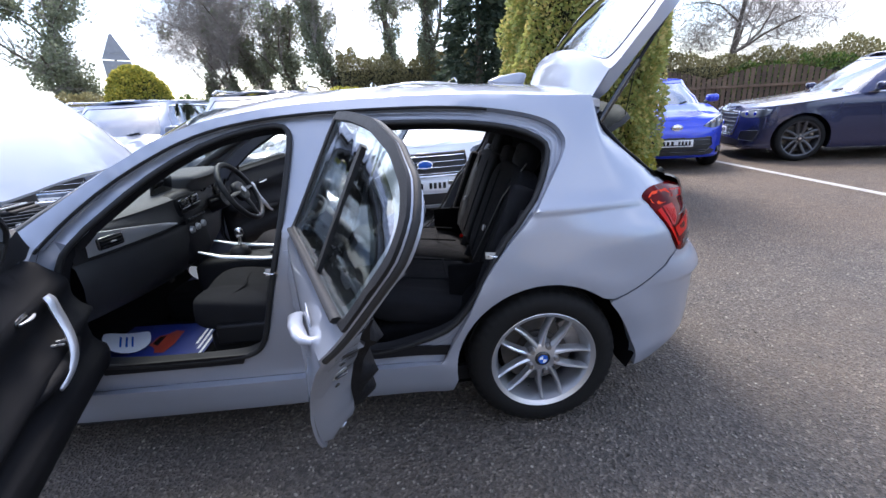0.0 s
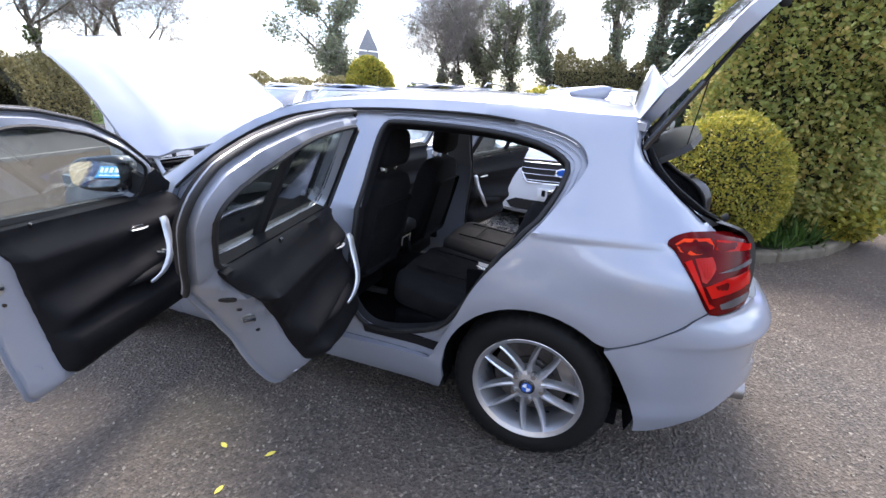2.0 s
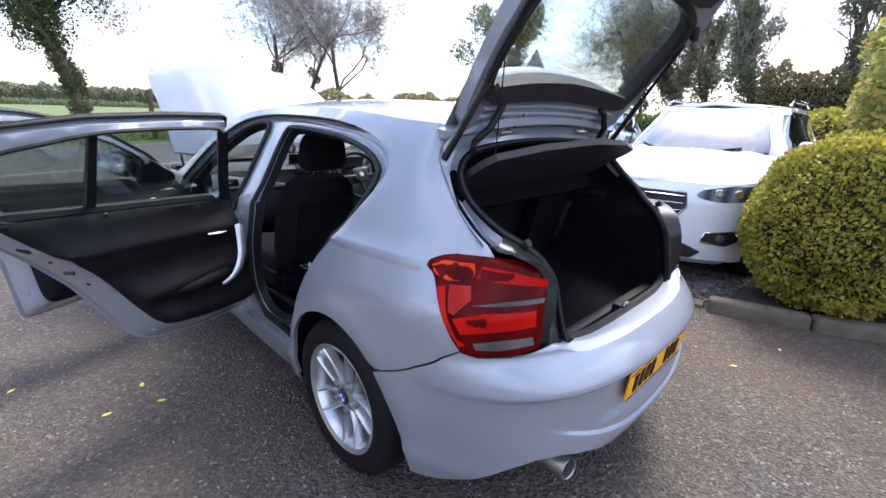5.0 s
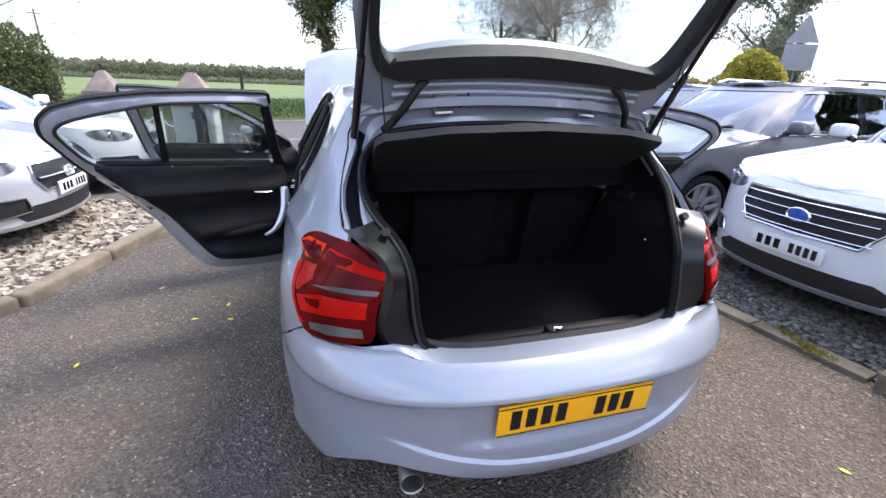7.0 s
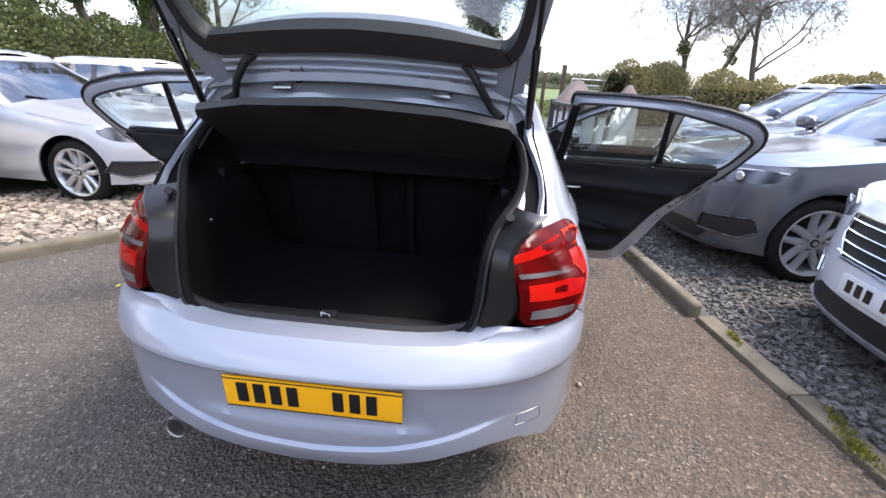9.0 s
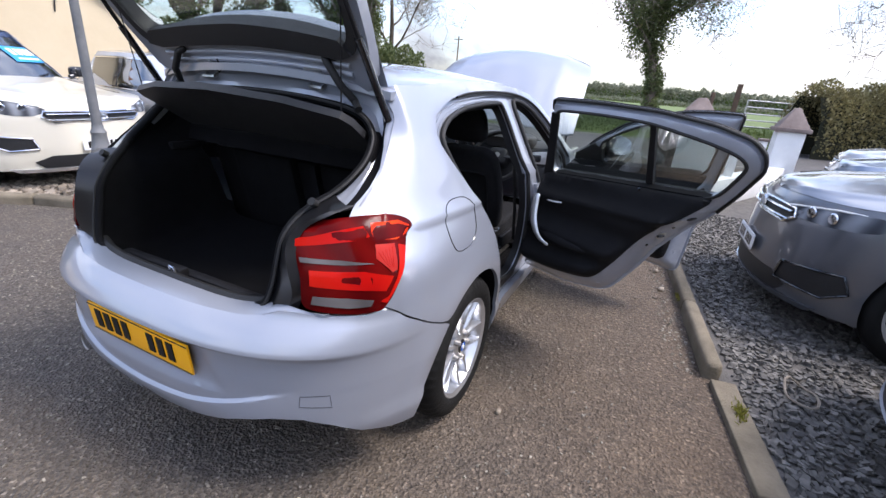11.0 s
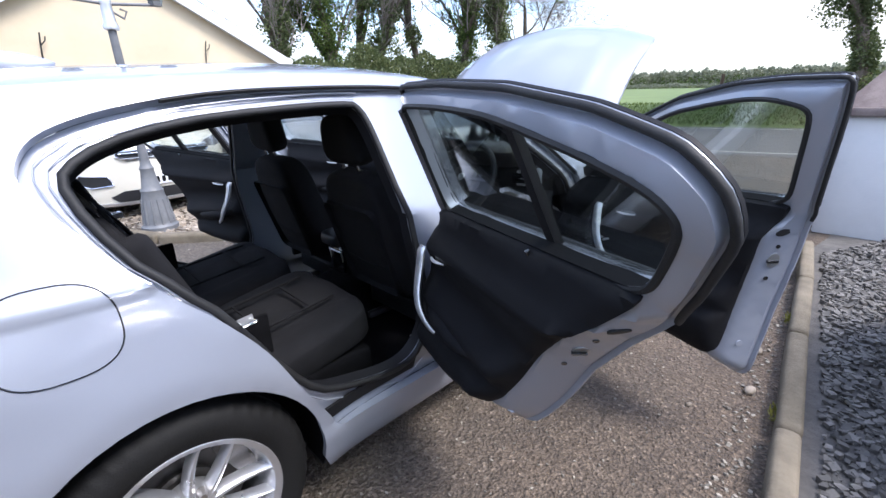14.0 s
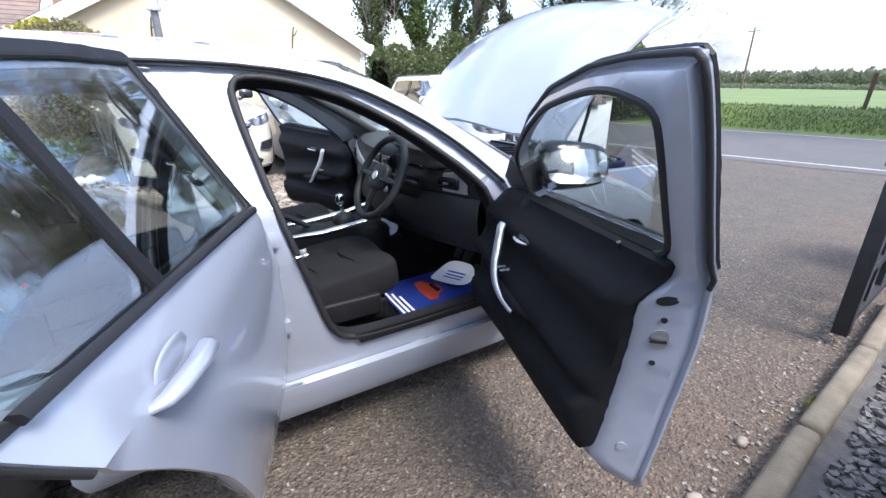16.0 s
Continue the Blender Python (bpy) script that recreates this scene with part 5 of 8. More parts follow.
    k0 = int(np.argmax(np.linalg.norm(card - np.roll(card, 1, 0), axis=1)))
    card = np.array(thin(soften(np.roll(card, -k0, 0), .012, 4), 1))
    weight = np.array([.03 + .97 * step_up(belt(a) - b, .05, .26) for a, b in card])[:, None]
    round_card = np.array(card)
    for _ in range(40):
        r = .5 * round_card + .25 * np.roll(round_card, 1, 0) + .25 * np.roll(round_card, -1, 0)
        round_card += (r - round_card) * weight
    card = thin(round_card, 2)
    card_far = np.array(card)
    x_mid = .5 * (x_in + x_out)

    def card_map(a, b, off):
        rise = step_up(reach(card_far, a, b), 0.0, .032)
        top = step_up(b, belt(a) + .005, belt(a) - .10)
        along = step_up(a, card_far[:, 0].min() + .03, card_far[:, 0].min() + .20)
        mid = .66 + .10 * (x_mid - a) * (-1)
        arm_swell = .040 * math.exp(-((b - mid) / .04) ** 2) * along
        lip = .034 * step_up(b, .575, .535) * step_up(b, .40, .50)
        dip = .014 * math.exp(-((b - mid - .11) / .045) ** 2) - .010 * math.exp(-((b - .92) / .035) ** 2)
        skin = .060 + .068 * top
        return f(a, b, -skin - rise * (.020 + (arm_swell + lip - dip) * top) - off)
    trim = panel("door_card", card, card_map, DOOR_TRIM, d, (), 0.022, -0.012, 0.016, sharp=60)
    # armrest, pull, handle
    w, hand = x_in - x_out, (.20 if front else .035)
    arm = [f(x_in - w * (.14 + .48 * i / 10), .665 - .035 * math.sin(i / 10 * math.pi * .5), -0.168 - .014 * math.sin(i / 10 * math.pi)) for i in range(11)]
    tube("armrest", arm, [.012, .026, .034, .037, .038, .038, .037, .034, .03, .022, .012], DOOR_TRIM, trim, 10, flat=0.75)
    pull = [(.035, .895), (.038, .85), (.055, .77), (.10, .69), (.16, .63), (.23, .60)]
    tube("pull_handle", [f(x_in - hand - w * a, b, -0.168 - .030 * math.sin(i / 15 * math.pi) - .034 * step_up(i, 3, 11)) for i, (a, b) in enumerate([tuple(p) for p in catmull(pull, 3, False)])], [.016, .020, .021, .021, .021, .021, .020, .019, .018, .017, .016, .014, .012, .010, .009, .007], SATIN_SILVER, trim, 8, label="silver pull handle", flat=0.55)
    blob("handle_recess_inner", .040, .005, .014, m @ Matrix.Translation(BODY.at(x_in - hand - w * .20, .872, s, -.160)), GLOSS_BLACK, trim, 0.7, 16, 8)
    tube("release_handle", [f(x_in - hand - w * .20 - .045 + .09 * i / 4, .872 - .006 * i / 4, -.172 - .008 * math.sin(i / 4 * math.pi)) for i in range(5)], [.004, .006, .007, .006, .004], SATIN_SILVER, trim, 8, flat=.6)
    px = x_out + (.10 if front else .10)
    tube("lock_pin", [f(px, belt(px) - .03, -.075), f(px, belt(px) + .022, -.072)], 0.006, GLOSS_BLACK, trim, 8)
    if front:
        for i in range(4):
            box("window_switch", (.018, .012, .006), tuple(m @ BODY.at(1.58 - .03 * (i % 2), .712, s, -.178 - .02 * (i // 2))), SATIN_SILVER, trim, 0.002)
    # latch, bolts and a rubber-lined hole on the sloping shut face
    face = inset(edge, .040)
    face = face[face[:, 0] < (1.2 if front else .6)]

    def on_face(z):
        p = face[int(np.argmin(np.abs(face[:, 1] - z) + (face[:, 0] > (1.1 if front else .55))))]
        return float(p[0]), float(p[1])

    def skin(u, v):
        return f(u, v, -.010 - depth(u, v))

    def disc(nm, z, r, mat, stretch=1.0):
        a, b = on_face(z)
        c, ex = skin(a, b), (skin(a + .004, b) - skin(a - .004, b)).normalized()
        n = ex.cross(skin(a, b + .004) - skin(a, b - .004)).normalized()
        n = -n if n.dot(f(a, b, .02) - f(a, b, -.02)) > 0 else n
        ey = n.cross(ex).normalized()
        lay = Matrix((ex, ey, n)).transposed().to_4x4()
        lay.translation = c + n * .001
        ring_ = [(r * math.cos(t), r * stretch * math.sin(t)) for t in [2 * math.pi * i / 16 for i in range(16)]]
        return panel(nm, ring_, lambda u, v, off: lay @ Vector((u, v, off)), mat, inner, (), .02, .006, .001, lift=.003), lay
    latch, lay = disc("door_latch", .785 if front else .80, .020, ZINC, 1.35)
    box("latch_slot", (.034, .009, .010), (.004, 0, .004), GLOSS_BLACK, latch, .001, base=lay)
    for dz in (-.065, .06):
        disc("shut_face_bolt", (.785 if front else .80) + dz, .007, GLOSS_BLACK)
    disc("rubber_grommet", .905 if front else .93, .022, RUBBER, .6)
    disc("drain_plug", .45, .012, SILVER)
    # outside handle
    hx, hz = (1.03, .905) if front else (.13, .94)
    tube("outer_handle", [f(hx + .0, hz, 0.0), f(hx + .008, hz, .018), f(hx + .03, hz - .003, .024), f(hx + .085, hz - .008, .028), f(hx + .14, hz - .013, .024), f(hx + .162, hz - .016, .014), f(hx + .168, hz - .017, 0.0)], [.008, .013, .016, .017, .017, .014, .008], SILVER, d, 12, label="silver pull-type handle", flat=.7)
    blob("handle_bowl", .06, .005, .040, m @ Matrix.Translation(BODY.at(hx + .085, hz, s, -.001)), SILVER, d, 0.8, 20, 10)
    if front:
        mm = m @ Matrix.Translation(BODY.at(1.60, .985, s, .11)) @ pose(0, 0, 0, 0, 6, s * 14)
        cap = blob("mirror_housing", .066, .122, .078, mm, GLOSS_BLACK, d, 0.55, 24, 14, lambda x, y, z: (x * (1 - .25 * s * y / .1) + .0, y, z * (1 - .12 * s * y / .1)), label="black door mirror housing")
        lo_ = [(.094 * math.copysign(abs(math.cos(t)) ** .55, math.cos(t)), .054 * math.copysign(abs(math.sin(t)) ** .55, math.sin(t))) for t in [2 * math.pi * i / 36 for i in range(36)]]
        panel("mirror_glass", lo_, lambda a, b, off: mm @ Vector((-.074 - off, a, b)), MIRROR_GLASS, cap, (), 0.05, 0.004, 0.0)
        tube("mirror_stem", [m @ BODY.at(1.63, .97, s, -.01), m @ BODY.at(1.62, .975, s, .06)], 0.022, GLOSS_BLACK, cap, 8)
        panel("mirror_triangle", [(1.60, belt(1.6)), (1.82, .955), (1.80, 1.0), (1.66, 1.09), (1.60, 1.06)], f, BLACK_SOFT, d, (), 0.05, 0.058, lift=0.006)
    return d


for s in (1, -1):
    door(s, True)
    door(s, False)


# ---- inside the silver car ----
box("cabin_floor", (1.75, 1.24, .02), (1.15, 0, .262), CARPET, car, 0.004)
box("footwell_front", (.25, 1.2, .02), (1.98, 0, .40), CARPET, car, 0.004, (0, -55, 0))
box("bench_base", (.55, 1.22, .20), (.42, 0, .33), CARPET, car, 0.03, segs=3)
box("transmission_tunnel", (1.2, .24, .22), (1.25, 0, .36), CARPET, car, 0.05, segs=3)


def front_seat(s):
    y = s * .355
    seat = new("front_seat")
    seat.parent = car
    tagged(seat, "black cloth front seat with headrest")
    back_m = Matrix.Translation((.925, y, .77)) @ pose(0, 0, 0, 0, -17, 0)

    def pad(x, yy, z):
        return (x + .045 * (abs(yy) / .22) ** 3 * (1 if x > 0 else 0.2) - .02 * math.cos(z * 5), yy * (1 - .16 * max(0.0, z) / .28), z)
    blob("backrest", .062, .222, .285, back_m, FABRIC, seat, 0.42, 40, 24, pad)
    box("backrest_panel", (.02, .34, .40), (-.062, 0, -.03), FABRIC, seat, 0.04, base=back_m, segs=3)
    tube("seat_pocket_edge", [back_m @ Vector((-.078, -.15 + .3 * i / 8, -.09 - .018 * math.sin(i / 8 * math.pi))) for i in range(9)], 0.004, FABRIC, seat, 6)
    blob("headrest", .055, .125, .098, back_m @ Matrix.Translation((.015, 0, .41)) @ pose(0, 0, 0, 0, 10, 0), FABRIC, seat, 0.55, 32, 18, lambda x, yy, z: (x + .02 * math.cos(yy * 11), yy * (1 - .12 * z / .1), z))
    for dy in (-.05, .05):
        tube("headrest_post", [back_m @ Vector((.0, dy, .25)), back_m @ Vector((.0, dy, .35))], 0.0065, CHROME, seat, 8)
    blob("cushion", .25, .225, .075, Matrix.Translation((1.26, y, .515)) @ pose(0, 0, 0, 0, -7, 0), FABRIC, seat, 0.42, 40, 18, lambda x, yy, z: (x, yy, z + (.022 * (abs(yy) / .22) ** 3 if z > 0 else 0) - (.012 if z > 0 and abs(yy) < .02 else 0)))
    for x in (1.16, 1.32):
        tube("cushion_seam", [(x + .012 * math.sin(i), y - .15 + .3 * i / 8, .592 + (x - 1.26) * .12) for i in range(9)], 0.004, FABRIC, seat, 6)
    box("seat_base", (.42, .40, .10), (1.22, y, .405), BLACK_PLASTIC, seat, 0.02, segs=3)
    for dy in (-.16, .16):
        box("seat_rail", (.55, .03, .03), (1.24, y + dy, .30), STEEL, seat, 0.005)
        box("rail_foot", (.04, .03, .08), (1.42, y + dy, .335), BLACK_PLASTIC, seat, 0.006)
    box("seat_side_cover", (.40, .03, .09), (1.18, y + s * .235, .46), BLACK_PLASTIC, seat, 0.012, segs=3)
    return seat


for s in (1, -1):
    front_seat(s)
    box("footwell_floor", (.60, .46, .02), (1.73, s * .41, .333), CARPET, car, 0.004, (0, -4, 0))
    # belt on the centre pillar
    tube("seat_belt", [(.93, s * .585, 1.22), (.95, s * .62, 1.0), (.98, s * .66, .7), (1.0, s * .67, .5)], 0.022, BLACK_SOFT, car, 6, flat=0.12)
    box("belt_guide", (.05, .02, .10), (.93, s * .578, 1.20), DARK_GREY_TRIM, car, 0.008)

# rear bench
bench = new("rear_bench")
bench.parent = car
tagged(bench, "black cloth rear bench with three headrests")
for s in (1, -1):
    blob("bench_cushion", .285, .30, .075, Matrix.Translation((.46, s * .305, .475)) @ pose(0, 0, 0, 0, -9, 0), FABRIC, bench, 0.38, 44, 18, lambda x, y, z: (x, y, z + (.02 * (x / .28) ** 3 if z > 0 else 0) - (.010 if z > 0 and abs(abs(y) - .13) < .03 else 0)))
    for dy in (-.13, .13):
        tube("bench_seam", [(.25 + .40 * i / 8, s * .305 + dy, .548 + .05 * i / 8 + .004) for i in range(9)], 0.005, FABRIC, bench, 6)
    for x in (.36, .55):
        tube("bench_cross_seam", [(x, s * .305 - .13 + .26 * i / 6, .553 + (x - .25) * .125) for i in range(7)], 0.005, FABRIC, bench, 6)
    bm_ = Matrix.Translation((.065, s * .29, .79)) @ pose(0, 0, 0, 0, -21, 0)
    blob("bench_backrest", .06, .275, .275, bm_, FABRIC, bench, 0.4, 40, 20, lambda x, y, z: (x + .02 * (abs(y) / .27) ** 3, y, z))
    for dy in (-.12, .12):
        tube("backrest_seam", [bm_ @ Vector((.063, dy, -.22 + .44 * i / 8)) for i in range(9)], 0.005, FABRIC, bench, 6)
    blob("bench_headrest", .045, .12, .065, bm_ @ Matrix.Translation((-.01, 0, .325)), FABRIC, bench, 0.55, 28, 16)
    tube("rear_belt", [bm_ @ Vector((.03, s * .16, .30)), bm_ @ Vector((.072, s * .12, .12)), bm_ @ Vector((.075, s * .02, -.22))], 0.022, BLACK_SOFT, bench, 6, flat=0.12)
    box("belt_buckle", (.03, .022, .06), (.21, s * .09, .575), BLACK_PLASTIC, bench, 0.005, (0, -25, 0))
    box("buckle_tongue", (.03, .045, .008), tuple(bm_ @ Vector((.085, s * .05, -.05))), CHROME, bench, 0.002, (0, 60, 0))
box("buckle_button", (.016, .016, .018), (.226, -.09, .606), RED_LENS, bench, 0.003, (0, -25, 0))
blob("bench_headrest", .04, .10, .05, Matrix.Translation((-.045, 0, 1.06)) @ pose(0, 0, 0, 0, -21, 0), FABRIC, bench, 0.55, 24, 14)
for s in (1, -1):
    box("rear_side_bolster", (.10, .07, .50), (.12, s * .60, .78), FABRIC, bench, 0.03, (0, -21, 0), segs=3)
    panel("rear_pillar_trim", [(-.22, 1.0), (.05, .97), (-.03, 1.1), (-.06, 1.2), (.0, 1.28), (-.2, 1.28)], BODY.side(s), DARK_GREY_TRIM, car, (), 0.06, 0.01, lift=-0.09)

# dashboard
dash = new("dashboard")
dash.parent = car
tagged(dash, "black dashboard with silver trim panels and round vents")


def dash_face(y):
    return 1.655 + .115 * (y / .6) ** 2


def trim_top(y):
    return .868 + .092 * min(1.0, max(0.0, (abs(y) - .15) / .45)) ** .8


def dash_rows(lo, hi):
    ys = [.67 * (k / 16 - 1) for k in range(33)]
    rows = []
    for k in range(lo, hi):
        row = []
        for y in ys:
            x, tt = dash_face(y), max(trim_top(y), .868)
            row.append(Vector(((2.12, y, .93), (2.02, y, 1.0), (1.92, y, 1.004), (x + .13, y, .998), (x + .05, y, .985), (x + .028, y, .970), (x + .012, y, min(.962, tt + .014)), (x + .002, y, tt),
                               (x + .002, y, .858), (x + .014, y, .846), (x + .002, y, .83), (x - .004, y, .75), (x + .01, y, .66), (x + .05, y, .60), (x + .16, y, .56))[k]))
        rows.append(row)
    return rows


ribbon("dash_top", dash_rows(0, 6), DARK_GREY_TRIM, dash, False, sharp=50)
ribbon("dash_lower", dash_rows(5, 15), BLACK_SOFT, dash, False, sharp=50)
tube("dash_seam", [Vector((dash_face(y) + .026, y, .969)) for y in [.66 * (k / 12 - 1) for k in range(25)]], .0025, BLACK_PLASTIC, dash, 6)
blob("instrument_hood", .13, .20, .060, Matrix.Translation((1.80, -.32, 1.005)), DARK_GREY_TRIM, dash, 0.5, 36, 14, lambda x, y, z: (x - .03 * (z > 0), y, z))
blob("centre_fascia", .10, .14, .19, Matrix.Translation((1.755, -.02, .80)) @ pose(0, 0, 0, 0, 6, 0), BLACK_PLASTIC, dash, 0.35, 28, 16)
box("navigation_screen", (.018, .19, .085), (1.770, -.0, 1.028), GLOSS_BLACK, dash, 0.008, (0, -12, 0))
for s, y0, y1 in ((1, .155, .625), (-1, .50, .625)):
    ys = [s * (y0 + (y1 - y0) * k / 14) for k in range(15)]
    vent = ribbon("vent_panel", [[Vector((dash_face(y) + dx, y, .860 + (trim_top(y) - .862) * w)) for y in ys] for dx, w in ((.006, 0), (-.006, .04), (-.009, .3), (-.009, .7), (-.005, .96), (.006, 1.0))], SATIN_SILVER, dash, False, label="silver dashboard trim panel")
    vy = s * .535
    vx = dash_face(vy) - .012
    box("vent_mouth", (.016, .115, .050), (vx, vy, .902), GLOSS_BLACK, vent, 0.010, (0, 0, -s * 18), segs=3)
    for k in range(3):
        box("vent_slat", (.012, .095, .004), (vx - .006, vy, .888 + .013 * k), BLACK_PLASTIC, vent, 0.002, (0, 0, -s * 18))
    box("vent_tab", (.008, .024, .006), (vx - .014, vy, .902), SATIN_SILVER, vent, 0.002, (0, 0, -s * 18))
for dy in (-.055, .055):
    vent = box("centre_vent", (.014, .095, .055), (1.662, dy - .02, .935), GLOSS_BLACK, dash, 0.006, (0, 6, 0))
    for k in range(4):
        box("vent_slat", (.012, .085, .004), (1.656, dy - .02, .917 + .012 * k), SATIN_SILVER if k == 0 else BLACK_PLASTIC, vent, 0.001, (0, 6, 0))
radio = box("radio_panel", (.014, .20, .055), (1.652, -.02, .865), BLACK_PLASTIC, dash, 0.006, (0, 6, 0))
for k in range(6):
    box("radio_button", (.008, .022, .012), (1.643, -.105 + .034 * k, .858), GLOSS_BLACK, radio, 0.002, (0, 6, 0))
for k in (-1, 0, 1):
    lathe("heater_knob", [(0, .016), (.016, .014), (.02, 0)], SATIN_SILVER, radio, 20, Matrix.Translation((1.652, -.02 + .065 * k, .80)) @ pose(0, 0, 0, 0, 0, 90))
# instruments and steering wheel
for dy in (-.055, .055):
    lathe("dial", [(0, .0), (.045, .0), (.05, .008), (.055, .0)], GLOSS_BLACK, dash, 28, Matrix.Translation((1.700, -.32 + dy, .995)) @ pose(0, 0, 0, 0, 0, 90) @ pose(0, 0, 0, 12, 0, 0))
sw_m = Matrix.Translation((1.510, -.335, .915)) @ pose(0, 0, 0, 0, -62, 0)
sw = lathe("steering_wheel", [(.180 + .0155 * math.cos(t), .0155 * math.sin(t)) for t in [2 * math.pi * i / 12 for i in range(13)]], BLACK_SOFT, car, 48, sw_m @ pose(0, 0, 0, 90, 0, 0), "black leather steering wheel")
blob("wheel_boss", .06, .07, .022, sw_m, BLACK_SOFT, sw, 0.6, 28, 12)
lathe("wheel_badge", [(0, .004), (.018, .004), (.02, 0)], SATIN_SILVER, sw, 24, sw_m @ Matrix.Translation((0, 0, .024)) @ pose(0, 0, 0, 90, 0, 0))
for a, r in ((0, .15), (180, .15), (270, .14)):
    d = Vector((math.sin(radians(a + 90)) if a == 270 else 0, math.cos(radians(a)) if a != 270 else 0, 0))
    d = Vector((-1, 0, 0)) if a == 270 else Vector((0, 1 if a == 0 else -1, 0))
    tube("wheel_spoke", [sw_m @ (d * .05), sw_m @ (d * .10 + Vector((0, 0, .004))), sw_m @ (d * .172)], [.026, .019, .015], BLACK_SOFT, sw, 8, flat=0.5)
tube("steering_column", [(1.60, -.32, .88), (1.80, -.32, .80)], 0.045, BLACK_PLASTIC, dash, 12)
for s in (1, -1):
    tube("column_stalk", [(1.63, -.32, .885), (1.62, -.32 + s * .16, .90)], 0.008, BLACK_PLASTIC, dash, 8)
# console, gear lever, handbrake
cons = blob("centre_console", .36, .095, .11, Matrix.Translation((1.32, 0, .52)), BLACK_PLASTIC, car, 0.35, 36, 14)
for s in (1, -1):
    tube("console_trim", [(1.62, s * .10, .69), (1.5, s * .108, .655), (1.3, s * .108, .632), (1.12, s * .10, .63)], [.008, .016, .016, .010], SATIN_SILVER, cons, 8, flat=0.6)
tube("gear_lever", [(1.45, 0, .64), (1.44, 0, .72)], 0.009, CHROME, cons, 10)
blob("gear_knob", .022, .018, .028, Matrix.Translation((1.437, 0, .752)), CHROME, cons, 0.8, 18, 12)
blob("gear_gaiter", .055, .05, .05, Matrix.Translation((1.45, 0, .635)), BLACK_SOFT, cons, 0.9, 20, 10)
tube("handbrake", [(1.28, .02, .63), (1.16, .02, .70), (1.10, .02, .715)], [.012, .016, .018], BLACK_SOFT, cons, 10)
blob("console_armrest", .13, .085, .035, Matrix.Translation((1.02, 0, .665)), BLACK_SOFT, cons, 0.4, 28, 12)
rv = box("rear_vent_panel", (.02, .13, .12), (.945, 0, .55), GLOSS_BLACK, cons, 0.015, (0, 10, 0))
for k in (0, 1):
    tube("vent_frame", [(.932 + k * .008, -.055, .60 - .06 * k), (.932 + k * .008, .055, .60 - .06 * k)], 0.004, SATIN_SILVER, rv, 6)
for dy in (-.052, .052):
    tube("vent_frame", [(.930, dy, .605), (.946, dy, .50)], 0.004, SATIN_SILVER, rv, 6)
for k, (x, z) in enumerate(((2.0, .44), (1.99, .46), (1.97, .40))):
    box("foot_pedal", (.02, .06, .08), (x, -.24 - .10 * k, z), RUBBER, car, 0.008, (0, 25, 0))
# interior mirror
rvm = blob("interior_mirror", .018, .115, .036, Matrix.Translation((1.53, -.02, 1.245)) @ pose(0, 0, 0, 0, 8, -12), GLOSS_BLACK, car, 0.5, 28, 12)
tube("mirror_arm", [(1.55, -.02, 1.25), (1.60, 0, 1.30)], 0.012, GLOSS_BLACK, rvm, 8)
panel("mirror_face", [(.10 * math.copysign(abs(math.cos(t)) ** .5, math.cos(t)), .028 * math.copysign(abs(math.sin(t)) ** .5, math.sin(t))) for t in [2 * math.pi * i / 32 for i in range(32)]],
      lambda a, b, off: Matrix.Translation((1.53, -.02, 1.245)) @ pose(0, 0, 0, 0, 8, -12) @ Vector((-.019 - off, a, b)), MIRROR_GLASS, rvm, (), 0.05, 0.003, 0.0)

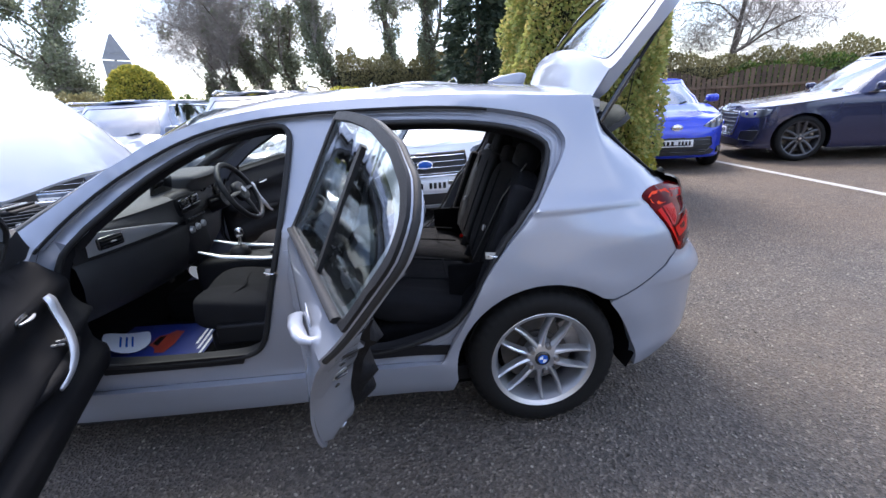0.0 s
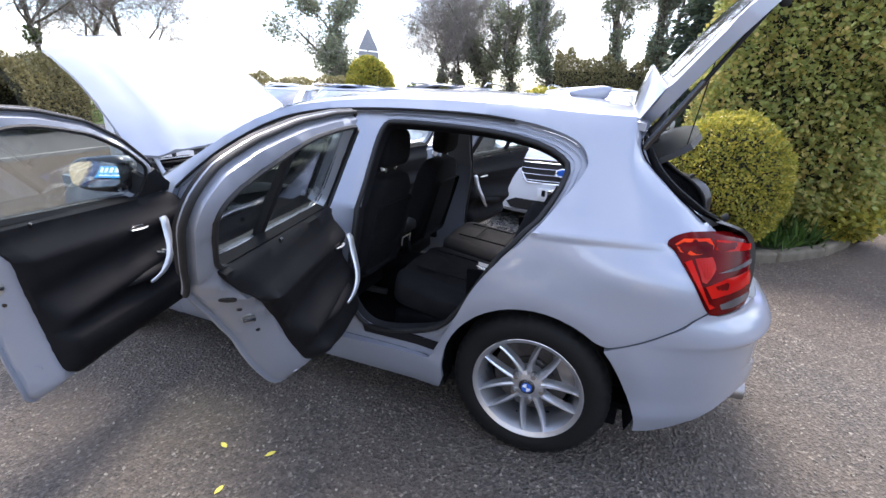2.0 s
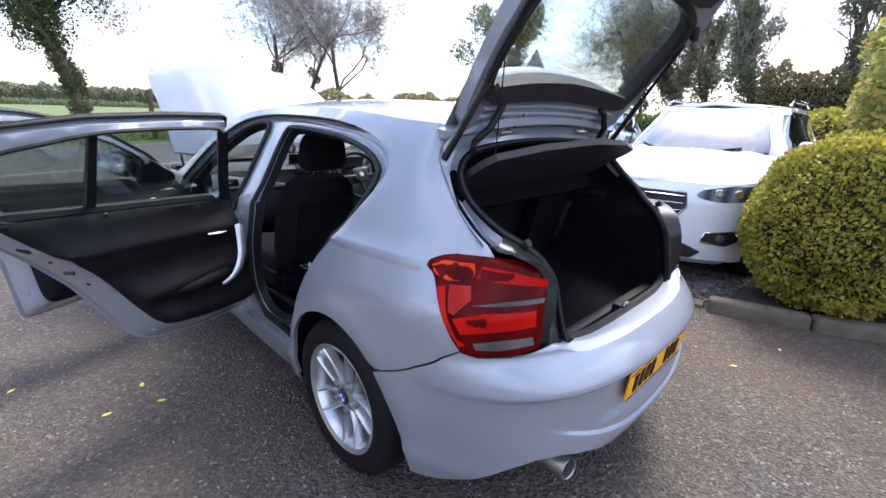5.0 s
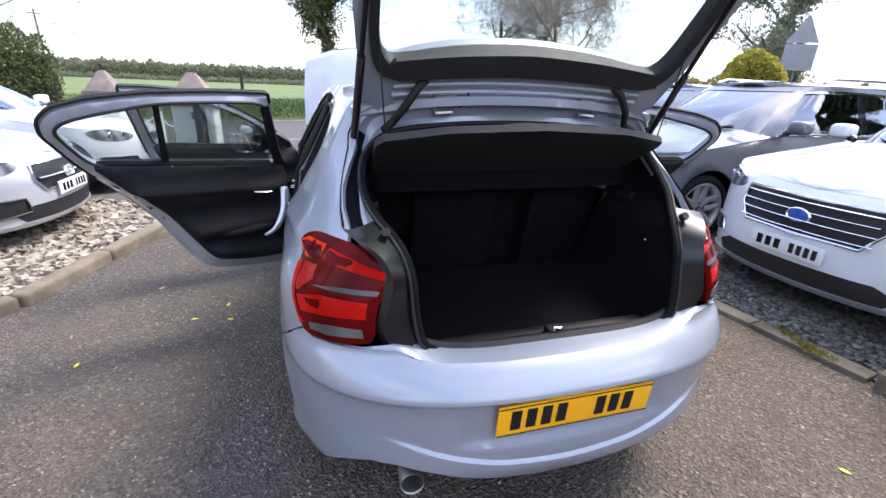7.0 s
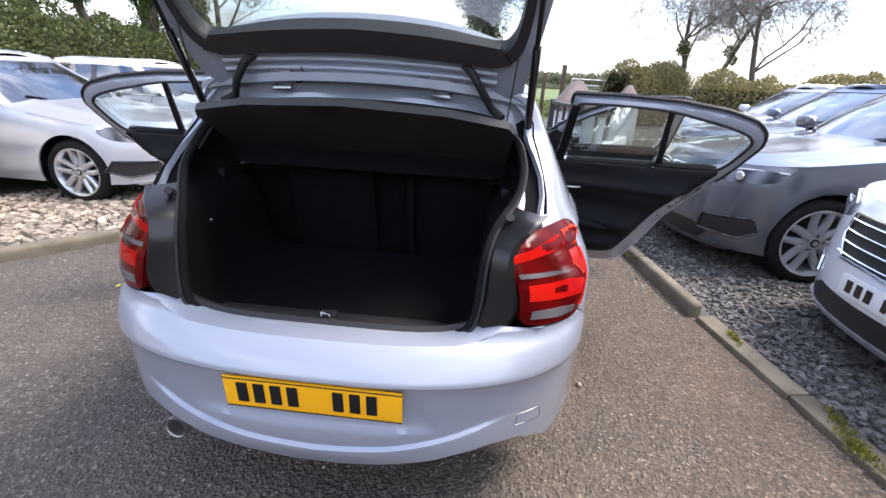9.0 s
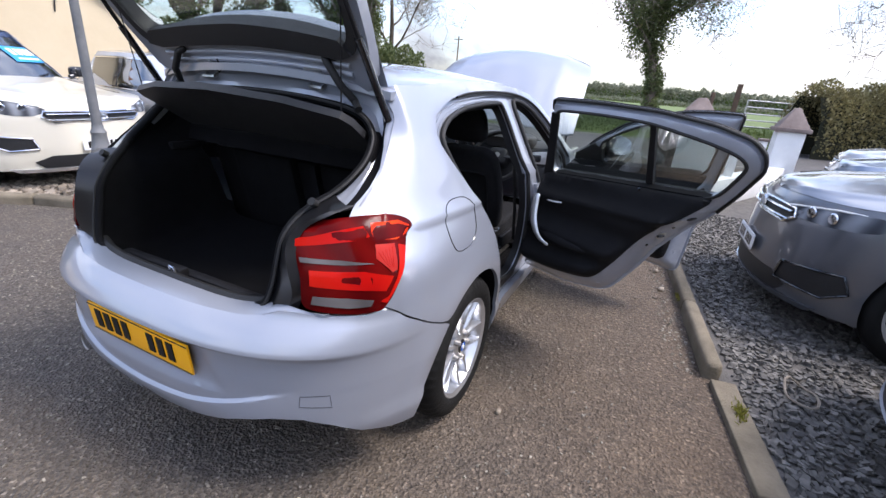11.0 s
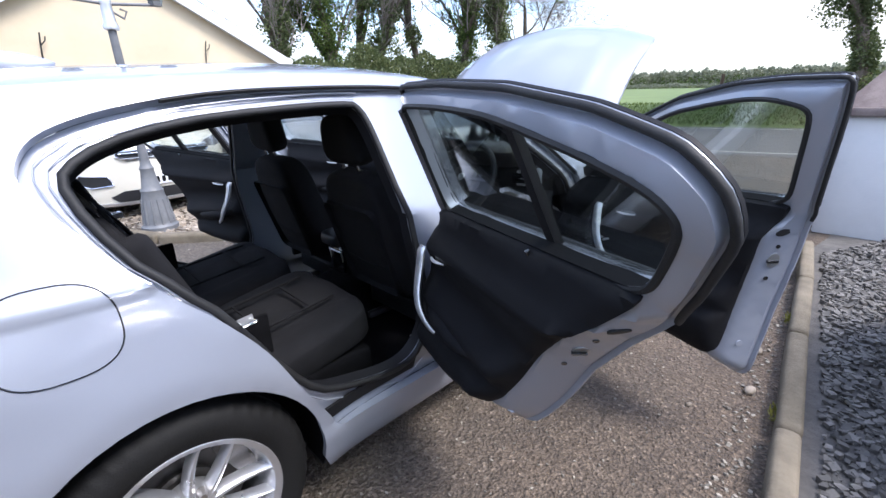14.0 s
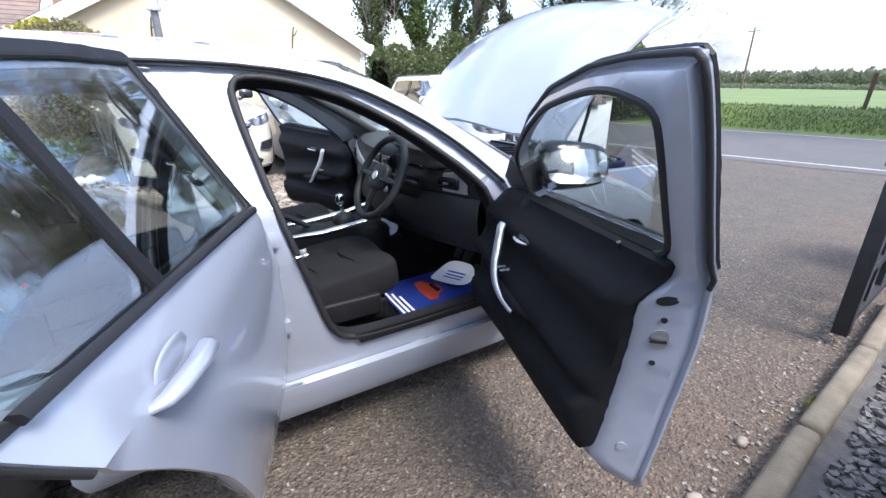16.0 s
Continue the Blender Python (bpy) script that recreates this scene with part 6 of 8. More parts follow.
# paper floor mats left by the valeters, with a loose white slip on each
BLUE_PAPER = surface("blue_printed_paper", (0.010, 0.022, 0.13), (0.016, 0.035, 0.20), 4, 0.4, rvar=0.05)
WHITE_PAPER = surface("white_paper", (0.72, 0.74, 0.78), (0.8, 0.81, 0.84), 4, 0.6)
RED_PRINT = surface("red_print", (0.24, 0.02, 0.012), (0.34, 0.06, 0.025), 12, 0.4)
for s in (1, -1):
    base = Matrix.Translation((1.725, s * .42, .358)) @ pose(0, 0, 0, s * 2, -4, s * 4)
    mat = thing("paper_floor_mat", 1.72, s * .42, .35, "blue printed paper mat with a red car picture on it", "paper mat", "paper mats in the footwells")

    def sheet(a, b, off, base=base):
        return base @ Vector((a, b, off + .008 * math.sin(a * 9 + 1) * math.cos(b * 7)))
    panel("paper_sheet", [(-.22, -.19), (.22, -.19), (.22, .19), (-.22, .19)], sheet, BLUE_PAPER, mat, (), 0.05, 0.001, 0.0)
    panel("printed_car", [(-.06, -.10), (-.02, -.11), (.0, -.07), (.035, -.05), (.04, .04), (.005, .07), (-.01, .11), (-.05, .11), (-.065, .02)], sheet, RED_PRINT, mat, (), 0.04, 0.001, 0.0, lift=0.002)
    panel("printed_windows", [(.0, -.05), (.025, -.04), (.028, .03), (.0, .05)], sheet, GLOSS_BLACK, mat, (), 0.04, 0.001, 0.0, lift=0.0035)
    for k in range(3):
        panel("printed_line", [(-.21 + .022 * k, -.15), (-.20 + .022 * k, -.15), (-.20 + .022 * k, .13 - .05 * k), (-.21 + .022 * k, .13 - .05 * k)], sheet, WHITE_PAPER, mat, (), 0.06, 0.001, 0.0, lift=0.002)
    slip = thing("paper_slip", 1.86, s * .36, .37, "curled white paper slip lying on the blue mat", "paper slip", "paper slips in the footwells")

    def curl(a, b, off, base=base):
        return base @ pose(.13, .03, .02, 0, 0, 25) @ Vector((a, b, off + .035 * (a / .1 + .3) ** 2))
    oval = [(.09 * math.cos(t), .11 * math.copysign(abs(math.sin(t)) ** .6, math.sin(t))) for t in [2 * math.pi * i / 24 for i in range(24)]]
    panel("paper", oval, curl, WHITE_PAPER, slip, (), 0.04, 0.001, 0.0)
    for k in range(3):
        panel("written_bar", [(-.02 + .022 * k, -.06), (-.012 + .022 * k, -.06), (-.012 + .022 * k, .05), (-.02 + .022 * k, .05)], curl, BADGE_BLUE, slip, (), 0.05, 0.001, 0.0, lift=0.0025)


# ---- ground, road, kerbs ----
def flat(name, pts, z, mat, label, category, kind="structure", parent=None, bumps=0.0, step=0.5):
    vs, fs = flat_mesh(pts, (), step)
    ob = raw(name, [Vector((a, b, z + bumps * noise.noise(Vector((a * .9, b * .9, 3.0))))) for a, b in vs], [tuple(int(i) for i in f) for f in fs], mat, parent, "", 60)
    for p in ob.data.polygons:
        if p.normal.z < 0:
            p.flip()
    return tagged(ob, label, category, kind=kind)


gm = bpy.data.meshes.new("ground")
gm.from_pydata([(-500, -500, 0), (500, -500, 0), (500, 500, 0), (-500, 500, 0)], [], [(0, 1, 2, 3)])
ground = finish("ground", gm, ASPHALT, None, "", 0)
tagged(ground, "worn grey-brown tarmac yard with loose stone chips", "ground", kind="structure")

ROAD = surface("road_tarmac", (0.06, 0.057, 0.056), (0.10, 0.094, 0.09), 1.4, 0.85, bump=0.5, bscale=120)


def road_x(y):
    """The road's far edge."""
    return 17.4 - .28 * y


road = raw("road", [(road_x(-60) - 7.2, -60, .006), (road_x(-60), -60, .006), (road_x(60), 60, .006), (road_x(60) - 7.2, 60, .006)], [(0, 1, 2, 3)], ROAD, None)
tagged(road, "grey country road passing the entrance", "road", kind="structure")
for off in (.55, 6.6):
    line = raw("road_line", [(road_x(-60) - off - .12, -60, .011), (road_x(-60) - off, -60, .011), (road_x(60) - off, 60, .011), (road_x(60) - off - .12, 60, .011)], [(0, 1, 2, 3)], WHITE_LINE, None)
    tagged(line, "worn white edge line painted on the road", "road line", "white lines", kind="structure")
yard_line = raw("yard_line", [(-4.95, -6.0, .005), (-4.83, -6.0, .005), (-5.1, 6.0, .005), (-5.22, 6.0, .005)], [(0, 1, 2, 3)], WHITE_LINE, None)
tagged(yard_line, "worn pale line across the tarmac yard", "yard line", kind="structure")

# field beyond the road, with a rising grass bank
bank_v, bank_f = [], []
ys = np.linspace(-90, 130, 56)
prof = [(0.0, .004), (.5, .12), (1.2, .42), (2.2, .62), (4.0, .60), (30, .55), (120, .9), (420, 1.5)]
for yy in ys:
    for dx, z in prof:
        bank_v.append((road_x(yy) + dx, yy, z + (.05 * noise.noise(Vector((yy * .5, dx, 0))) if .1 < dx < 20 else 0)))
for i in range(len(ys) - 1):
    for j in range(len(prof) - 1):
        a = i * len(prof) + j
        bank_f.append((a, a + 1, a + 1 + len(prof), a + len(prof)))
field = raw("field", bank_v, bank_f, FIELD, None, sharp=80)
for p in field.data.polygons:
    if p.normal.z < 0:
        p.flip()
tagged(field, "bright green grass field rising from a roadside bank", "field", kind="structure")


def quads(name, pos, ax, ay, mat, parent, label=""):
    """Leaves: one four-cornered blade at each place, along ax, with half width ay."""
    n = len(pos)
    v = np.empty((n, 4, 3))
    v[:, 0], v[:, 1], v[:, 2], v[:, 3] = pos, pos + ax * .5 + ay, pos + ax, pos + ax * .5 - ay
    me = bpy.data.meshes.new(name)
    me.from_pydata(v.reshape(-1, 3).tolist(), [], np.arange(n * 4).reshape(n, 4).tolist())
    return finish(name, me, mat, parent, label, 0)


def leaf_axes(rng, nrm, size, spread=0.9, shape=0.36):
    n = len(nrm)
    d = nrm + rng.normal(0, spread, (n, 3))
    d /= np.linalg.norm(d, axis=1)[:, None] + 1e-9
    r = rng.normal(0, 1, (n, 3))
    w = np.cross(d, r)
    w /= np.linalg.norm(w, axis=1)[:, None] + 1e-9
    s = (size * rng.uniform(.6, 1.3, n))[:, None]
    return d * s, w * s * shape


def lump(rng, n, centre, radii, rough=0.16, freq=1.6, shell=0.35, flat_base=None):
    """Points and normals through the outer shell of an uneven ellipsoid."""
    d = rng.normal(0, 1, (n, 3))
    d /= np.linalg.norm(d, axis=1)[:, None]
    k = np.array([1 + rough * noise.noise(Vector(p) * freq + Vector(centre)) + rough * .5 * noise.noise(Vector(p) * freq * 3.1) for p in d])
    r = k * (1 - shell * rng.random(n) ** 2.2)
    p = d * r[:, None] * np.array(radii) + np.array(centre)
    if flat_base is not None:
        p[:, 2] = np.maximum(p[:, 2], flat_base + rng.random(n) * .15)
    return p, d


grass_rng = np.random.default_rng(5)
gy = grass_rng.uniform(-26, 34, 42000)
gx = np.array([road_x(v) for v in gy]) + grass_rng.gamma(1.6, .9, 42000) + .15
gz = np.interp(gx - np.array([road_x(v) for v in gy]), [p[0] for p in prof], [p[1] for p in prof]) - .04
ga, gb = leaf_axes(grass_rng, np.tile((0.0, 0.0, 1.6), (42000, 1)), .13, .6, .11)
tagged(quads("grass_bank", np.stack([gx, gy, gz], 1), ga, gb, GRASS, None), "long green grass on the roadside bank", "grass", kind="stuff")

# ---- kerbs and gravel ----
KERB_BED = [(-.52, -2.11), (-.9, -2.24), (-1.25, -2.34), (-1.65, -2.55), (-2.1, -2.92), (-2.5, -3.45), (-2.75, -4.05), (-2.9, -4.8), (-2.95, -5.6)]
KERB_LEFT = [(6.2, 1.75), (4.6, 1.86), (3.4, 2.02), (2.69, 2.16), (1.91, 2.38), (1.3, 2.55), (.95, 2.78), (.72, 3.1), (.55, 3.55), (.2, 4.1), (-.25, 4.65), (-.8, 5.0), (-1.6, 5.25)]


def kerb_run(name, pts, width, height, length, label, rounded=True):
    run = thing(name, 0, 0, 0, label, "kerb", kind="structure")
    line = resample(catmull(pts, 6, False), .05, False)
    acc, start, stones = 0.0, 0, []
    for i in range(1, len(line)):
        acc += np.linalg.norm(line[i] - line[i - 1])
        if acc >= length or i == len(line) - 1:
            stones.append((line[start], line[i]))
            start, acc = i, 0.0
    for k, (a, b) in enumerate(stones):
        mid, d = (a + b) / 2, b - a
        ln = np.linalg.norm(d) - .010
        ang = math.degrees(math.atan2(d[1], d[0])) + random.uniform(-.8, .8)
        box("kerb_stone", (ln, width, height + .1), (mid[0], mid[1], height / 2 - .05 + random.uniform(-.006, .004)), CONCRETE, run, min(width, height) * .38 if rounded else .008, (random.uniform(-1.5, 1.5), 0, ang), segs=3)
    return run


kerb_run("kerb_right", [(4.45, -1.50), (3.3, -1.63), (2.2, -1.745), (1.3, -1.84), (.90, -1.885)], .088, .095, .88, "rounded concrete kerb along the gravel bay")
kerb_run("kerb_flush", [(.88, -1.93), (.3, -2.02), (-.2, -2.09), (-.50, -2.13)], .12, .03, .75, "flat worn concrete edging set flush in the tarmac", False)
kerb_run("kerb_bed", KERB_BED, .12, .10, .62, "concrete kerb round the shrub bed")
kerb_run("kerb_left", KERB_LEFT, .12, .09, .8, "concrete kerb along the pebble bed")

right_lot = [(-.55, -2.14), (.9, -1.92), (4.5, -1.53), (7.6, -1.9), (8.6, -14), (-3.2, -14), (-2.9, -5.6), (-2.6, -3.5), (-1.6, -2.62)]
flat("gravel_bay", right_lot, .012, GRAVEL_BASE, "grey crushed-stone parking bay", "gravel", bumps=.01)
left_lot = [(6.2, 1.82), (4.6, 1.93), (2.69, 2.23), (1.3, 2.63), (.8, 3.1), (.6, 3.6), (.25, 4.15), (-.25, 4.72), (-.8, 5.07), (-1.6, 5.32), (-4, 5.6), (-4, 9.7), (7, 9.7)]
flat("pebble_bed", left_lot, .012, GRAVEL_BASE, "bed of tan pebbles behind the kerb", "gravel", bumps=.008)
flat("shrub_bed_soil", [(-.6, -2.2), (-1.25, -2.42), (-1.65, -2.63), (-2.05, -3.0), (-2.43, -3.5), (-2.7, -4.1), (-2.85, -4.9), (-2.9, -7.0), (-1.2, -6.5), (-.85, -4.0), (-.62, -2.6)], .045, SOIL, "bare dark soil of the shrub bed", "soil", bumps=.03, step=.2)


def stones(name, region, n, size, mat, label, seed, keep=None, lift=0.02):
    rng = np.random.default_rng(seed)
    q = np.array(region)
    lo, hi = q.min(0), q.max(0)
    p = rng.uniform(lo, hi, (n * 3, 2))
    p = p[inside(p, region)][:n]
    cube = np.array([(x, y, z) for x in (-1, 1) for y in (-1, 1) for z in (-1, 1)], float)
    cf = [(0, 1, 3, 2), (4, 6, 7, 5), (0, 4, 5, 1), (2, 3, 7, 6), (0, 2, 6, 4), (1, 5, 7, 3)]
    verts, faces = [], []
    for i, (x, y) in enumerate(p):
        s = size * rng.uniform(.5, 1.35)
        v = cube * np.array([1, rng.uniform(.55, .95), rng.uniform(.35, .7)]) * s * .5 + rng.normal(0, s * .10, (8, 3))
        a = rng.uniform(0, 6.3)
        c, sn = math.cos(a), math.sin(a)
        tilt = rng.uniform(-.4, .4)
        z = v[:, 2] + v[:, 0] * tilt
        verts += np.stack([x + v[:, 0] * c - v[:, 1] * sn, y + v[:, 0] * sn + v[:, 1] * c, lift + s * .12 + z], 1).tolist()
        faces += [tuple(k + 8 * i for k in f) for f in cf]
    me = bpy.data.meshes.new(name)
    me.from_pydata(verts, [], faces)
    ob = finish(name, me, mat, None, "", 0)
    return tagged(ob, label, "stones", kind="stuff")


stones("gravel_stones", [(-.5, -2.22), (.9, -2.0), (4.4, -1.6), (5.2, -2.0), (5.2, -3.6), (-.8, -3.6)], 17000, .025, GREY_STONE, "loose grey crushed stone in the bay", 11)
stones("pebbles", [(4.0, 2.06), (2.69, 2.26), (1.3, 2.68), (.85, 3.15), (.68, 3.6), (.3, 4.2), (-.2, 4.8), (.4, 5.2), (2.2, 4.4), (4.2, 3.4)], 4200, .055, TAN_STONE, "tan rounded pebbles beside the kerb", 12)
CHIP = surface("loose_chips", (0.10, 0.09, 0.075), (0.30, 0.27, 0.22), 30, 0.85, island=0.5)
stones("loose_chips", [(-3.4, -1.7), (4.5, -1.3), (4.5, 2.0), (1.0, 2.6), (-3.4, 4.2)], 6500, .008, CHIP, "fine loose chips scattered on the tarmac", 13, lift=0.001)
stones("kerb_litter", [(.9, -1.82), (4.4, -1.44), (4.4, -1.30), (.9, -1.66)], 420, .012, CHIP, "small stones gathered along the kerb", 14, lift=0.001)
for x, y, s in ((2.03, -1.617, .05), (2.435, -1.569, .045), (.053, -.977, .03), (1.75, -1.45, .025)):
    rock = thing("loose_stone", x, y, 0, "pale loose stone lying on the tarmac by the kerb", "stone", "loose stones")
    blob("stone", s * .6, s * .42, s * .34, pose(x, y, s * .26, 10, 5, x * 80), TAN_STONE, rock, 0.8, 10, 6)
for k, (x, y) in enumerate(((.984, 1.439), (1.146, 1.269), (.936, 1.23), (1.5, 1.75), (-.9, -1.3), (-1.05, -1.75), (.6, 1.9))):
    lf = thing("fallen_leaf", x, y, 0, "small yellow leaf fallen on the tarmac", "leaf", "fallen leaves")
    a = k * 1.3
    pts = [(0, -.022), (.009, -.008), (.010, .008), (0, .024), (-.010, .008), (-.009, -.008)]
    panel("blade", pts, lambda u, v, off, x=x, y=y, a=a: Vector((x + u * math.cos(a) - v * math.sin(a), y + u * math.sin(a) + v * math.cos(a), .006 + off + 6 * u * u)), YELLOW_LEAF, lf, (), .02, .0012, 0.0)
MOSS = leaf_material("yellow_green_moss", (0.13, 0.13, 0.02), (0.24, 0.23, 0.04), (0.36, 0.34, 0.08))
for k, (x, y, n, r) in enumerate(((-.22, -2.06, 260, .06), (-.05, -2.10, 120, .04), (.62, -1.98, 120, .04), (1.9, -1.74, 120, .03), (2.9, -1.63, 140, .03))):
    rng = np.random.default_rng(300 + k)
    moss = thing("moss_clump", x, y, 0, "small yellow-green moss clump in the kerb joint", "moss", "moss along the kerb")
    pos = np.stack([x + rng.normal(0, r, n), y + rng.normal(0, r * .35, n), .025 + .01 * rng.random(n)], 1)
    ax, ay = leaf_axes(rng, np.tile((0, 0, 1.0), (n, 1)), .028, .6, .16)
    quads("moss_leaves", pos, ax, ay, MOSS, moss)
# loop of pale twine on the gravel
twine = thing("twine_loop", .85, -2.25, 0, "loop of pale twine lying on the gravel", "twine")
tube("strand", [(.95 + .12 * math.cos(t) + .02 * math.sin(3 * t), -2.28 + .07 * math.sin(t), .05 + .012 * math.sin(2 * t)) for t in [i * .42 for i in range(22)]], .006, TAN_STONE, twine, 6)


# ---- shrubs ----
def shrub(name, centre, radii, n, size, mat, label, seed, core=0.8, rough=.14, stems=0, freq=1.6):
    rng = np.random.default_rng(seed)
    x, y = centre[0], centre[1]
    ob = thing(name, x, y, 0, label, "shrub")
    p, d = lump(rng, n, centre, radii, rough, freq, .35, .08)
    ax, ay = leaf_axes(rng, d * .8, size)
    quads("crown", p, ax, ay, mat, ob)
    # dark filler blob that stands in for the shade behind the leaves
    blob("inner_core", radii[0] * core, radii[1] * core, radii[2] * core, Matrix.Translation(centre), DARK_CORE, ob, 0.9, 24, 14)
    tube("stem", [(x, y, 0), (x + .03, y, centre[2] * .5)], [.05, .035], BARK, ob, 8)
    return ob


# near-black colour painted as the shade deep inside foliage
DARK_CORE = surface("core_shade", (0.010, 0.012, 0.006), (0.03, 0.032, 0.014), 20, 0.95, bump=0.8, bscale=60)
shrub("ball_shrub", (-1.12, -2.72, .66), (.58, .58, .67), 44000, .032, HEDGE_LEAF, "clipped round yellow-green shrub in the kerbed bed", 21, .86, .10, freq=2.4)
shrub("tall_shrub", (-1.95, -3.95, 1.75), (1.02, 1.05, 1.9), 90000, .055, RUST_LEAF, "tall bronze and green shrub behind the clipped one", 22, .80, .22, freq=2.2)
shrub("low_shrub", (-2.35, -3.6, .36), (.40, .45, .36), 6000, .06, HEDGE_LEAF, "low green shrub at the edge of the bed", 23, .7, .3)
shrub("round_topiary", (6.65, -9.1, 1.35), (.68, .68, 1.06), 42000, .06, HEDGE_LEAF, "tall rounded yellow-green topiary behind the parked cars", 24, .88, .10)
shrub("low_topiary", (5.2, -11.2, .9), (.95, .9, .75), 7000, .09, HEDGE_LEAF, "low rounded yellow-green topiary", 25, .85, .12)
shrub("low_topiary", (-.1, -11.5, .95), (.95, .9, .75), 7000, .09, HEDGE_LEAF, "low rounded yellow-green topiary", 26, .85, .12)
shrub("low_topiary", (2.4, -13.0, 1.0), (1.0, .9, .8), 7000, .09, HEDGE_LEAF, "low rounded yellow-green topiary", 27, .85, .12)
shrub("wall_shrub", (-.35, 8.55, 1.10), (.95, .75, 1.15), 22000, .055, DRY_LEAF, "twiggy pale shrub against the house wall", 28, .8, .2)
shrub("edge_shrub", (-.85, 9.2, 1.55), (.6, .4, .7), 4000, .09, HEDGE_LEAF, "yellow-green shrub by the house corner", 29, .8, .2)
STRAP = leaf_material("strap_leaves", (0.03, 0.07, 0.012), (0.06, 0.13, 0.02), (0.12, 0.2, 0.04))
TERRACOTTA = surface("terracotta", (0.30, 0.15, 0.09), (0.42, 0.23, 0.14), 9, 0.85, bump=0.3, bscale=60)
for k, (x, y, n, h) in enumerate(((-1.95, -3.15, 160, .28), (-2.25, -3.45, 160, .3), (-1.75, -2.85, 90, .2), (-2.5, -4.2, 140, .3))):
    rng = np.random.default_rng(40 + k)
    tuft = thing("strap_leaf_tuft", x, y, 0, "tuft of green strap leaves in the shrub bed", "plant", "tufts in the shrub bed")
    pos = np.stack([x + rng.normal(0, .10, n), y + rng.normal(0, .10, n), np.full(n, .04)], 1)
    ax, ay = leaf_axes(rng, np.tile((0, 0, 1.0), (n, 1)), h, .42, .05)
    quads("tuft_leaf", pos, ax, ay, STRAP, tuft)


def pot(x, y, r, h, mat, label, leaf=None, seed=60, lo=.7):
    ob = thing("plant_pot", x, y, 0, label, "plant pot")
    lathe("pot", [(r * lo - .01, .02), (r * lo, 0), (r * lo + .005, .01), (r * .95, h * .86), (r * 1.02, h * .88), (r * 1.03, h), (r * .95, h), (r * .9, h * .85), (0, h * .82)], mat, ob, 28, pose(x, y, .03, 90, 0, 0))
    if leaf:
        rng = np.random.default_rng(seed)
        n = 900
        pos = np.stack([x + rng.normal(0, r * .45, n), y + rng.normal(0, r * .45, n), h + .03 + rng.random(n) * .16], 1)
        ax, ay = leaf_axes(rng, np.tile((0, 0, .8), (n, 1)), .13, .8, .16)
        quads("plant", pos, ax, ay, leaf, ob)
    return ob


pot(-1.72, -3.42, .15, .24, TERRACOTTA, "terracotta flower pot in the shrub bed")
pot(-2.62, -3.75, .22, .22, BLACK_PLASTIC, "dark planter bowl on the shrub bed", STRAP, 62)
pot(-.62, 5.32, .36, .30, BLACK_PLASTIC, "black planter bowl of ferns by the kerb", STRAP, 63, .55)
WHITE_STONE = surface("white_stone", (0.62, 0.6, 0.57), (0.75, 0.74, 0.71), 12, 0.8)
for k in range(5):
    x, y = -.28 + .11 * (k % 3), 4.93 + .06 * k
    rock = thing("white_rock", x, y, 0, "white ornamental stone beside the planter", "stone", "white stones by the planter")
    blob("stone", .08, .06, .05, pose(x, y, .08, 0, 10 * k, 40 * k), WHITE_STONE, rock, 0.8, 10, 7)


# ---- hedges and trees ----
def hedge(name, pts, height, depth, n, size, mat, label, seed):
    rng = np.random.default_rng(seed)
    line = np.array(resample(pts, .5, False))
    ob = thing(name, line[0][0], line[0][1], 0, label, "hedge", kind="stuff")
    i = rng.integers(0, len(line) - 1, n)
    t = rng.random(n)[:, None]
    base = line[i] + (line[i + 1] - line[i]) * t
    d = line[i + 1] - line[i]
    nrm = np.stack([-d[:, 1], d[:, 0]], 1)
    nrm /= np.linalg.norm(nrm, axis=1)[:, None]
    ang = rng.uniform(0, math.pi, n)
    k = np.array([1 + .22 * noise.noise(Vector((b[0] * .7, b[1] * .7, 0))) + .16 * noise.noise(Vector((b[0] * 2.1, b[1] * 2.1, 5))) for b in base])
    r = 1 - .3 * rng.random(n) ** 2
    off = np.cos(ang) * depth * r
    z = np.abs(np.sin(ang)) ** .6 * height * k * r
    p = np.stack([base[:, 0] + nrm[:, 0] * off, base[:, 1] + nrm[:, 1] * off, z], 1)
    dirs = np.stack([nrm[:, 0] * np.cos(ang), nrm[:, 1] * np.cos(ang), np.sin(ang) + .4], 1)
    ax, ay = leaf_axes(rng, dirs, size)
    quads("leaves", p, ax, ay, mat, ob)
    loops = []
    for j, b in enumerate(line):
        dd = line[min(j + 1, len(line) - 1)] - line[max(j - 1, 0)]
        nn = np.array([-dd[1], dd[0]]) / (np.linalg.norm(dd) + 1e-9)
        loops.append([Vector((b[0] + nn[0] * depth * .75 * c, b[1] + nn[1] * depth * .75 * c, height * .8 * s)) for c, s in ((-1, 0), (-.95, .6), (-.5, 1), (.5, 1), (.95, .6), (1, 0))])
    # core sheet paints the inner shade dark; haze-coloured far hedges get field green
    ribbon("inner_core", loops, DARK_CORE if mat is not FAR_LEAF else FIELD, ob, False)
    return ob


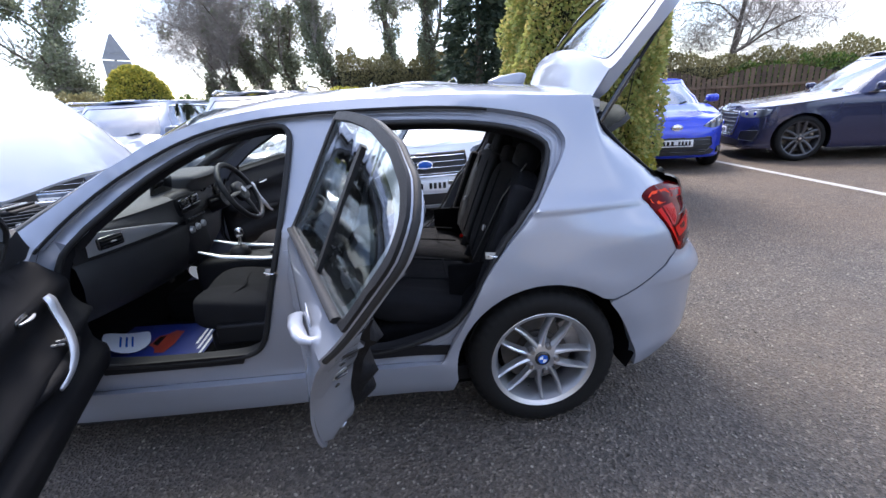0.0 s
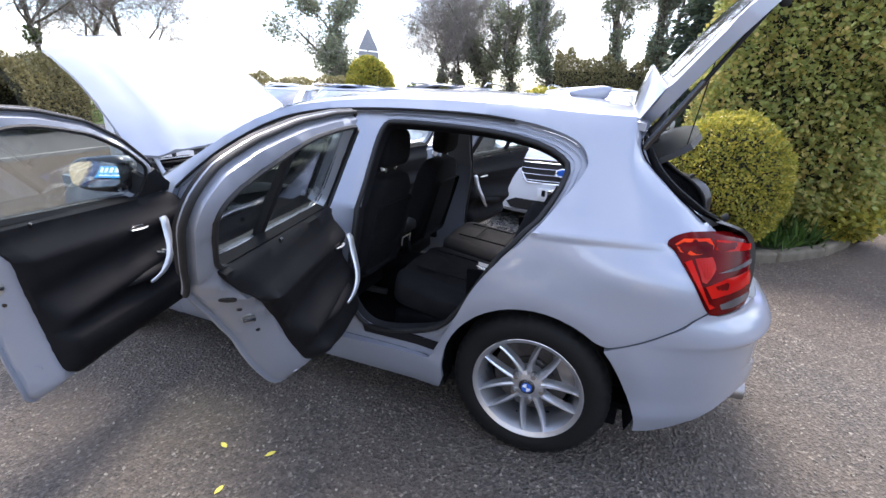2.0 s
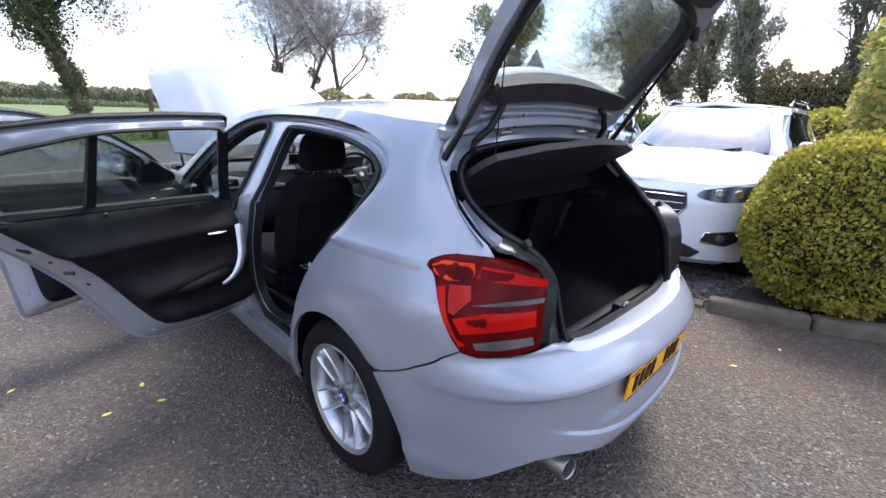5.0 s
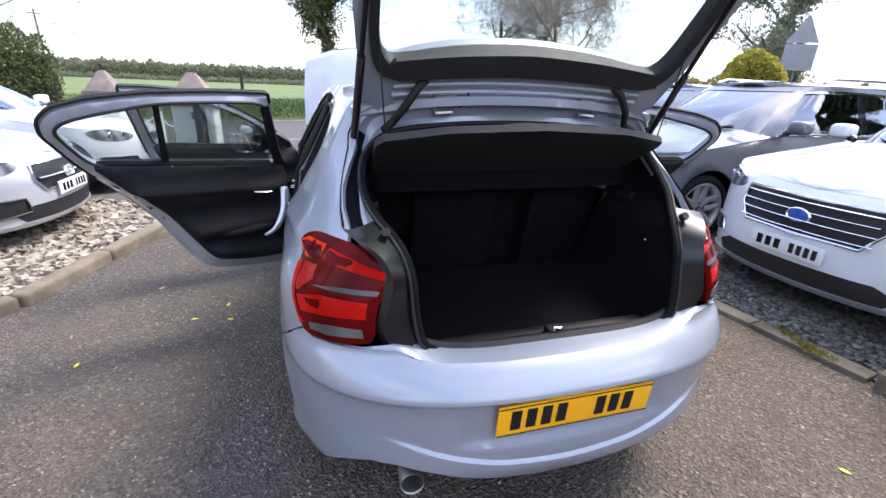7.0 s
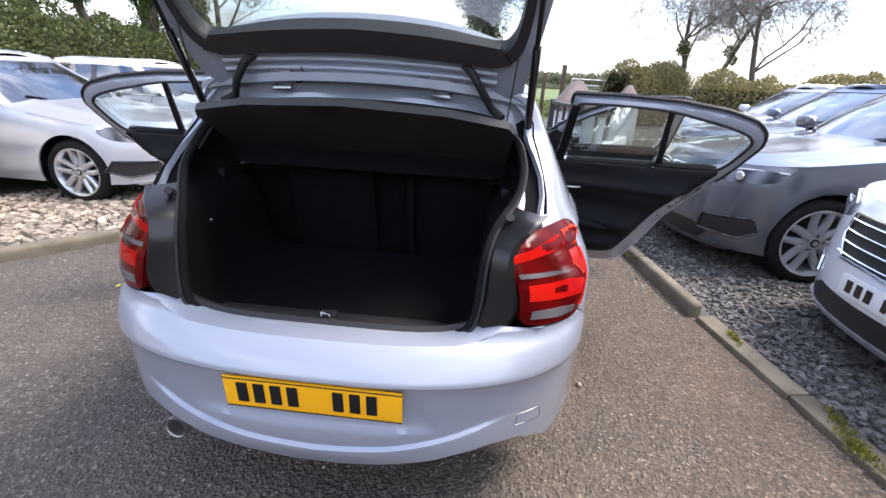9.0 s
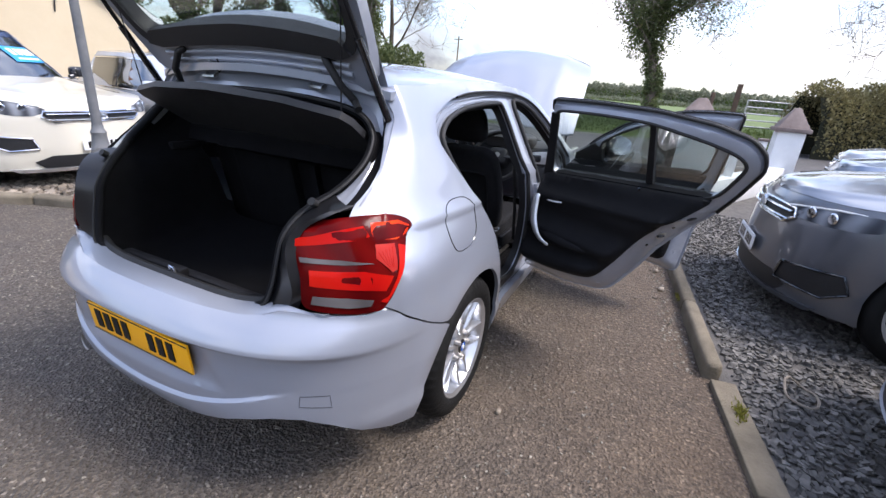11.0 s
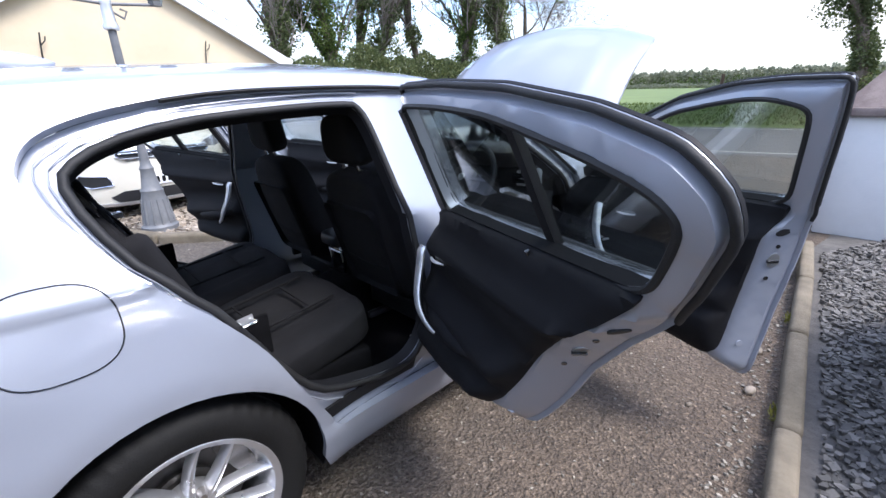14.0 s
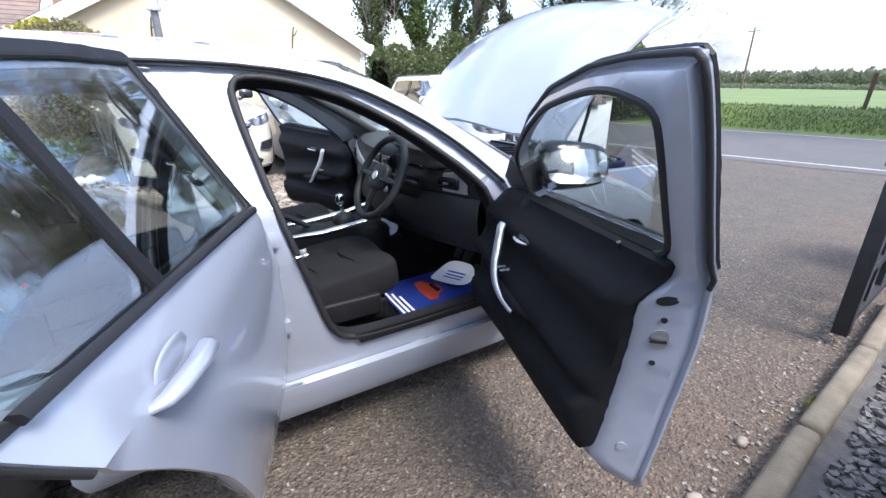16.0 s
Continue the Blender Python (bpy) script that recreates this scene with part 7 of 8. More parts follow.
# haze over the field is put into this pale grey-green leaf colour
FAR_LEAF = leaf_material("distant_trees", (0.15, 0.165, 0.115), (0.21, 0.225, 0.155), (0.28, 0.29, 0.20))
hedge("boundary_hedge", [(17, -9), (12.5, -14), (5, -18.5), (-5, -20.5), (-14, -19)], 1.6, .8, 60000, .095, SPRING_LEAF, "long uneven green boundary hedge", 71)
hedge("olive_hedge", [(15, -7.5), (11, -11.5), (8.5, -13.8)], 1.9, .9, 26000, .085, DRY_LEAF, "brown-green twiggy hedge by the road", 72)
hedge("side_hedge", [(-12, -15), (-20, -11), (-30, -4), (-34, 6)], 1.9, .8, 34000, .12, SPRING_LEAF, "bright green hedge along the yard side", 73)
hedge("thicket", [(-9, -17), (-13, -15.5), (-18, -13)], 2.3, 1.3, 22000, .10, DRY_LEAF, "brown bushy thicket behind the fence", 74)
hedge("thicket", [(4, -24), (-1, -25), (-4, -24)], 3.6, 1.8, 26000, .12, DRY_LEAF, "olive-brown thicket under the tall trees", 75)
hedge("thicket", [(17.5, -5.4), (19.5, -8.5)], 2.4, 1.0, 14000, .09, DRY_LEAF, "pale thicket beside the field gate", 76)
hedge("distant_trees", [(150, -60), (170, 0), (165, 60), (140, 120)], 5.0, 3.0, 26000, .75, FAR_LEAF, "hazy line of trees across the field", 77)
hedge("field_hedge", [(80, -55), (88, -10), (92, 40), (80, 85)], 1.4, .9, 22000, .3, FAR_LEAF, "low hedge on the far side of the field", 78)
hedge("rear_hedge", [(-34, 6), (-30, 20), (-14, 26), (-4, 24)], 3.5, 1.2, 10000, .3, IVY_LEAF, "dark hedge closing the yard", 79)


def limbs(rng, start, d, length, radius, level, out, spread, tips, up):
    segs = 4 if level < 2 else (3 if level < 4 else 2)
    radius = max(radius, .008)
    pts, rs = [start], [radius]
    p, dd = Vector(start), Vector(d).normalized()
    for i in range(segs):
        dd = (dd + Vector(rng.normal(0, .13 + .05 * level, 3)) + Vector((0, 0, up * .08))).normalized()
        p = p + dd * (length / segs)
        pts.append(p.copy())
        rs.append(radius * (1 - .55 * (i + 1) / segs))
    out.append((level, pts, rs))
    if level >= tips:
        return
    kids = (6, 6, 6, 5, 5)[min(level, 4)]
    for k in range(kids):
        i = rng.integers(1, segs + 1) if level else rng.integers(2, segs + 1)
        side = Vector(rng.normal(0, 1, 3))
        side = (side - dd * side.dot(dd)).normalized()
        nd = (dd * (1 - spread * .5) + side * spread + Vector((0, 0, up * .3))).normalized()
        limbs(rng, pts[i], nd, length * rng.uniform(.5, .75), rs[i] * .52, level + 1, out, spread, tips, up)


def tubes_data(segs, sides):
    verts, faces = [], []
    for _, pts, rs in segs:
        base = len(verts)
        for i, p in enumerate(pts):
            d = (pts[min(i + 1, len(pts) - 1)] - pts[max(i - 1, 0)]).normalized()
            a = d.cross(Vector((.3, .5, .8))).normalized()
            b = d.cross(a)
            for j in range(sides):
                t = 2 * math.pi * j / sides
                verts.append(tuple(p + a * (math.cos(t) * rs[i]) + b * (math.sin(t) * rs[i])))
        for i in range(len(pts) - 1):
            for j in range(sides):
                q = base + i * sides
                faces.append((q + j, q + (j + 1) % sides, q + sides + (j + 1) % sides, q + sides + j))
    return verts, faces


def tree(name, x, y, height, label, seed, ivy=0, ivy_top=0.6, spread=.62, tips=4, leaf=None, leaf_size=.12, up=1.0, girth=.025, ivy_r=.32, z0=0.0, leafy=0, clear=0.22):
    rng = np.random.default_rng(seed)
    ob = thing(name, x, y, z0, label, "tree")
    # far trees get the ivy whose colour carries painted haze
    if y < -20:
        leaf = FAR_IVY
    ivy, leaf_size = int(ivy * 1.9), leaf_size * .62
    segs = []
    limbs(rng, Vector((x, y, z0 - .1)), Vector((rng.normal(0, .04), rng.normal(0, .04), 1)), height * .55, height * girth, 0, segs, spread, tips, up)
    for lo, hi, nm, sides, mat in ((0, 0, "trunk", 9, BARK), (1, 1, "limb_frame", 6, BARK), (2, 9, "twig_mass", 3, TWIG)):
        sel = [s for s in segs if lo <= s[0] <= hi]
        if sel:
            v, f = tubes_data(sel, sides)
            me = bpy.data.meshes.new(nm)
            me.from_pydata(v, [], f)
            finish(nm, me, mat, ob, "", 60)
    if ivy:
        pool = [s for s in segs if s[0] == 1] + [s for s in segs if s[0] == 2][::3]
        pos, nrm = [], []
        clumps = max(14, ivy // 260)
        for c in range(clumps):
            lv, pts, rs = segs[0] if rng.random() < .38 else pool[rng.integers(0, len(pool))]
            t = rng.random() * (len(pts) - 1)
            i = int(t)
            p = pts[i].lerp(pts[i + 1], t - i)
            h = (p.z - z0) / height
            if (h > ivy_top and rng.random() < .85) or (h < clear and lv > 0):
                continue
            r = ivy_r * rng.uniform(.45, 1.1) * (1.0 if h > clear else .35) * (1.1 if lv == 0 else .85)
            off = Vector(rng.normal(0, 1, 3)) * r * .35
            n = int(ivy / clumps * rng.uniform(.7, 1.3))
            d = rng.normal(0, 1, (n, 3))
            d /= np.linalg.norm(d, axis=1)[:, None]
            k = np.array([1 + .35 * noise.noise(Vector(q) * 1.8 + p) for q in d])
            rad = r * k * (.45 + .55 * rng.random(n) ** .5)
            pos.append(np.array(p + off) + d * rad[:, None] * np.array([1, 1, 1.25]))
            nrm.append(d)
        pos, nrm = np.concatenate(pos), np.concatenate(nrm)
        ax, ay = leaf_axes(rng, nrm, leaf_size, .8, .42)
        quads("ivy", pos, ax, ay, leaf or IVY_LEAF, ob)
    if leafy:
        pool = [s for s in segs if s[0] >= 2]
        pos = []
        for _ in range(leafy):
            _, pts, rs = pool[rng.integers(0, len(pool))]
            pos.append(np.array(pts[rng.integers(1, len(pts))]) + rng.normal(0, .12, 3))
        ax, ay = leaf_axes(rng, np.tile((0, 0, .3), (len(pos), 1)), leaf_size, 1.0, .4)
        quads("crown", np.array(pos), ax, ay, leaf or SPRING_LEAF, ob)
    return ob


# by the road, ivy to the crown
tree("ivy_tree", 18.6, -.6, 8.6, "ivy-covered tree on the roadside bank", 101, 19000, .80, .85, 5, IVY_LEAF, .13, 0.5, .024, .72, .55, 0, .33)
tree("bare_tree", 22.5, -9.8, 8.6, "bare spring tree with ivy on its trunk", 102, 2200, .35, .80, 5, IVY_LEAF, .16, .55, .020, .3, .4)
tree("bare_tree", 24, -11.8, 9, "bare spring tree with a thin twiggy crown", 103, 1500, .6, .78, 5, IVY_LEAF, .16, .6, .018, .3, .4)
tree("bare_tree", 21, -12.5, 9.0, "bare spring tree with a twiggy crown", 104, 800, .3, .80, 5, IVY_LEAF, .16, .55, .018, .25)
tree("ivy_tree", 16.5, -24, 9.8, "dark ivy-covered tree with bare branch ends", 105, 13000, .85, .7, 4, IVY_LEAF, .22, .8, .03, .8, 0, 0, .2)
tree("ivy_tree", 13.2, -30, 8.6, "bare tree with dense ivy on its trunk", 106, 4500, .6, .72, 5, IVY_LEAF, .2, .7, .020, .4)
tree("bare_tree", 11, -28.5, 7.8, "thin bare tree with ivy at its foot", 107, 2500, .5, .75, 5, IVY_LEAF, .18, .65, .018, .35)
tree("ivy_tree", 8.6, -29, 11.5, "tall twiggy tree with broad dark ivy", 108, 9000, .6, .78, 5, IVY_LEAF, .22, .6, .022, .8)
tree("ivy_tree", 7.2, -27.5, 9.5, "leaning tree wrapped in ivy", 109, 7000, .7, .6, 4, IVY_LEAF, .22, 1.0, .026, .7)
tree("ivy_tree", 4.0, -25, 10.5, "tall tree with ivy and fresh leaves", 110, 7000, .95, .5, 4, IVY_LEAF, .2, 1.1, .024, .6)
tree("ivy_tree", .5, -25.5, 13, "tall twiggy tree wrapped in ivy", 111, 7000, .9, .65, 5, IVY_LEAF, .2, .8, .022, .55)
tree("ivy_tree", -1.1, -24, 13, "tall slender tree wrapped in ivy", 112, 8000, .95, .4, 4, IVY_LEAF, .2, 1.3, .022, .5)
tree("ivy_tree", -6.5, -24, 12, "tall tree with dark ivy", 113, 7000, .95, .5, 4, IVY_LEAF, .2, 1.1, .024, .7)
tree("bare_tree", -13.5, -17.5, 9.0, "bare silver-barked tree behind the fence", 114, 0, .5, .85, 5, None, .16, .5, .018)
tree("bare_tree", -10, -19, 8.0, "bare twiggy tree behind the fence", 115, 0, .5, .82, 5, None, .16, .5, .016)


def conifer(x, y, h, r, seed, label):
    rng = np.random.default_rng(seed)
    ob = thing("conifer", x, y, 0, label, "tree", "dark conifers")
    tube("trunk", [(x, y, 0), (x, y, h * .95)], [h * .02, .02], BARK, ob, 8)
    n = 11000
    t = rng.random(n) ** .8
    tier = np.abs(np.modf(t * 13)[0] - .35)
    rad = r * (1 - t) ** .85 * (.72 + .5 * (1 - tier)) * (.35 + .65 * rng.random(n) ** .45)
    a = rng.uniform(0, 2 * math.pi, n)
    rad *= 1 + .18 * np.sin(a * 5 + t * 20)
    p = np.stack([x + rad * np.cos(a), y + rad * np.sin(a), .6 + t * (h - .6)], 1)
    d = np.stack([np.cos(a), np.sin(a), np.full(n, -.25)], 1)
    ax, ay = leaf_axes(rng, d, .32, .45, .2)
    quads("needles", p, ax, ay, CONIFER_LEAF, ob)


conifer(-2.7, -17.2, 9.0, 1.7, 131, "dark green conifer behind the parked cars")
conifer(-4.6, -18.0, 10.5, 2.0, 132, "tall dark conifer behind the parked cars")
# behind the house
for k, (x, y, h) in enumerate(((8.0, 13.0, 8), (9.6, 13.5, 9), (11.2, 13.0, 8.5), (13.0, 12.4, 9), (14.6, 11.6, 9.5), (16.0, 10.4, 9), (9.0, 16.5, 11), (12.5, 16.0, 11), (16.2, 14.0, 11))):
    tree("ivy_tree", x, y, h, "tall tree wrapped in green ivy behind the house", 140 + k, 6500, .95, .42, 4, SPRING_LEAF if k % 3 == 1 else IVY_LEAF, .14, 1.4, .022, .50, 0, 0, .05)
hedge("thicket", [(7.0, 12.0), (10, 12.2), (14, 11.0), (16.4, 8.6)], 2.4, 1.0, 34000, .10, IVY_LEAF, "dark ivy thicket between the trees", 160)
tree("bare_tree", 19.5, 11.5, 8.5, "bare tree with fresh twigs by the road", 151, 600, .3, .75, 5, IVY_LEAF, .16, .5, .02, .3, .4)

# ---- fence, gates, pillars, sign ----
fence = thing("board_fence", -9, -12, 0, "brown close-board fence with an arched top", "fence")
fa, fb = np.array([-6.8, -14.2]), np.array([-12.6, -10.8])
for k in range(46):
    t = k / 45
    p = fa + (fb - fa) * t
    ang = math.degrees(math.atan2(*(fb - fa)[::-1]))
    h = 1.35 + .35 * math.sin((t * 2.0 % 1) * math.pi)
    box("board", (.11, .018, h), (p[0], p[1], h / 2), WOOD_FENCE, fence, 0, (0, 0, ang))
for z in (.4, 1.1):
    mid = (fa + fb) / 2
    box("rail", (np.linalg.norm(fb - fa), .05, .08), (mid[0] + .02, mid[1] + .03, z), WOOD_FENCE, fence, 0.005, (0, 0, ang))

sign = thing("road_sign", 10.4, -15.2, 0, "grey back of a triangular road sign with a plate below", "road sign")
sdir = math.degrees(math.atan2(2.35 + 15.2, .5 - 10.4)) - 90 + 35
SIGN_GREY = surface("sign_grey", (0.30, 0.31, 0.33), (0.38, 0.39, 0.41), 6, 0.5, 0.3)
sm = Matrix.Translation((10.4, -15.2, 0)) @ pose(0, 0, 0, 0, 0, sdir)
tube("pole", [(10.4, -15.2, 0), (10.4, -15.2, 3.9)], .04, GREY_IRON, sign, 10)
panel("triangle", [(-.5, 3.2), (.5, 3.2), (.04, 4.02), (-.04, 4.02)], lambda a, b, off: sm @ Vector((a, .06 + off, b)), SIGN_GREY, sign, (), .2, .01, 0)
panel("plate", [(-.5, 2.35), (.5, 2.35), (.5, 3.16), (-.5, 3.16)], lambda a, b, off: sm @ Vector((a, .06 + off, b)), SIGN_GREY, sign, (), .2, .01, 0)
for z in (2.5, 3.0, 3.4):
    box("bracket", (.5, .03, .04), (0, .045, z), ZINC, sign, 0.004, base=sm)

CAP = surface("weathered_cap_stone", (0.12, 0.09, 0.08), (0.26, 0.21, 0.19), 5, 0.9, bump=0.4, bscale=50)


def pillar(x, y, w, h, label, group, cap=.34):
    ob = thing("gate_pillar", x, y, 0, label, "gate pillar", group)
    box("shaft", (w, w, h), (x, y, h / 2), WHITE_PAINT, ob, 0.02, segs=2)
    box("cap_slab", (w + .12, w + .12, .07), (x, y, h + .035), CAP, ob, 0.015)
    box("cap_point", (w + .06, w + .06, cap), (x, y, h + .07 + cap / 2), CAP, ob, 0.012, shape=lambda a, b, c: (a * (.18 if c > 0 else 1), b * (.18 if c > 0 else 1), c))
    return ob


pillar(5.38, -1.72, .55, 1.05, "white rendered gate pillar with a dark pyramid cap", "gate pillars")
pillar(5.3, 2.15, .5, 1.05, "white rendered gate pillar with a dark pyramid cap", "gate pillars")
pillar(8.6, -3.4, .42, 1.05, "white rendered pillar at the end of the low wall", "gate pillars")
pillar(8.2, 4.2, .45, 1.05, "white rendered pillar at the end of the low wall", "gate pillars")
for (x0, y0), (x1, y1) in (((5.2, -1.9), (8.5, -3.4)), ((5.3, 2.3), (8.2, 4.2))):
    wl_ = thing("low_wall", (x0 + x1) / 2, (y0 + y1) / 2, 0, "low white rendered roadside wall", "wall", "low walls")
    ln = math.hypot(x1 - x0, y1 - y0)
    an = math.degrees(math.atan2(y1 - y0, x1 - x0))
    box("wall_body", (ln, .22, .42), ((x0 + x1) / 2, (y0 + y1) / 2, .21), WHITE_PAINT, wl_, 0.015, (0, 0, an))
    for t in (.3, .62):
        px, py = x0 + (x1 - x0) * t, y0 + (y1 - y0) * t
        post = thing("chain_post", px, py, .42, "small white post on the low wall", "post", "chain posts")
        box("shaft", (.11, .11, .50), (px, py, .66), WHITE_PAINT, post, 0.008)
        box("cap", (.15, .15, .04), (px, py, .93), CAP, post, 0.008)
        nx, ny = x0 + (x1 - x0) * (t - .3), y0 + (y1 - y0) * (t - .3)
        tube("chain", [(nx + (px - nx) * i / 8, ny + (py - ny) * i / 8, .86 - .14 * math.sin(i / 8 * math.pi)) for i in range(9)], .011, WHITE_PAINT, post, 6)


def iron_gate(name, a, b, label):
    ob = thing(name, a[0], a[1], 0, label, "gate", "entrance gates")
    a, b = Vector((*a, 0)), Vector((*b, 0))
    d = b - a
    an = math.degrees(math.atan2(d.y, d.x))
    for p in (a, b):
        box("stile", (.07, .07, 1.12), (p.x, p.y, .63), IRON, ob, 0.006, (0, 0, an))
    for z in (.14, .42, .78, 1.15):
        m = (a + b) / 2
        box("rail", (d.length, .05, .045), (m.x, m.y, z), IRON, ob, 0.005, (0, 0, an))
    for k in range(1, 4):
        p = a.lerp(b, k / 4)
        box("bar", (.04, .03, 1.0), (p.x, p.y, .64), IRON, ob, 0.004, (0, 0, an))
    tube("bolt", [a + Vector((-.02, .045, .95)), a + Vector((-.02, .045, 1.02)), a + Vector((-.06, .05, 1.02))], .012, IRON, ob, 6)
    for z in (.5, .95):
        tube("hinge_pin", [b + Vector((0, 0, z)), b + Vector((.15, 0, z))], .016, IRON, ob, 6)
    return ob


iron_gate("iron_gate", (3.62, -1.47), (5.02, -1.34), "black iron gate leaf standing open")
iron_gate("iron_gate", (4.1, 1.90), (5.0, 2.02), "black iron gate leaf standing open")

field_gate = thing("field_gate", 18.6, -4.6, .5, "galvanised tubular field gate", "gate")
ga_, gb_ = Vector((18.9, -3.9, 0)), Vector((20.0, -8.3, 0))
for k in range(5):
    z = .75 + .23 * k
    tube("tube_rail", [ga_ + Vector((0, 0, z)), gb_ + Vector((0, 0, z))], .028, ZINC, field_gate, 6)
for t in (0, .33, .66, 1):
    p = ga_.lerp(gb_, t)
    tube("tube_upright", [p + Vector((0, 0, .7)), p + Vector((0, 0, 1.7))], .028, ZINC, field_gate, 6)
for k, (x, y, h, w) in enumerate(((18.75, -3.5, 2.1, .17), (18.6, -2.7, 1.75, .13), (20.1, -8.6, 1.9, .16))):
    gp = thing("gate_post", x, y, .4, "weathered brown wooden gate post", "post", "wooden gate posts")
    box("post", (w, w, h), (x, y, h / 2 + .1), WOOD_FENCE, gp, 0.012, (0, 2 * (k - 1), 10 * k))
for k in range(16):
    yy = -1 + 4.2 * k + random.uniform(-.4, .4)
    x = road_x(yy) + 2.9 + random.uniform(-.2, .2)
    fp = thing("fence_post", x, yy, .55, "weathered fence post at the field edge", "post", "field fence posts")
    box("post", (.11, .11, 1.15), (x, yy, 1.1), WOOD_FENCE, fp, 0.01, (random.uniform(-4, 4), random.uniform(-4, 4), 20))
pole = thing("power_pole", 75, 34, 0, "distant wooden power pole", "pole")
tube("shaft", [(75, 34, 0), (75, 34, 9)], [.16, .11], WOOD_FENCE, pole, 8)
box("cross_arm", (.1, 1.6, .1), (75, 34, 8.5), WOOD_FENCE, pole, 0)

# ---- house ----
house = thing("bungalow", 2.2, 10, 0, "cream rendered bungalow gable with white barge boards and a slate roof", "house")
HX0, HX1, HY0, HY1, EAVE, RIDGE = -1.08, 5.55, 9.9, 19.0, 2.22, 4.08
mx_ = (HX0 + HX1) / 2
panel("gable_wall", [(HX0, 0), (HX1, 0), (HX1, EAVE), (mx_, RIDGE), (HX0, EAVE)], lambda a, b, off: Vector((a, HY0 - off, b)), RENDER_CREAM, house, (), .6, .3, 0)
for x in (HX0, HX1):
    box("side_wall", (.3, HY1 - HY0, EAVE), (x + (.15 if x < 0 else -.15), (HY0 + HY1) / 2 + .3, EAVE / 2), RENDER_CREAM, house, 0.01)
for s, x in ((-1, HX0), (1, HX1)):
    run, rise = abs(x - mx_) + .28, RIDGE - EAVE
    pitch = math.degrees(math.atan2(rise, abs(x - mx_)))
    L_ = run / math.cos(radians(pitch))
    base = Matrix.Translation((mx_, 0, RIDGE)) @ pose(0, 0, 0, 0, s * pitch, 0)
    slope = box("roof_slope", (L_, HY1 - HY0 + .3, .06), (s * L_ / 2, (HY0 + HY1) / 2, .06), SLATE, house, 0.01, base=base)
    for k in range(14):
        box("slate_course", (L_ / 14 + .03, HY1 - HY0 + .34, .014), (s * (k + .5) * L_ / 14, (HY0 + HY1) / 2, .10 - .0), SLATE, slope, 0, (0, s * 1.6, 0), base=base)
    box("barge_board", (L_ + .02, .035, .24), (s * L_ / 2, HY0 - .17, -.03), WHITE_PAINT, house, 0.006, base=base)
    box("soffit", (L_, .18, .02), (s * L_ / 2, HY0 - .08, -.12), WHITE_PAINT, house, 0.003, base=base)
    box("eave_box", (.26, .24, .20), (x + s * .13, HY0 - .07, EAVE - .10), WHITE_PAINT, house, 0.01)
    tube("gutter", [(x + s * .28, HY0 - .15, EAVE - .06), (x + s * .28, HY1, EAVE - .06)], .06, WHITE_PAINT, house, 8)
tube("downpipe", [(HX1 + .06, HY0 - .05, EAVE - .15), (HX1 + .06, HY0 - .05, 0)], .035, WHITE_PAINT, house, 8)
for x in (.9, 3.8):
    hook = tube("wall_hook", [(x, HY0 - .01, 2.05), (x + .02, HY0 - .05, 2.30), (x + .05, HY0 - .09, 2.52)], .014, IRON, house, 6)
    tube("hook_curl", [(x + .02, HY0 - .05, 2.30), (x + .10, HY0 - .08, 2.38), (x + .12, HY0 - .08, 2.46)], .011, IRON, hook, 6)
wing_ = thing("house_wing", -5, 13, 0, "lower cream wing of the bungalow with a brown tiled roof", "house")
box("wing_wall", (6.5, 5.5, 2.2), (-4.6, 14.2, 1.1), RENDER_CREAM, wing_, 0.02)
TILE = surface("brown_roof_tile", (0.10, 0.07, 0.055), (0.2, 0.145, 0.115), 4, 0.85, bump=0.3, bscale=30, pick=0.2)
for k in range(12):
    box("tile_course", (6.9, .32, .05), (-4.6, 11.3 + .245 * k, 2.3 + .115 * k), TILE, wing_, 0.006, (22, 0, 0))
chim = thing("chimney", -.6, 12.8, 2.6, "brick chimney stack on the roof slope", "chimney")
BRICK = surface("chimney_brick", (0.24, 0.12, 0.08), (0.36, 0.20, 0.13), 9, 0.9, bump=0.4, bscale=40)
box("stack", (.7, .6, 2.6), (-.55, 12.8, 3.4), BRICK, chim, 0.02)

# ---- lamp post ----
lp = thing("lamp_post", .88, 3.42, 0, "grey cast-iron lamp post with a fluted base and two lanterns", "lamp post")
lathe("fluted_base", [(0, 0), (.17, 0), (.17, .06), (.145, .08), (.14, .10), (.115, .34), (.10, .40), (.105, .43), (.085, .46), (.06, .62), (.066, .65), (.05, .68), (.045, .72), (0, .72)], GREY_IRON, lp, 24, pose(.88, 3.42, .02, 90, 0, 0))
for k in range(12):
    a = 2 * math.pi * k / 12
    tube("flute", [(.88 + .142 * math.cos(a), 3.42 + .142 * math.sin(a), .11), (.88 + .112 * math.cos(a), 3.42 + .112 * math.sin(a), .36)], .012, GREY_IRON, lp, 6)
tube("shaft", [(.88, 3.42, .7), (.88, 3.42, 1.92)], [.042, .034], GREY_IRON, lp, 12)
lathe("collar", [(0, 0), (.06, 0), (.065, .03), (.05, .06), (.045, .2), (.05, .24), (.03, .28), (0, .28)], SATIN_SILVER, lp, 18, pose(.88, 3.42, 1.92, 90, 0, 0))
tube("cross_arm", [(.88 - .42, 3.42, 2.16), (.88, 3.42, 2.13), (.88 + .42, 3.42, 2.16)], .014, GREY_IRON, lp, 8)
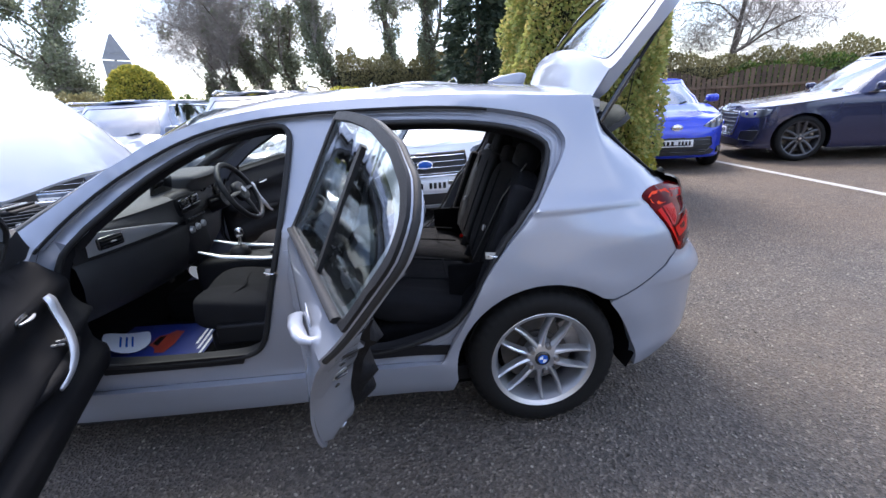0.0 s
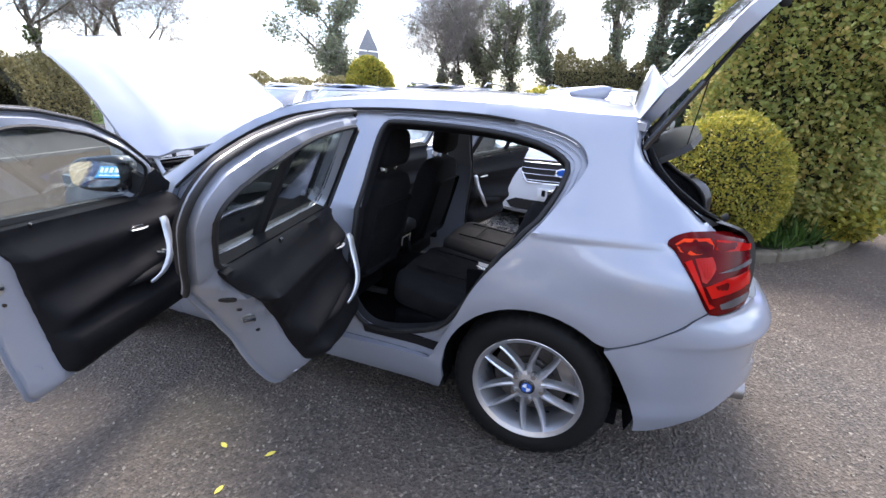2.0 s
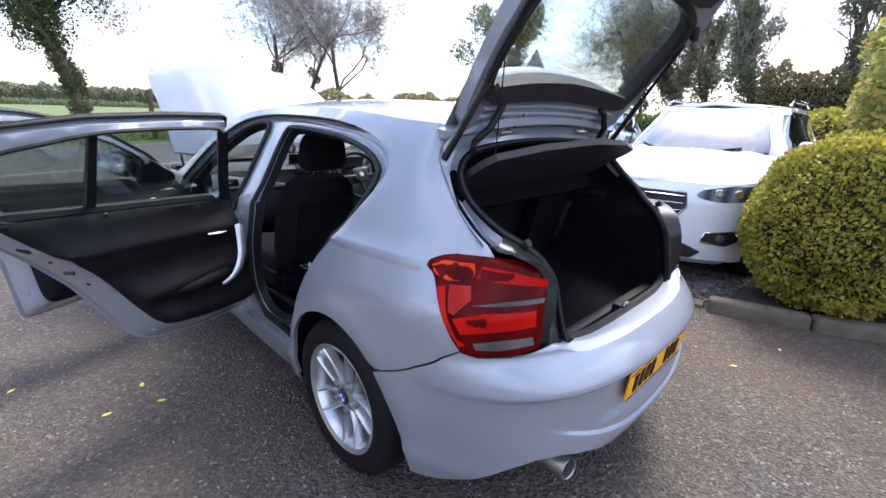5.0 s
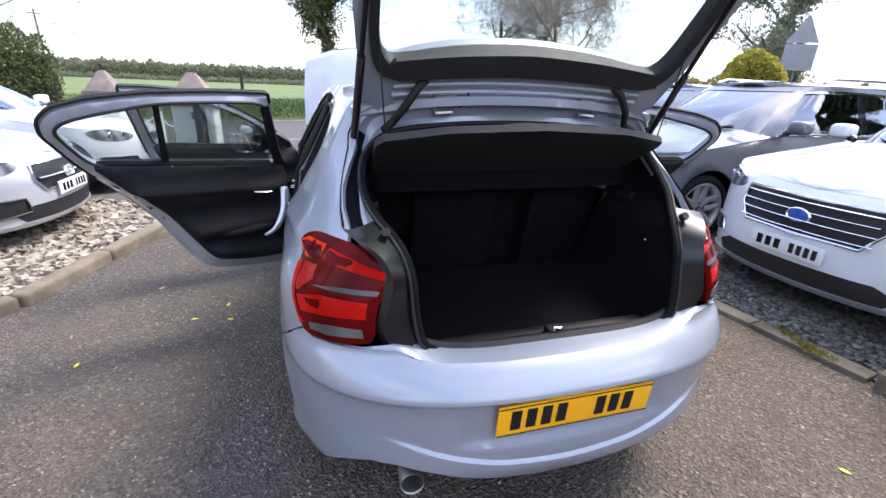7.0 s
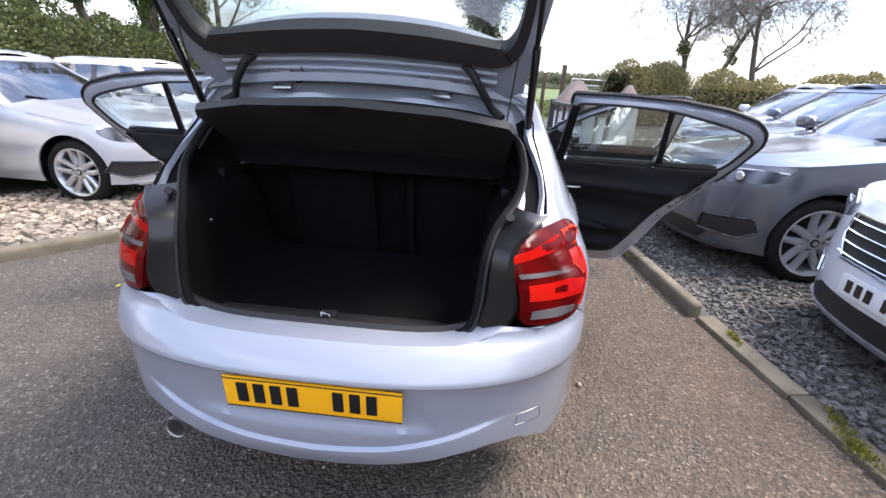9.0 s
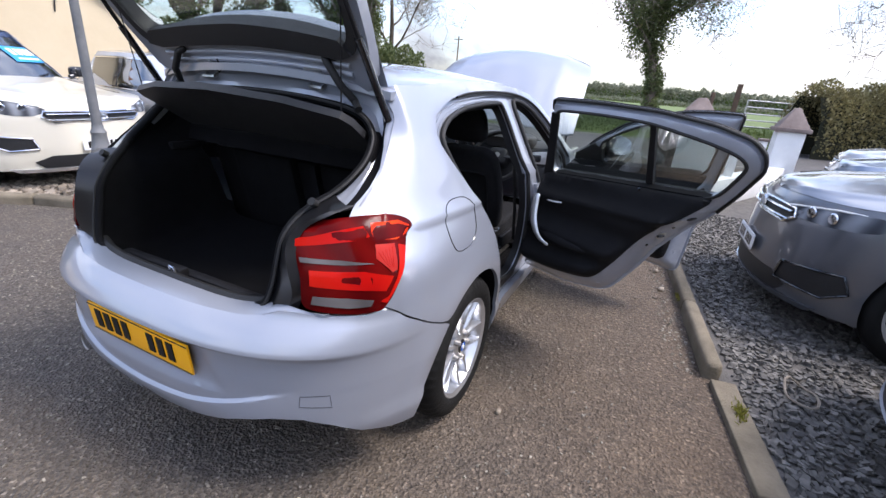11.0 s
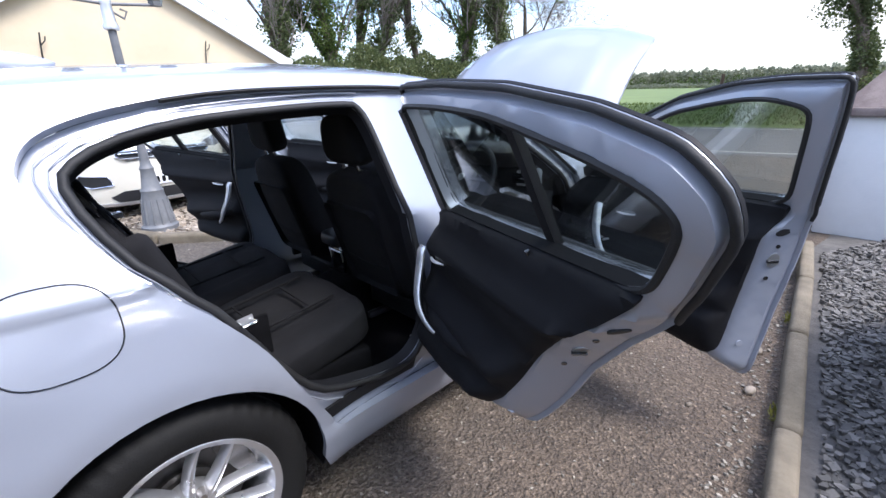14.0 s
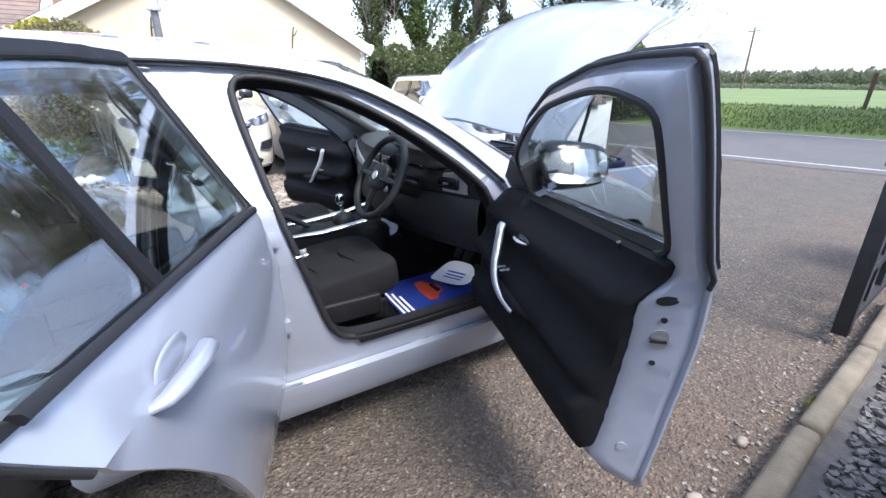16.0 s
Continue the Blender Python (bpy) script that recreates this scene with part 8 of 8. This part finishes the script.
tube("scroll", [(.90, 3.42, 2.08), (1.0, 3.42, 2.02), (1.03, 3.42, 2.08), (.98, 3.42, 2.10)], .010, GREY_IRON, lp, 6)
tube("upper_shaft", [(.88, 3.42, 2.18), (.88, 3.42, 2.75)], .022, GREY_IRON, lp, 10)
LAMP_GLASS = pane_glass("lantern_glass", (0.8, 0.8, 0.76))
for dx in (-.40, .40):
    lan = lathe("lantern", [(0, 0), (.055, .0), (.06, .03), (.085, .24), (.10, .26), (.06, .34), (.02, .40), (0, .42)], GREY_IRON, lp, 6, pose(.88 + dx, 3.42, 2.15, 90, 0, 0))
    lathe("lantern_pane", [(.064, .035), (.089, .235)], LAMP_GLASS, lan, 6, pose(.88 + dx, 3.42, 2.15, 90, 0, 0))


# ---- the other parked cars ----
WHITE_CAR = car_paint("white_car_paint", (0.74, 0.76, 0.79), 0.05, 0.3)
GREY_CAR = car_paint("grey_car_paint", (0.13, 0.135, 0.15), 0.6, 0.3)
PALE_SILVER = car_paint("pale_silver_paint", (0.56, 0.58, 0.62), 0.5, 0.32)
CREAM_CAR = car_paint("cream_car_paint", (0.68, 0.64, 0.53), 0.05, 0.3)
BLUE_CAR = car_paint("bright_blue_paint", (0.015, 0.045, 0.55), 0.35, 0.28)
NAVY_CAR = car_paint("navy_paint", (0.012, 0.016, 0.06), 0.4, 0.25)
DARK_BLUE_ROOF = car_paint("dark_blue_roof", (0.02, 0.04, 0.11), 0.3, 0.25)
DUSK_BLUE = car_paint("slate_blue_paint", (0.10, 0.13, 0.19), 0.6, 0.3)
CLADDING = surface("dark_cladding", (0.02, 0.02, 0.021), (0.035, 0.035, 0.036), 8, 0.7, bump=0.15, bscale=300)
MESH_BLACK = surface("black_grille_mesh", (0.006, 0.006, 0.007), (0.016, 0.016, 0.017), 60, 0.5)
DARK_ALLOY = surface("dark_alloy", (0.05, 0.05, 0.053), (0.10, 0.10, 0.105), 8, 0.3, 0.6)
STICKER_BLUE = surface("price_sticker_blue", (0.02, 0.22, 0.5), (0.03, 0.3, 0.6), 5, 0.4)
CABIN = surface("dark_cabin", (0.012, 0.012, 0.013), (0.03, 0.03, 0.032), 6, 0.8)


def parked_car(name, label, x, y, heading, L, W, H, paint, belt=.98, hood=(.76, .98), cowl=.62, roof=(.05, -1.5), tail=-1.95, axles=(1.36, -1.3), wr=.34, roof_paint=None, clad=None, alloy=ALLOY, spokes=5, vee=True,
               grille="bars", lamps=None, rails=False, trim=CHROME, badge=BADGE_BLUE, face=True, intake=None, fog=None, power=2.6, glass=TINT_GLASS):
    m = Matrix.Translation((x, y, 0)) @ pose(0, 0, 0, 0, 0, heading)
    ob = thing(name, x, y, 0, label, "car", "parked cars round the yard")
    hw, fe, re = W / 2, L / 2, -L / 2
    roof_paint = roof_paint or paint
    z0, z1 = hood
    lo = Hull([.16, .22, .32, .36, .55, .72, belt - .16, belt - .10, belt, belt + .06], [hw - .06, hw - .02, hw - .004, hw - .012, hw, hw - .002, hw - .01, hw - .005, hw - .04, hw - .07],
              re + .55, [.16, .3, .5, .62, .8, belt, belt + .06], [re + .10, re + .02, re, re + .03, re + .06, re + .10, re + .13],
              fe - .62, [.16, .24, .4, .52, .6, z0 - .06, z0, z0 + .05], [fe - .09, fe - .01, fe, fe - .015, fe - .02, fe - .05, fe - .10, fe - .16],
              power, flare=lambda u, z: .012 * math.exp(-((math.hypot(u - axles[0], z - wr) - wr - .05) / .09) ** 2) + .012 * math.exp(-((math.hypot(u - axles[1], z - wr) - wr - .05) / .09) ** 2))
    uR, uF = lo.x0r - 1.2, lo.x0f + 1.2

    def top_z(u):
        return float(np.interp(u, [uR, lo.x0r, cowl - .05, cowl + .05, lo.x0f, lo.x0f + .5, uF], [belt - .02, belt, belt, z1 - .02, z0 + (z1 - z0) * .35, z0 + .03, z0]))
    ra = wr + .045

    def ring(cx, a0, a1):
        return [(cx + ra * math.cos(radians(a)), wr + ra * math.sin(radians(a))) for a in np.linspace(a0, a1, 20)]
    drop = math.degrees(math.asin((wr - .22) / ra))
    out = [(uR, .32), (lo.x0r - .3, .26), (axles[1] - ra - .05, .235)] + ring(axles[1], 180 + drop, -drop) + ring(axles[0], 180 + drop, -drop) + [(axles[0] + ra + .05, .225), (lo.x0f + .35, .22), (uF, .235)]
    out += [(u, top_z(u)) for u in np.linspace(uF, uR, 60)]
    for s in (1, -1):
        f = lo.side(s, m)
        panel("body_side", out, f, paint, ob, (), .075, .02, .003, sharp=32)
        if clad:
            sill = [(axles[1] + ra + .02, .22), (axles[0] - ra - .02, .22), (axles[0] - ra - .0, .40), (axles[1] + ra, .40)]
            panel("sill_cladding", sill, f, clad, ob, (), .12, .02, .003, lift=.010)
            for cx in axles:
                big = [(cx + (ra + .065) * math.cos(radians(a)), wr + (ra + .065) * math.sin(radians(a))) for a in np.linspace(180 + drop * .8, -drop * .8, 20)]
                panel("arch_cladding", big + ring(cx, -drop, 180 + drop), f, clad, ob, (), .06, .02, .003, lift=.010)
        for cx in axles:
            rr = circle_pts(cx, wr, ra + .005, -drop, 180 + drop, 18)
            ribbon("arch_liner", [[m @ lo.at(a, b, s, -.015) for a, b in rr], [m @ Vector((a, s * (hw - .3), b)) for a, b in rr]], CARPET, ob, False)
            whl = new("wheel")
            whl.parent = ob
            bpy.context.view_layer.update()
            tagged(whl, "alloy road wheel with black tyre")
            build_wheel("wheel", wr, wr - .09, .21, whl, m @ Matrix.Translation((cx, s * (hw - .125), wr)) @ (pose(0, 0, 0) if s > 0 else pose(0, 0, 0, 0, 0, 180)), spokes, vee, alloy, badge, .05, .045)
        for xx in (cowl - .35, cowl - 1.35):
            tube("door_gap", [m @ lo.at(xx + .10 * (z - .4), z, s, .001) for z in (.42, .55, .7, .85, belt - .02)], .004, GLOSS_BLACK, ob, 5)
        for xx in (cowl - 1.15, cowl - 2.1):
            tube("door_handle", [m @ lo.at(xx, belt - .13, s, 0), m @ lo.at(xx + .02, belt - .13, s, .03), m @ lo.at(xx + .17, belt - .13, s, .03), m @ lo.at(xx + .19, belt - .13, s, 0)], .014, paint, ob, 6)
        tube("belt_trim", [m @ lo.at(u, belt + .004, s, .004) for u in np.linspace(cowl - .1, re + .75, 10)], .010, trim, ob, 6)
    box("floor", (L * .86, W * .8, .06), (0, 0, .26), CARPET, ob, 0.01, base=m)
    # bonnet
    def hood_at(t, v, off=0.0):
        u = cowl + (uF - cowl) * t
        p = lo.raw(u, top_z(u), 1)
        k = min(1.0, p.y / (hw * .5))
        return m @ Vector((p.x, p.y * v, p.z + .055 * (1 - v * v) * k + .010 * math.exp(-((abs(v) - .62) / .08) ** 2) * k + off))
    panel("bonnet", [(0, -1), (1, -1), (1, 1), (0, 1)], hood_at, paint, ob, (), .06, .02, .0, sharp=45)
    # glasshouse
    rz = H - .05
    g = Hull([belt - .02, belt + .12, (belt + rz) / 2, rz - .05, rz], [hw - .05, hw - .09, hw - .17, hw - .235, hw - .26], roof[1] + .25, [belt - .02, rz], [tail + .02, roof[1]], roof[0] - .30, [belt - .02, (belt + rz) / 2, rz], [cowl + .16, (cowl + roof[0]) / 2 + .14, roof[0]], 3.2)
    peak = roof[0] - .40

    def arched(u, z, side, plain=g.raw):
        q = plain(u, z, side)
        back, fore = min(1.0, max(0.0, (peak - q.x) / (peak - tail))), min(1.0, max(0.0, (q.x - peak) / (roof[0] - peak)))
        q.z = belt + (q.z - belt) * (1 - .20 * back * back) * (1 - .05 * fore * fore)
        q.y *= 1 - .07 * back * back
        return q
    g.raw = arched
    gR, gF = g.x0r - 1.2, g.x0f + 1.2
    a_in, a_out = g.x0f + .60, g.x0f + .40
    b1_ = (g.x0f + g.x0r) / 2 + .12
    for s in (1, -1):
        f = g.side(s, m)
        panel("glasshouse", [(gR, belt - .02), (gF, belt - .02), (gF, rz), (gR, rz)], f, glass, ob, (), .09, .004, .0, sharp=50)
        for nm, pts in (("windscreen_pillar", [(a_out, belt - .02), (a_in, belt - .02), (a_in, rz), (a_out - .02, rz)]),
                        ("door_pillar", [(b1_, belt), (b1_ + .09, belt), (b1_ + .05, rz), (b1_ - .02, rz)]),
                        ("rear_pillar", [(g.x0r - .50, belt - .02), (g.x0r + .12, belt - .02), (g.x0r - .02, belt + .16), (g.x0r - .22, rz), (g.x0r - .50, rz)]),
                        ("shoulder", [(g.x0r + .11, belt - .02), (b1_ + .3, belt - .02), (b1_ - .1, belt + .03), (g.x0r + .3, belt + .085), (g.x0r + .02, belt + .16)]),
                        ("roof_side", [(gR, rz - .045), (gF, rz - .045), (gF, rz + .004), (gR, rz + .004)])):
            panel(nm, pts, f, GLOSS_BLACK if nm == "door_pillar" else paint if nm == "shoulder" else roof_paint, ob, (), .08, .012, .002, lift=.009)
        panel("window_line", [(a_out - .02, rz - .07), (g.x0r - .1, rz - .07), (g.x0r - .1, rz - .05), (a_out - .02, rz - .05)], f, trim, ob, (), .08, .01, .0, lift=.012)
        if rails:
            tube("roof_rail", [m @ Vector((xx, s * (hw - .27), rz + zz)) for xx, zz in ((roof[0] - .25, .03), (roof[0] - .4, .075), (roof[1] + .5, .075), (roof[1] + .3, .03))], .016, trim, ob, 8)
        mir = blob("door_mirror", .07, .10, .065, m @ Matrix.Translation((cowl - .22, s * (hw + .07), belt + .09)), paint if not clad or paint is not CREAM_CAR else GLOSS_BLACK, ob, .55, 20, 12)
        tube("mirror_foot", [m @ Vector((cowl - .2, s * (hw - .06), belt + .02)), m @ Vector((cowl - .2, s * (hw + .03), belt + .06))], .03, GLOSS_BLACK, mir, 8)
    box("cabin_fill", (abs(tail - cowl) * .8, W * .62, .10), ((cowl + tail) / 2 - .05, 0, belt - .10), CABIN, ob, 0.02, base=m)
    for xx, s in ((cowl - 1.05, 1), (cowl - 1.05, -1)):
        seat = blob("seat_back", .07, .22, .32, m @ Matrix.Translation((xx, s * .36, belt + .02)) @ pose(0, 0, 0, 0, -14, 0), CABIN, ob, .45, 20, 12)
        blob("seat_headrest", .05, .12, .08, m @ Matrix.Translation((xx - .11, s * .36, belt + .38)), CABIN, seat, .6, 14, 8)

    def roof_at2(xx, v, off=0.0):
        p = g.raw(g.ux(xx, rz), rz, 1)
        return m @ Vector((p.x, p.y * v, rz + .05 * (1 - v * v) * min(1, p.y / .4) + off))
    panel("roof", [(roof[1] + .005, -1), (roof[0] - .005, -1), (roof[0] - .005, 1), (roof[1] + .005, 1)], roof_at2, roof_paint, ob, (), .1, .02, .0, sharp=50)
    for s in (-.45, .1):
        tube("wiper", [m @ (g.at(gF - .12 - abs(s) * .3, belt + .03, 1 if s > 0 else -1, .012)), m @ (g.at(gF - .42 if s < 0 else gF - .30, belt + .06, -1 if s < 0 else 1, .012))], .008, GLOSS_BLACK, ob, 5)
    if not face:
        return ob, m, lo, g, gF
    # face
    fr_ = lo.front(m)

    def fy(yy, z):
        return math.copysign(uF - lo.uy(abs(yy), z, False), yy) if yy else 0.0

    def plateau(nm, pts, mat, lift, mirror=True, parent=ob, thick=.02, smooth=0):
        for s in ((1, -1) if mirror else (1,)):
            q = [(fy(s * yy, z), z) for yy, z in pts]
            if smooth:
                q = [tuple(p) for p in catmull(q, smooth)]
            o = panel(nm, q, fr_, mat, parent, (), .05, thick, .002, lift=lift)
        return o
    for s in (1, -1):
        q = [tuple(p) for p in catmull([(fy(s * yy, z), z) for yy, z in lamps], 3)]
        lamp = panel("headlamp", q, fr_, HEAD_LENS, ob, (), .04, .03, .004, lift=.006)
        cy = sum(p[0] for p in lamps) / len(lamps)
        cz = sum(p[1] for p in lamps) / len(lamps)
        for k in (-.06, .06):
            c_ = lo.front()(fy(s * (cy + k), cz), cz, .012)
            lathe("lamp_bowl", [(0, .004), (.028, .006), (.036, .0), (.030, -.01)], CHROME, lamp, 18, m @ Matrix.Translation(c_) @ pose(0, 0, 0, 0, 0, -90 + s * 25))
        tube("light_bar", [fr_(fy(s * yy, z), z, .012) for yy, z in lamps[:3]], .006, WHITE_PAINT, lamp, 6)
    gw, gz0, gz1 = {"bars": (.46, z0 - .30, z0 - .06), "thin": (.50, z0 - .17, z0 - .07), "diamond": (.42, z0 - .27, z0 - .06), "lower": (.55, .30, .52), "hex": (.50, .42, z0 - .05)}[grille]
    gr = plateau("grille", [(0, gz0), (gw * .82, gz0), (gw, (gz0 + gz1) / 2), (gw * .96, gz1), (0, gz1)] + [(-yy, z) for yy, z in ((gw * .96, gz1), (gw, (gz0 + gz1) / 2), (gw * .82, gz0))], MESH_BLACK, .004, False)
    nb = {"bars": 4, "thin": 2, "diamond": 1, "lower": 3, "hex": 6}[grille]
    for k in range(nb):
        z = gz0 + (gz1 - gz0) * (k + .5) / nb
        tube("grille_bar", [fr_(fy(yy, z), z, .016) for yy in np.linspace(-gw * .93, gw * .93, 13)], .011 if nb > 3 else .015, trim, gr, 6, flat=0.6)
    edge = [(0, gz0), (gw * .82, gz0), (gw, (gz0 + gz1) / 2), (gw * .96, gz1), (0, gz1)]
    tube("grille_frame", [fr_(fy(yy, z), z, .012) for yy, z in edge + [(-yy, z) for yy, z in edge[-2:0:-1]]], .010, trim, gr, 6, True)
    zc = (gz0 + gz1) / 2 if grille != "lower" else z0 - .10
    lathe("front_badge", [(0, .012), (.045, .010), (.056, .002), (.056, -.02)], badge, gr, 24, m @ Matrix.Translation(lo.front()(0, zc, .012)) @ pose(0, 0, 0, 0, 0, -90) @ Matrix.Diagonal((1.35, 1, .8, 1)))
    lathe("badge_ring", [(.050, .006), (.056, .014), (.064, .006), (.060, -.01)], CHROME, gr, 24, m @ Matrix.Translation(lo.front()(0, zc, .012)) @ pose(0, 0, 0, 0, 0, -90) @ Matrix.Diagonal((1.35, 1, .8, 1)))
    pz = .46 if grille not in ("hex", "lower") else (.44 if grille == "lower" else .50)
    pl = box("number_plate", (.50, .012, .11), (0, 0, 0), PLATE_WHITE, ob, .003, label="white front number plate", base=m @ Matrix.Translation(lo.front()(0, pz, .018)) @ pose(0, 0, 0, 0, 0, 90))
    for x0, wd, n in ((-.12, .19, 3), (.12, .2, 4)):
        bars("plate_bar", m @ Matrix.Translation(lo.front()(0, pz, .018)) @ pose(0, 0, 0, 0, 0, 90) @ pose(x0, -.0075, 0), wd, .066, n, GLOSS_BLACK, pl)
    it = intake or (.62, .25, .37)
    plateau("lower_intake", [(0, it[1]), (it[0] * .9, it[1]), (it[0], (it[1] + it[2]) / 2), (it[0] * .8, it[2]), (0, it[2])] + [(-it[0] * .8, it[2]), (-it[0], (it[1] + it[2]) / 2), (-it[0] * .9, it[1])], MESH_BLACK, .004, False)
    plateau("chin_strip", [(0, .215), (hw * .8, .215), (hw * .86, .245), (0, .245)] + [(-hw * .86, .245), (-hw * .8, .215)], clad and SATIN_SILVER or paint, .014, False)
    if fog:
        for s in (1, -1):
            q = [(fy(s * yy, z), z) for yy, z in fog]
            fg = panel("fog_recess", q, fr_, MESH_BLACK, ob, (), .04, .02, .002, lift=.005)
            tube("fog_frame", [fr_(a, z, .010) for a, z in resample(q, .05)], .008, trim if clad or grille == "bars" else GLOSS_BLACK, fg, 6, True)
            if grille in ("diamond", "thin", "hex"):
                continue
            cy, cz = np.mean(np.array(fog), 0)
            c_ = lo.front()(fy(s * cy, cz), cz, .012)
            lathe("fog_lamp", [(0, .008), (.03, .006), (.036, -.006)], CLEAR_LENS, fg, 16, m @ Matrix.Translation(c_) @ pose(0, 0, 0, 0, 0, -90 + s * 30))
    return ob, m, lo, g, gF


suv = dict(L=4.5, W=1.84, H=1.60, belt=1.06, hood=(.86, 1.06), cowl=.72, roof=(.10, -1.75), tail=-2.12, axles=(1.42, -1.27), wr=.35, power=2.15)
lamp_suv = [(.885, .86), (.74, .875), (.55, .83), (.53, .77), (.70, .74), (.87, .77)]
parked_car("white_suv", "white family SUV parked nose-out on the gravel bay", .33, -4.66, 90, paint=WHITE_CAR, clad=CLADDING, grille="bars", lamps=lamp_suv, rails=True, fog=[(.80, .50), (.62, .48), (.60, .40), (.76, .38), (.84, .43)], **suv)
parked_car("grey_suv", "dark grey SUV with bright alloy wheels on the gravel bay", 2.54, -4.38, 91.5, paint=GREY_CAR, clad=None, alloy=SATIN_SILVER, grille="thin", lamps=[(.885, .86), (.70, .85), (.40, .80), (.40, .76), (.66, .745), (.86, .78)], rails=True,
           badge=SATIN_SILVER, fog=[(.84, .50), (.56, .46), (.54, .34), (.80, .33), (.86, .40)], **suv)
parked_car("blue_grey_car", "slate-blue car parked in the gravel bay", 4.85, -5.35, 91, paint=DUSK_BLUE, grille="bars", lamps=lamp_suv, badge=SATIN_SILVER, fog=[(.80, .46), (.62, .46), (.60, .40), (.78, .38)], **suv)
parked_car("silver_suv", "pale silver SUV farther along the bay", 7.0, -6.0, 90, paint=PALE_SILVER, clad=CLADDING, grille="bars", lamps=lamp_suv, rails=True, badge=SATIN_SILVER, fog=[(.80, .46), (.62, .46), (.60, .40), (.78, .38)], **suv)
hatch = dict(L=4.3, W=1.78, H=1.44, belt=.94, hood=(.74, .94), cowl=.72, roof=(.02, -1.35), tail=-1.95, axles=(1.36, -1.32), wr=.325, power=2.2)
parked_car("silver_hatchback", "pale silver hatchback with multi-spoke wheels behind the pebble bed", 3.05, 4.95, -90, paint=PALE_SILVER, alloy=ALLOY, grille="diamond", lamps=[(.86, .76), (.72, .78), (.52, .72), (.50, .67), (.66, .63), (.84, .67)], badge=SATIN_SILVER,
           fog=[(.84, .46), (.54, .44), (.52, .33), (.78, .30), (.86, .36)], **hatch)
parked_car("white_hatchback", "white hatchback parked farther along the pebble bed", 5.35, 4.85, -90, paint=WHITE_CAR, grille="diamond", lamps=[(.86, .76), (.72, .78), (.52, .72), (.50, .67), (.66, .63), (.84, .67)], badge=SATIN_SILVER, fog=[(.84, .46), (.54, .44), (.52, .33), (.78, .30)], **hatch)
xo, xm, xlo, xg, xgF = parked_car("cream_crossover", "cream crossover with a dark blue roof behind the pebble bed", .93, 6.07, -81, L=4.12, W=1.78, H=1.57, paint=CREAM_CAR, belt=1.02, hood=(.86, 1.02), cowl=.70, roof=(.06, -1.45), tail=-1.85, axles=(1.25, -1.30), wr=.335,
                                  power=2.2, roof_paint=DARK_BLUE_ROOF, clad=CLADDING, alloy=SATIN_SILVER, grille="thin", lamps=[(.86, .88), (.70, .88), (.48, .83), (.47, .78), (.62, .745), (.84, .80)], badge=CHROME, fog=[(.80, .56), (.60, .54), (.57, .44), (.74, .42), (.83, .48)])
stk = xg.front(xm)
tag = panel("price_sticker", [(.10, 1.20), (.52, 1.20), (.52, 1.36), (.10, 1.36)], stk, STICKER_BLUE, xo, (), .06, .003, 0, lift=.010, label="blue price sticker")
for k in range(5):
    panel("price_bar", [(.14 + .075 * k, 1.27), (.185 + .075 * k, 1.27), (.185 + .075 * k, 1.335), (.14 + .075 * k, 1.335)], stk, WHITE_PAPER, tag, (), .06, .002, 0, lift=.013)
panel("price_line", [(.15, 1.225), (.46, 1.225), (.46, 1.24), (.15, 1.24)], stk, WHITE_PAPER, tag, (), .06, .002, 0, lift=.013)
parked_car("blue_city_car", "small bright blue city car beside the shrub bed", -4.2, -6.17, 75, L=3.45, W=1.62, H=1.46, paint=BLUE_CAR, belt=.98, hood=(.78, .98), cowl=.72, roof=(.02, -1.2), tail=-1.55, axles=(1.12, -1.15), wr=.29,
           grille="lower", lamps=[(.79, .82), (.70, .84), (.44, .72), (.42, .68), (.60, .66), (.78, .73)], trim=GLOSS_BLACK, badge=CHROME, fog=[(.74, .36), (.66, .36), (.65, .28), (.72, .27)])
parked_car("navy_suv", "dark navy SUV with black and silver wheels across the yard", -7.6, -5.05, -17, L=4.66, W=1.89, H=1.66, paint=NAVY_CAR, belt=1.05, hood=(.86, 1.05), cowl=.74, roof=(.10, -1.80), tail=-2.2, axles=(1.45, -1.37), wr=.37,
           alloy=DARK_ALLOY, grille="hex", lamps=[(.90, .84), (.74, .85), (.54, .80), (.53, .75), (.70, .72), (.88, .76)], badge=CHROME, rails=False, fog=[(.86, .52), (.62, .50), (.60, .36), (.82, .34)])
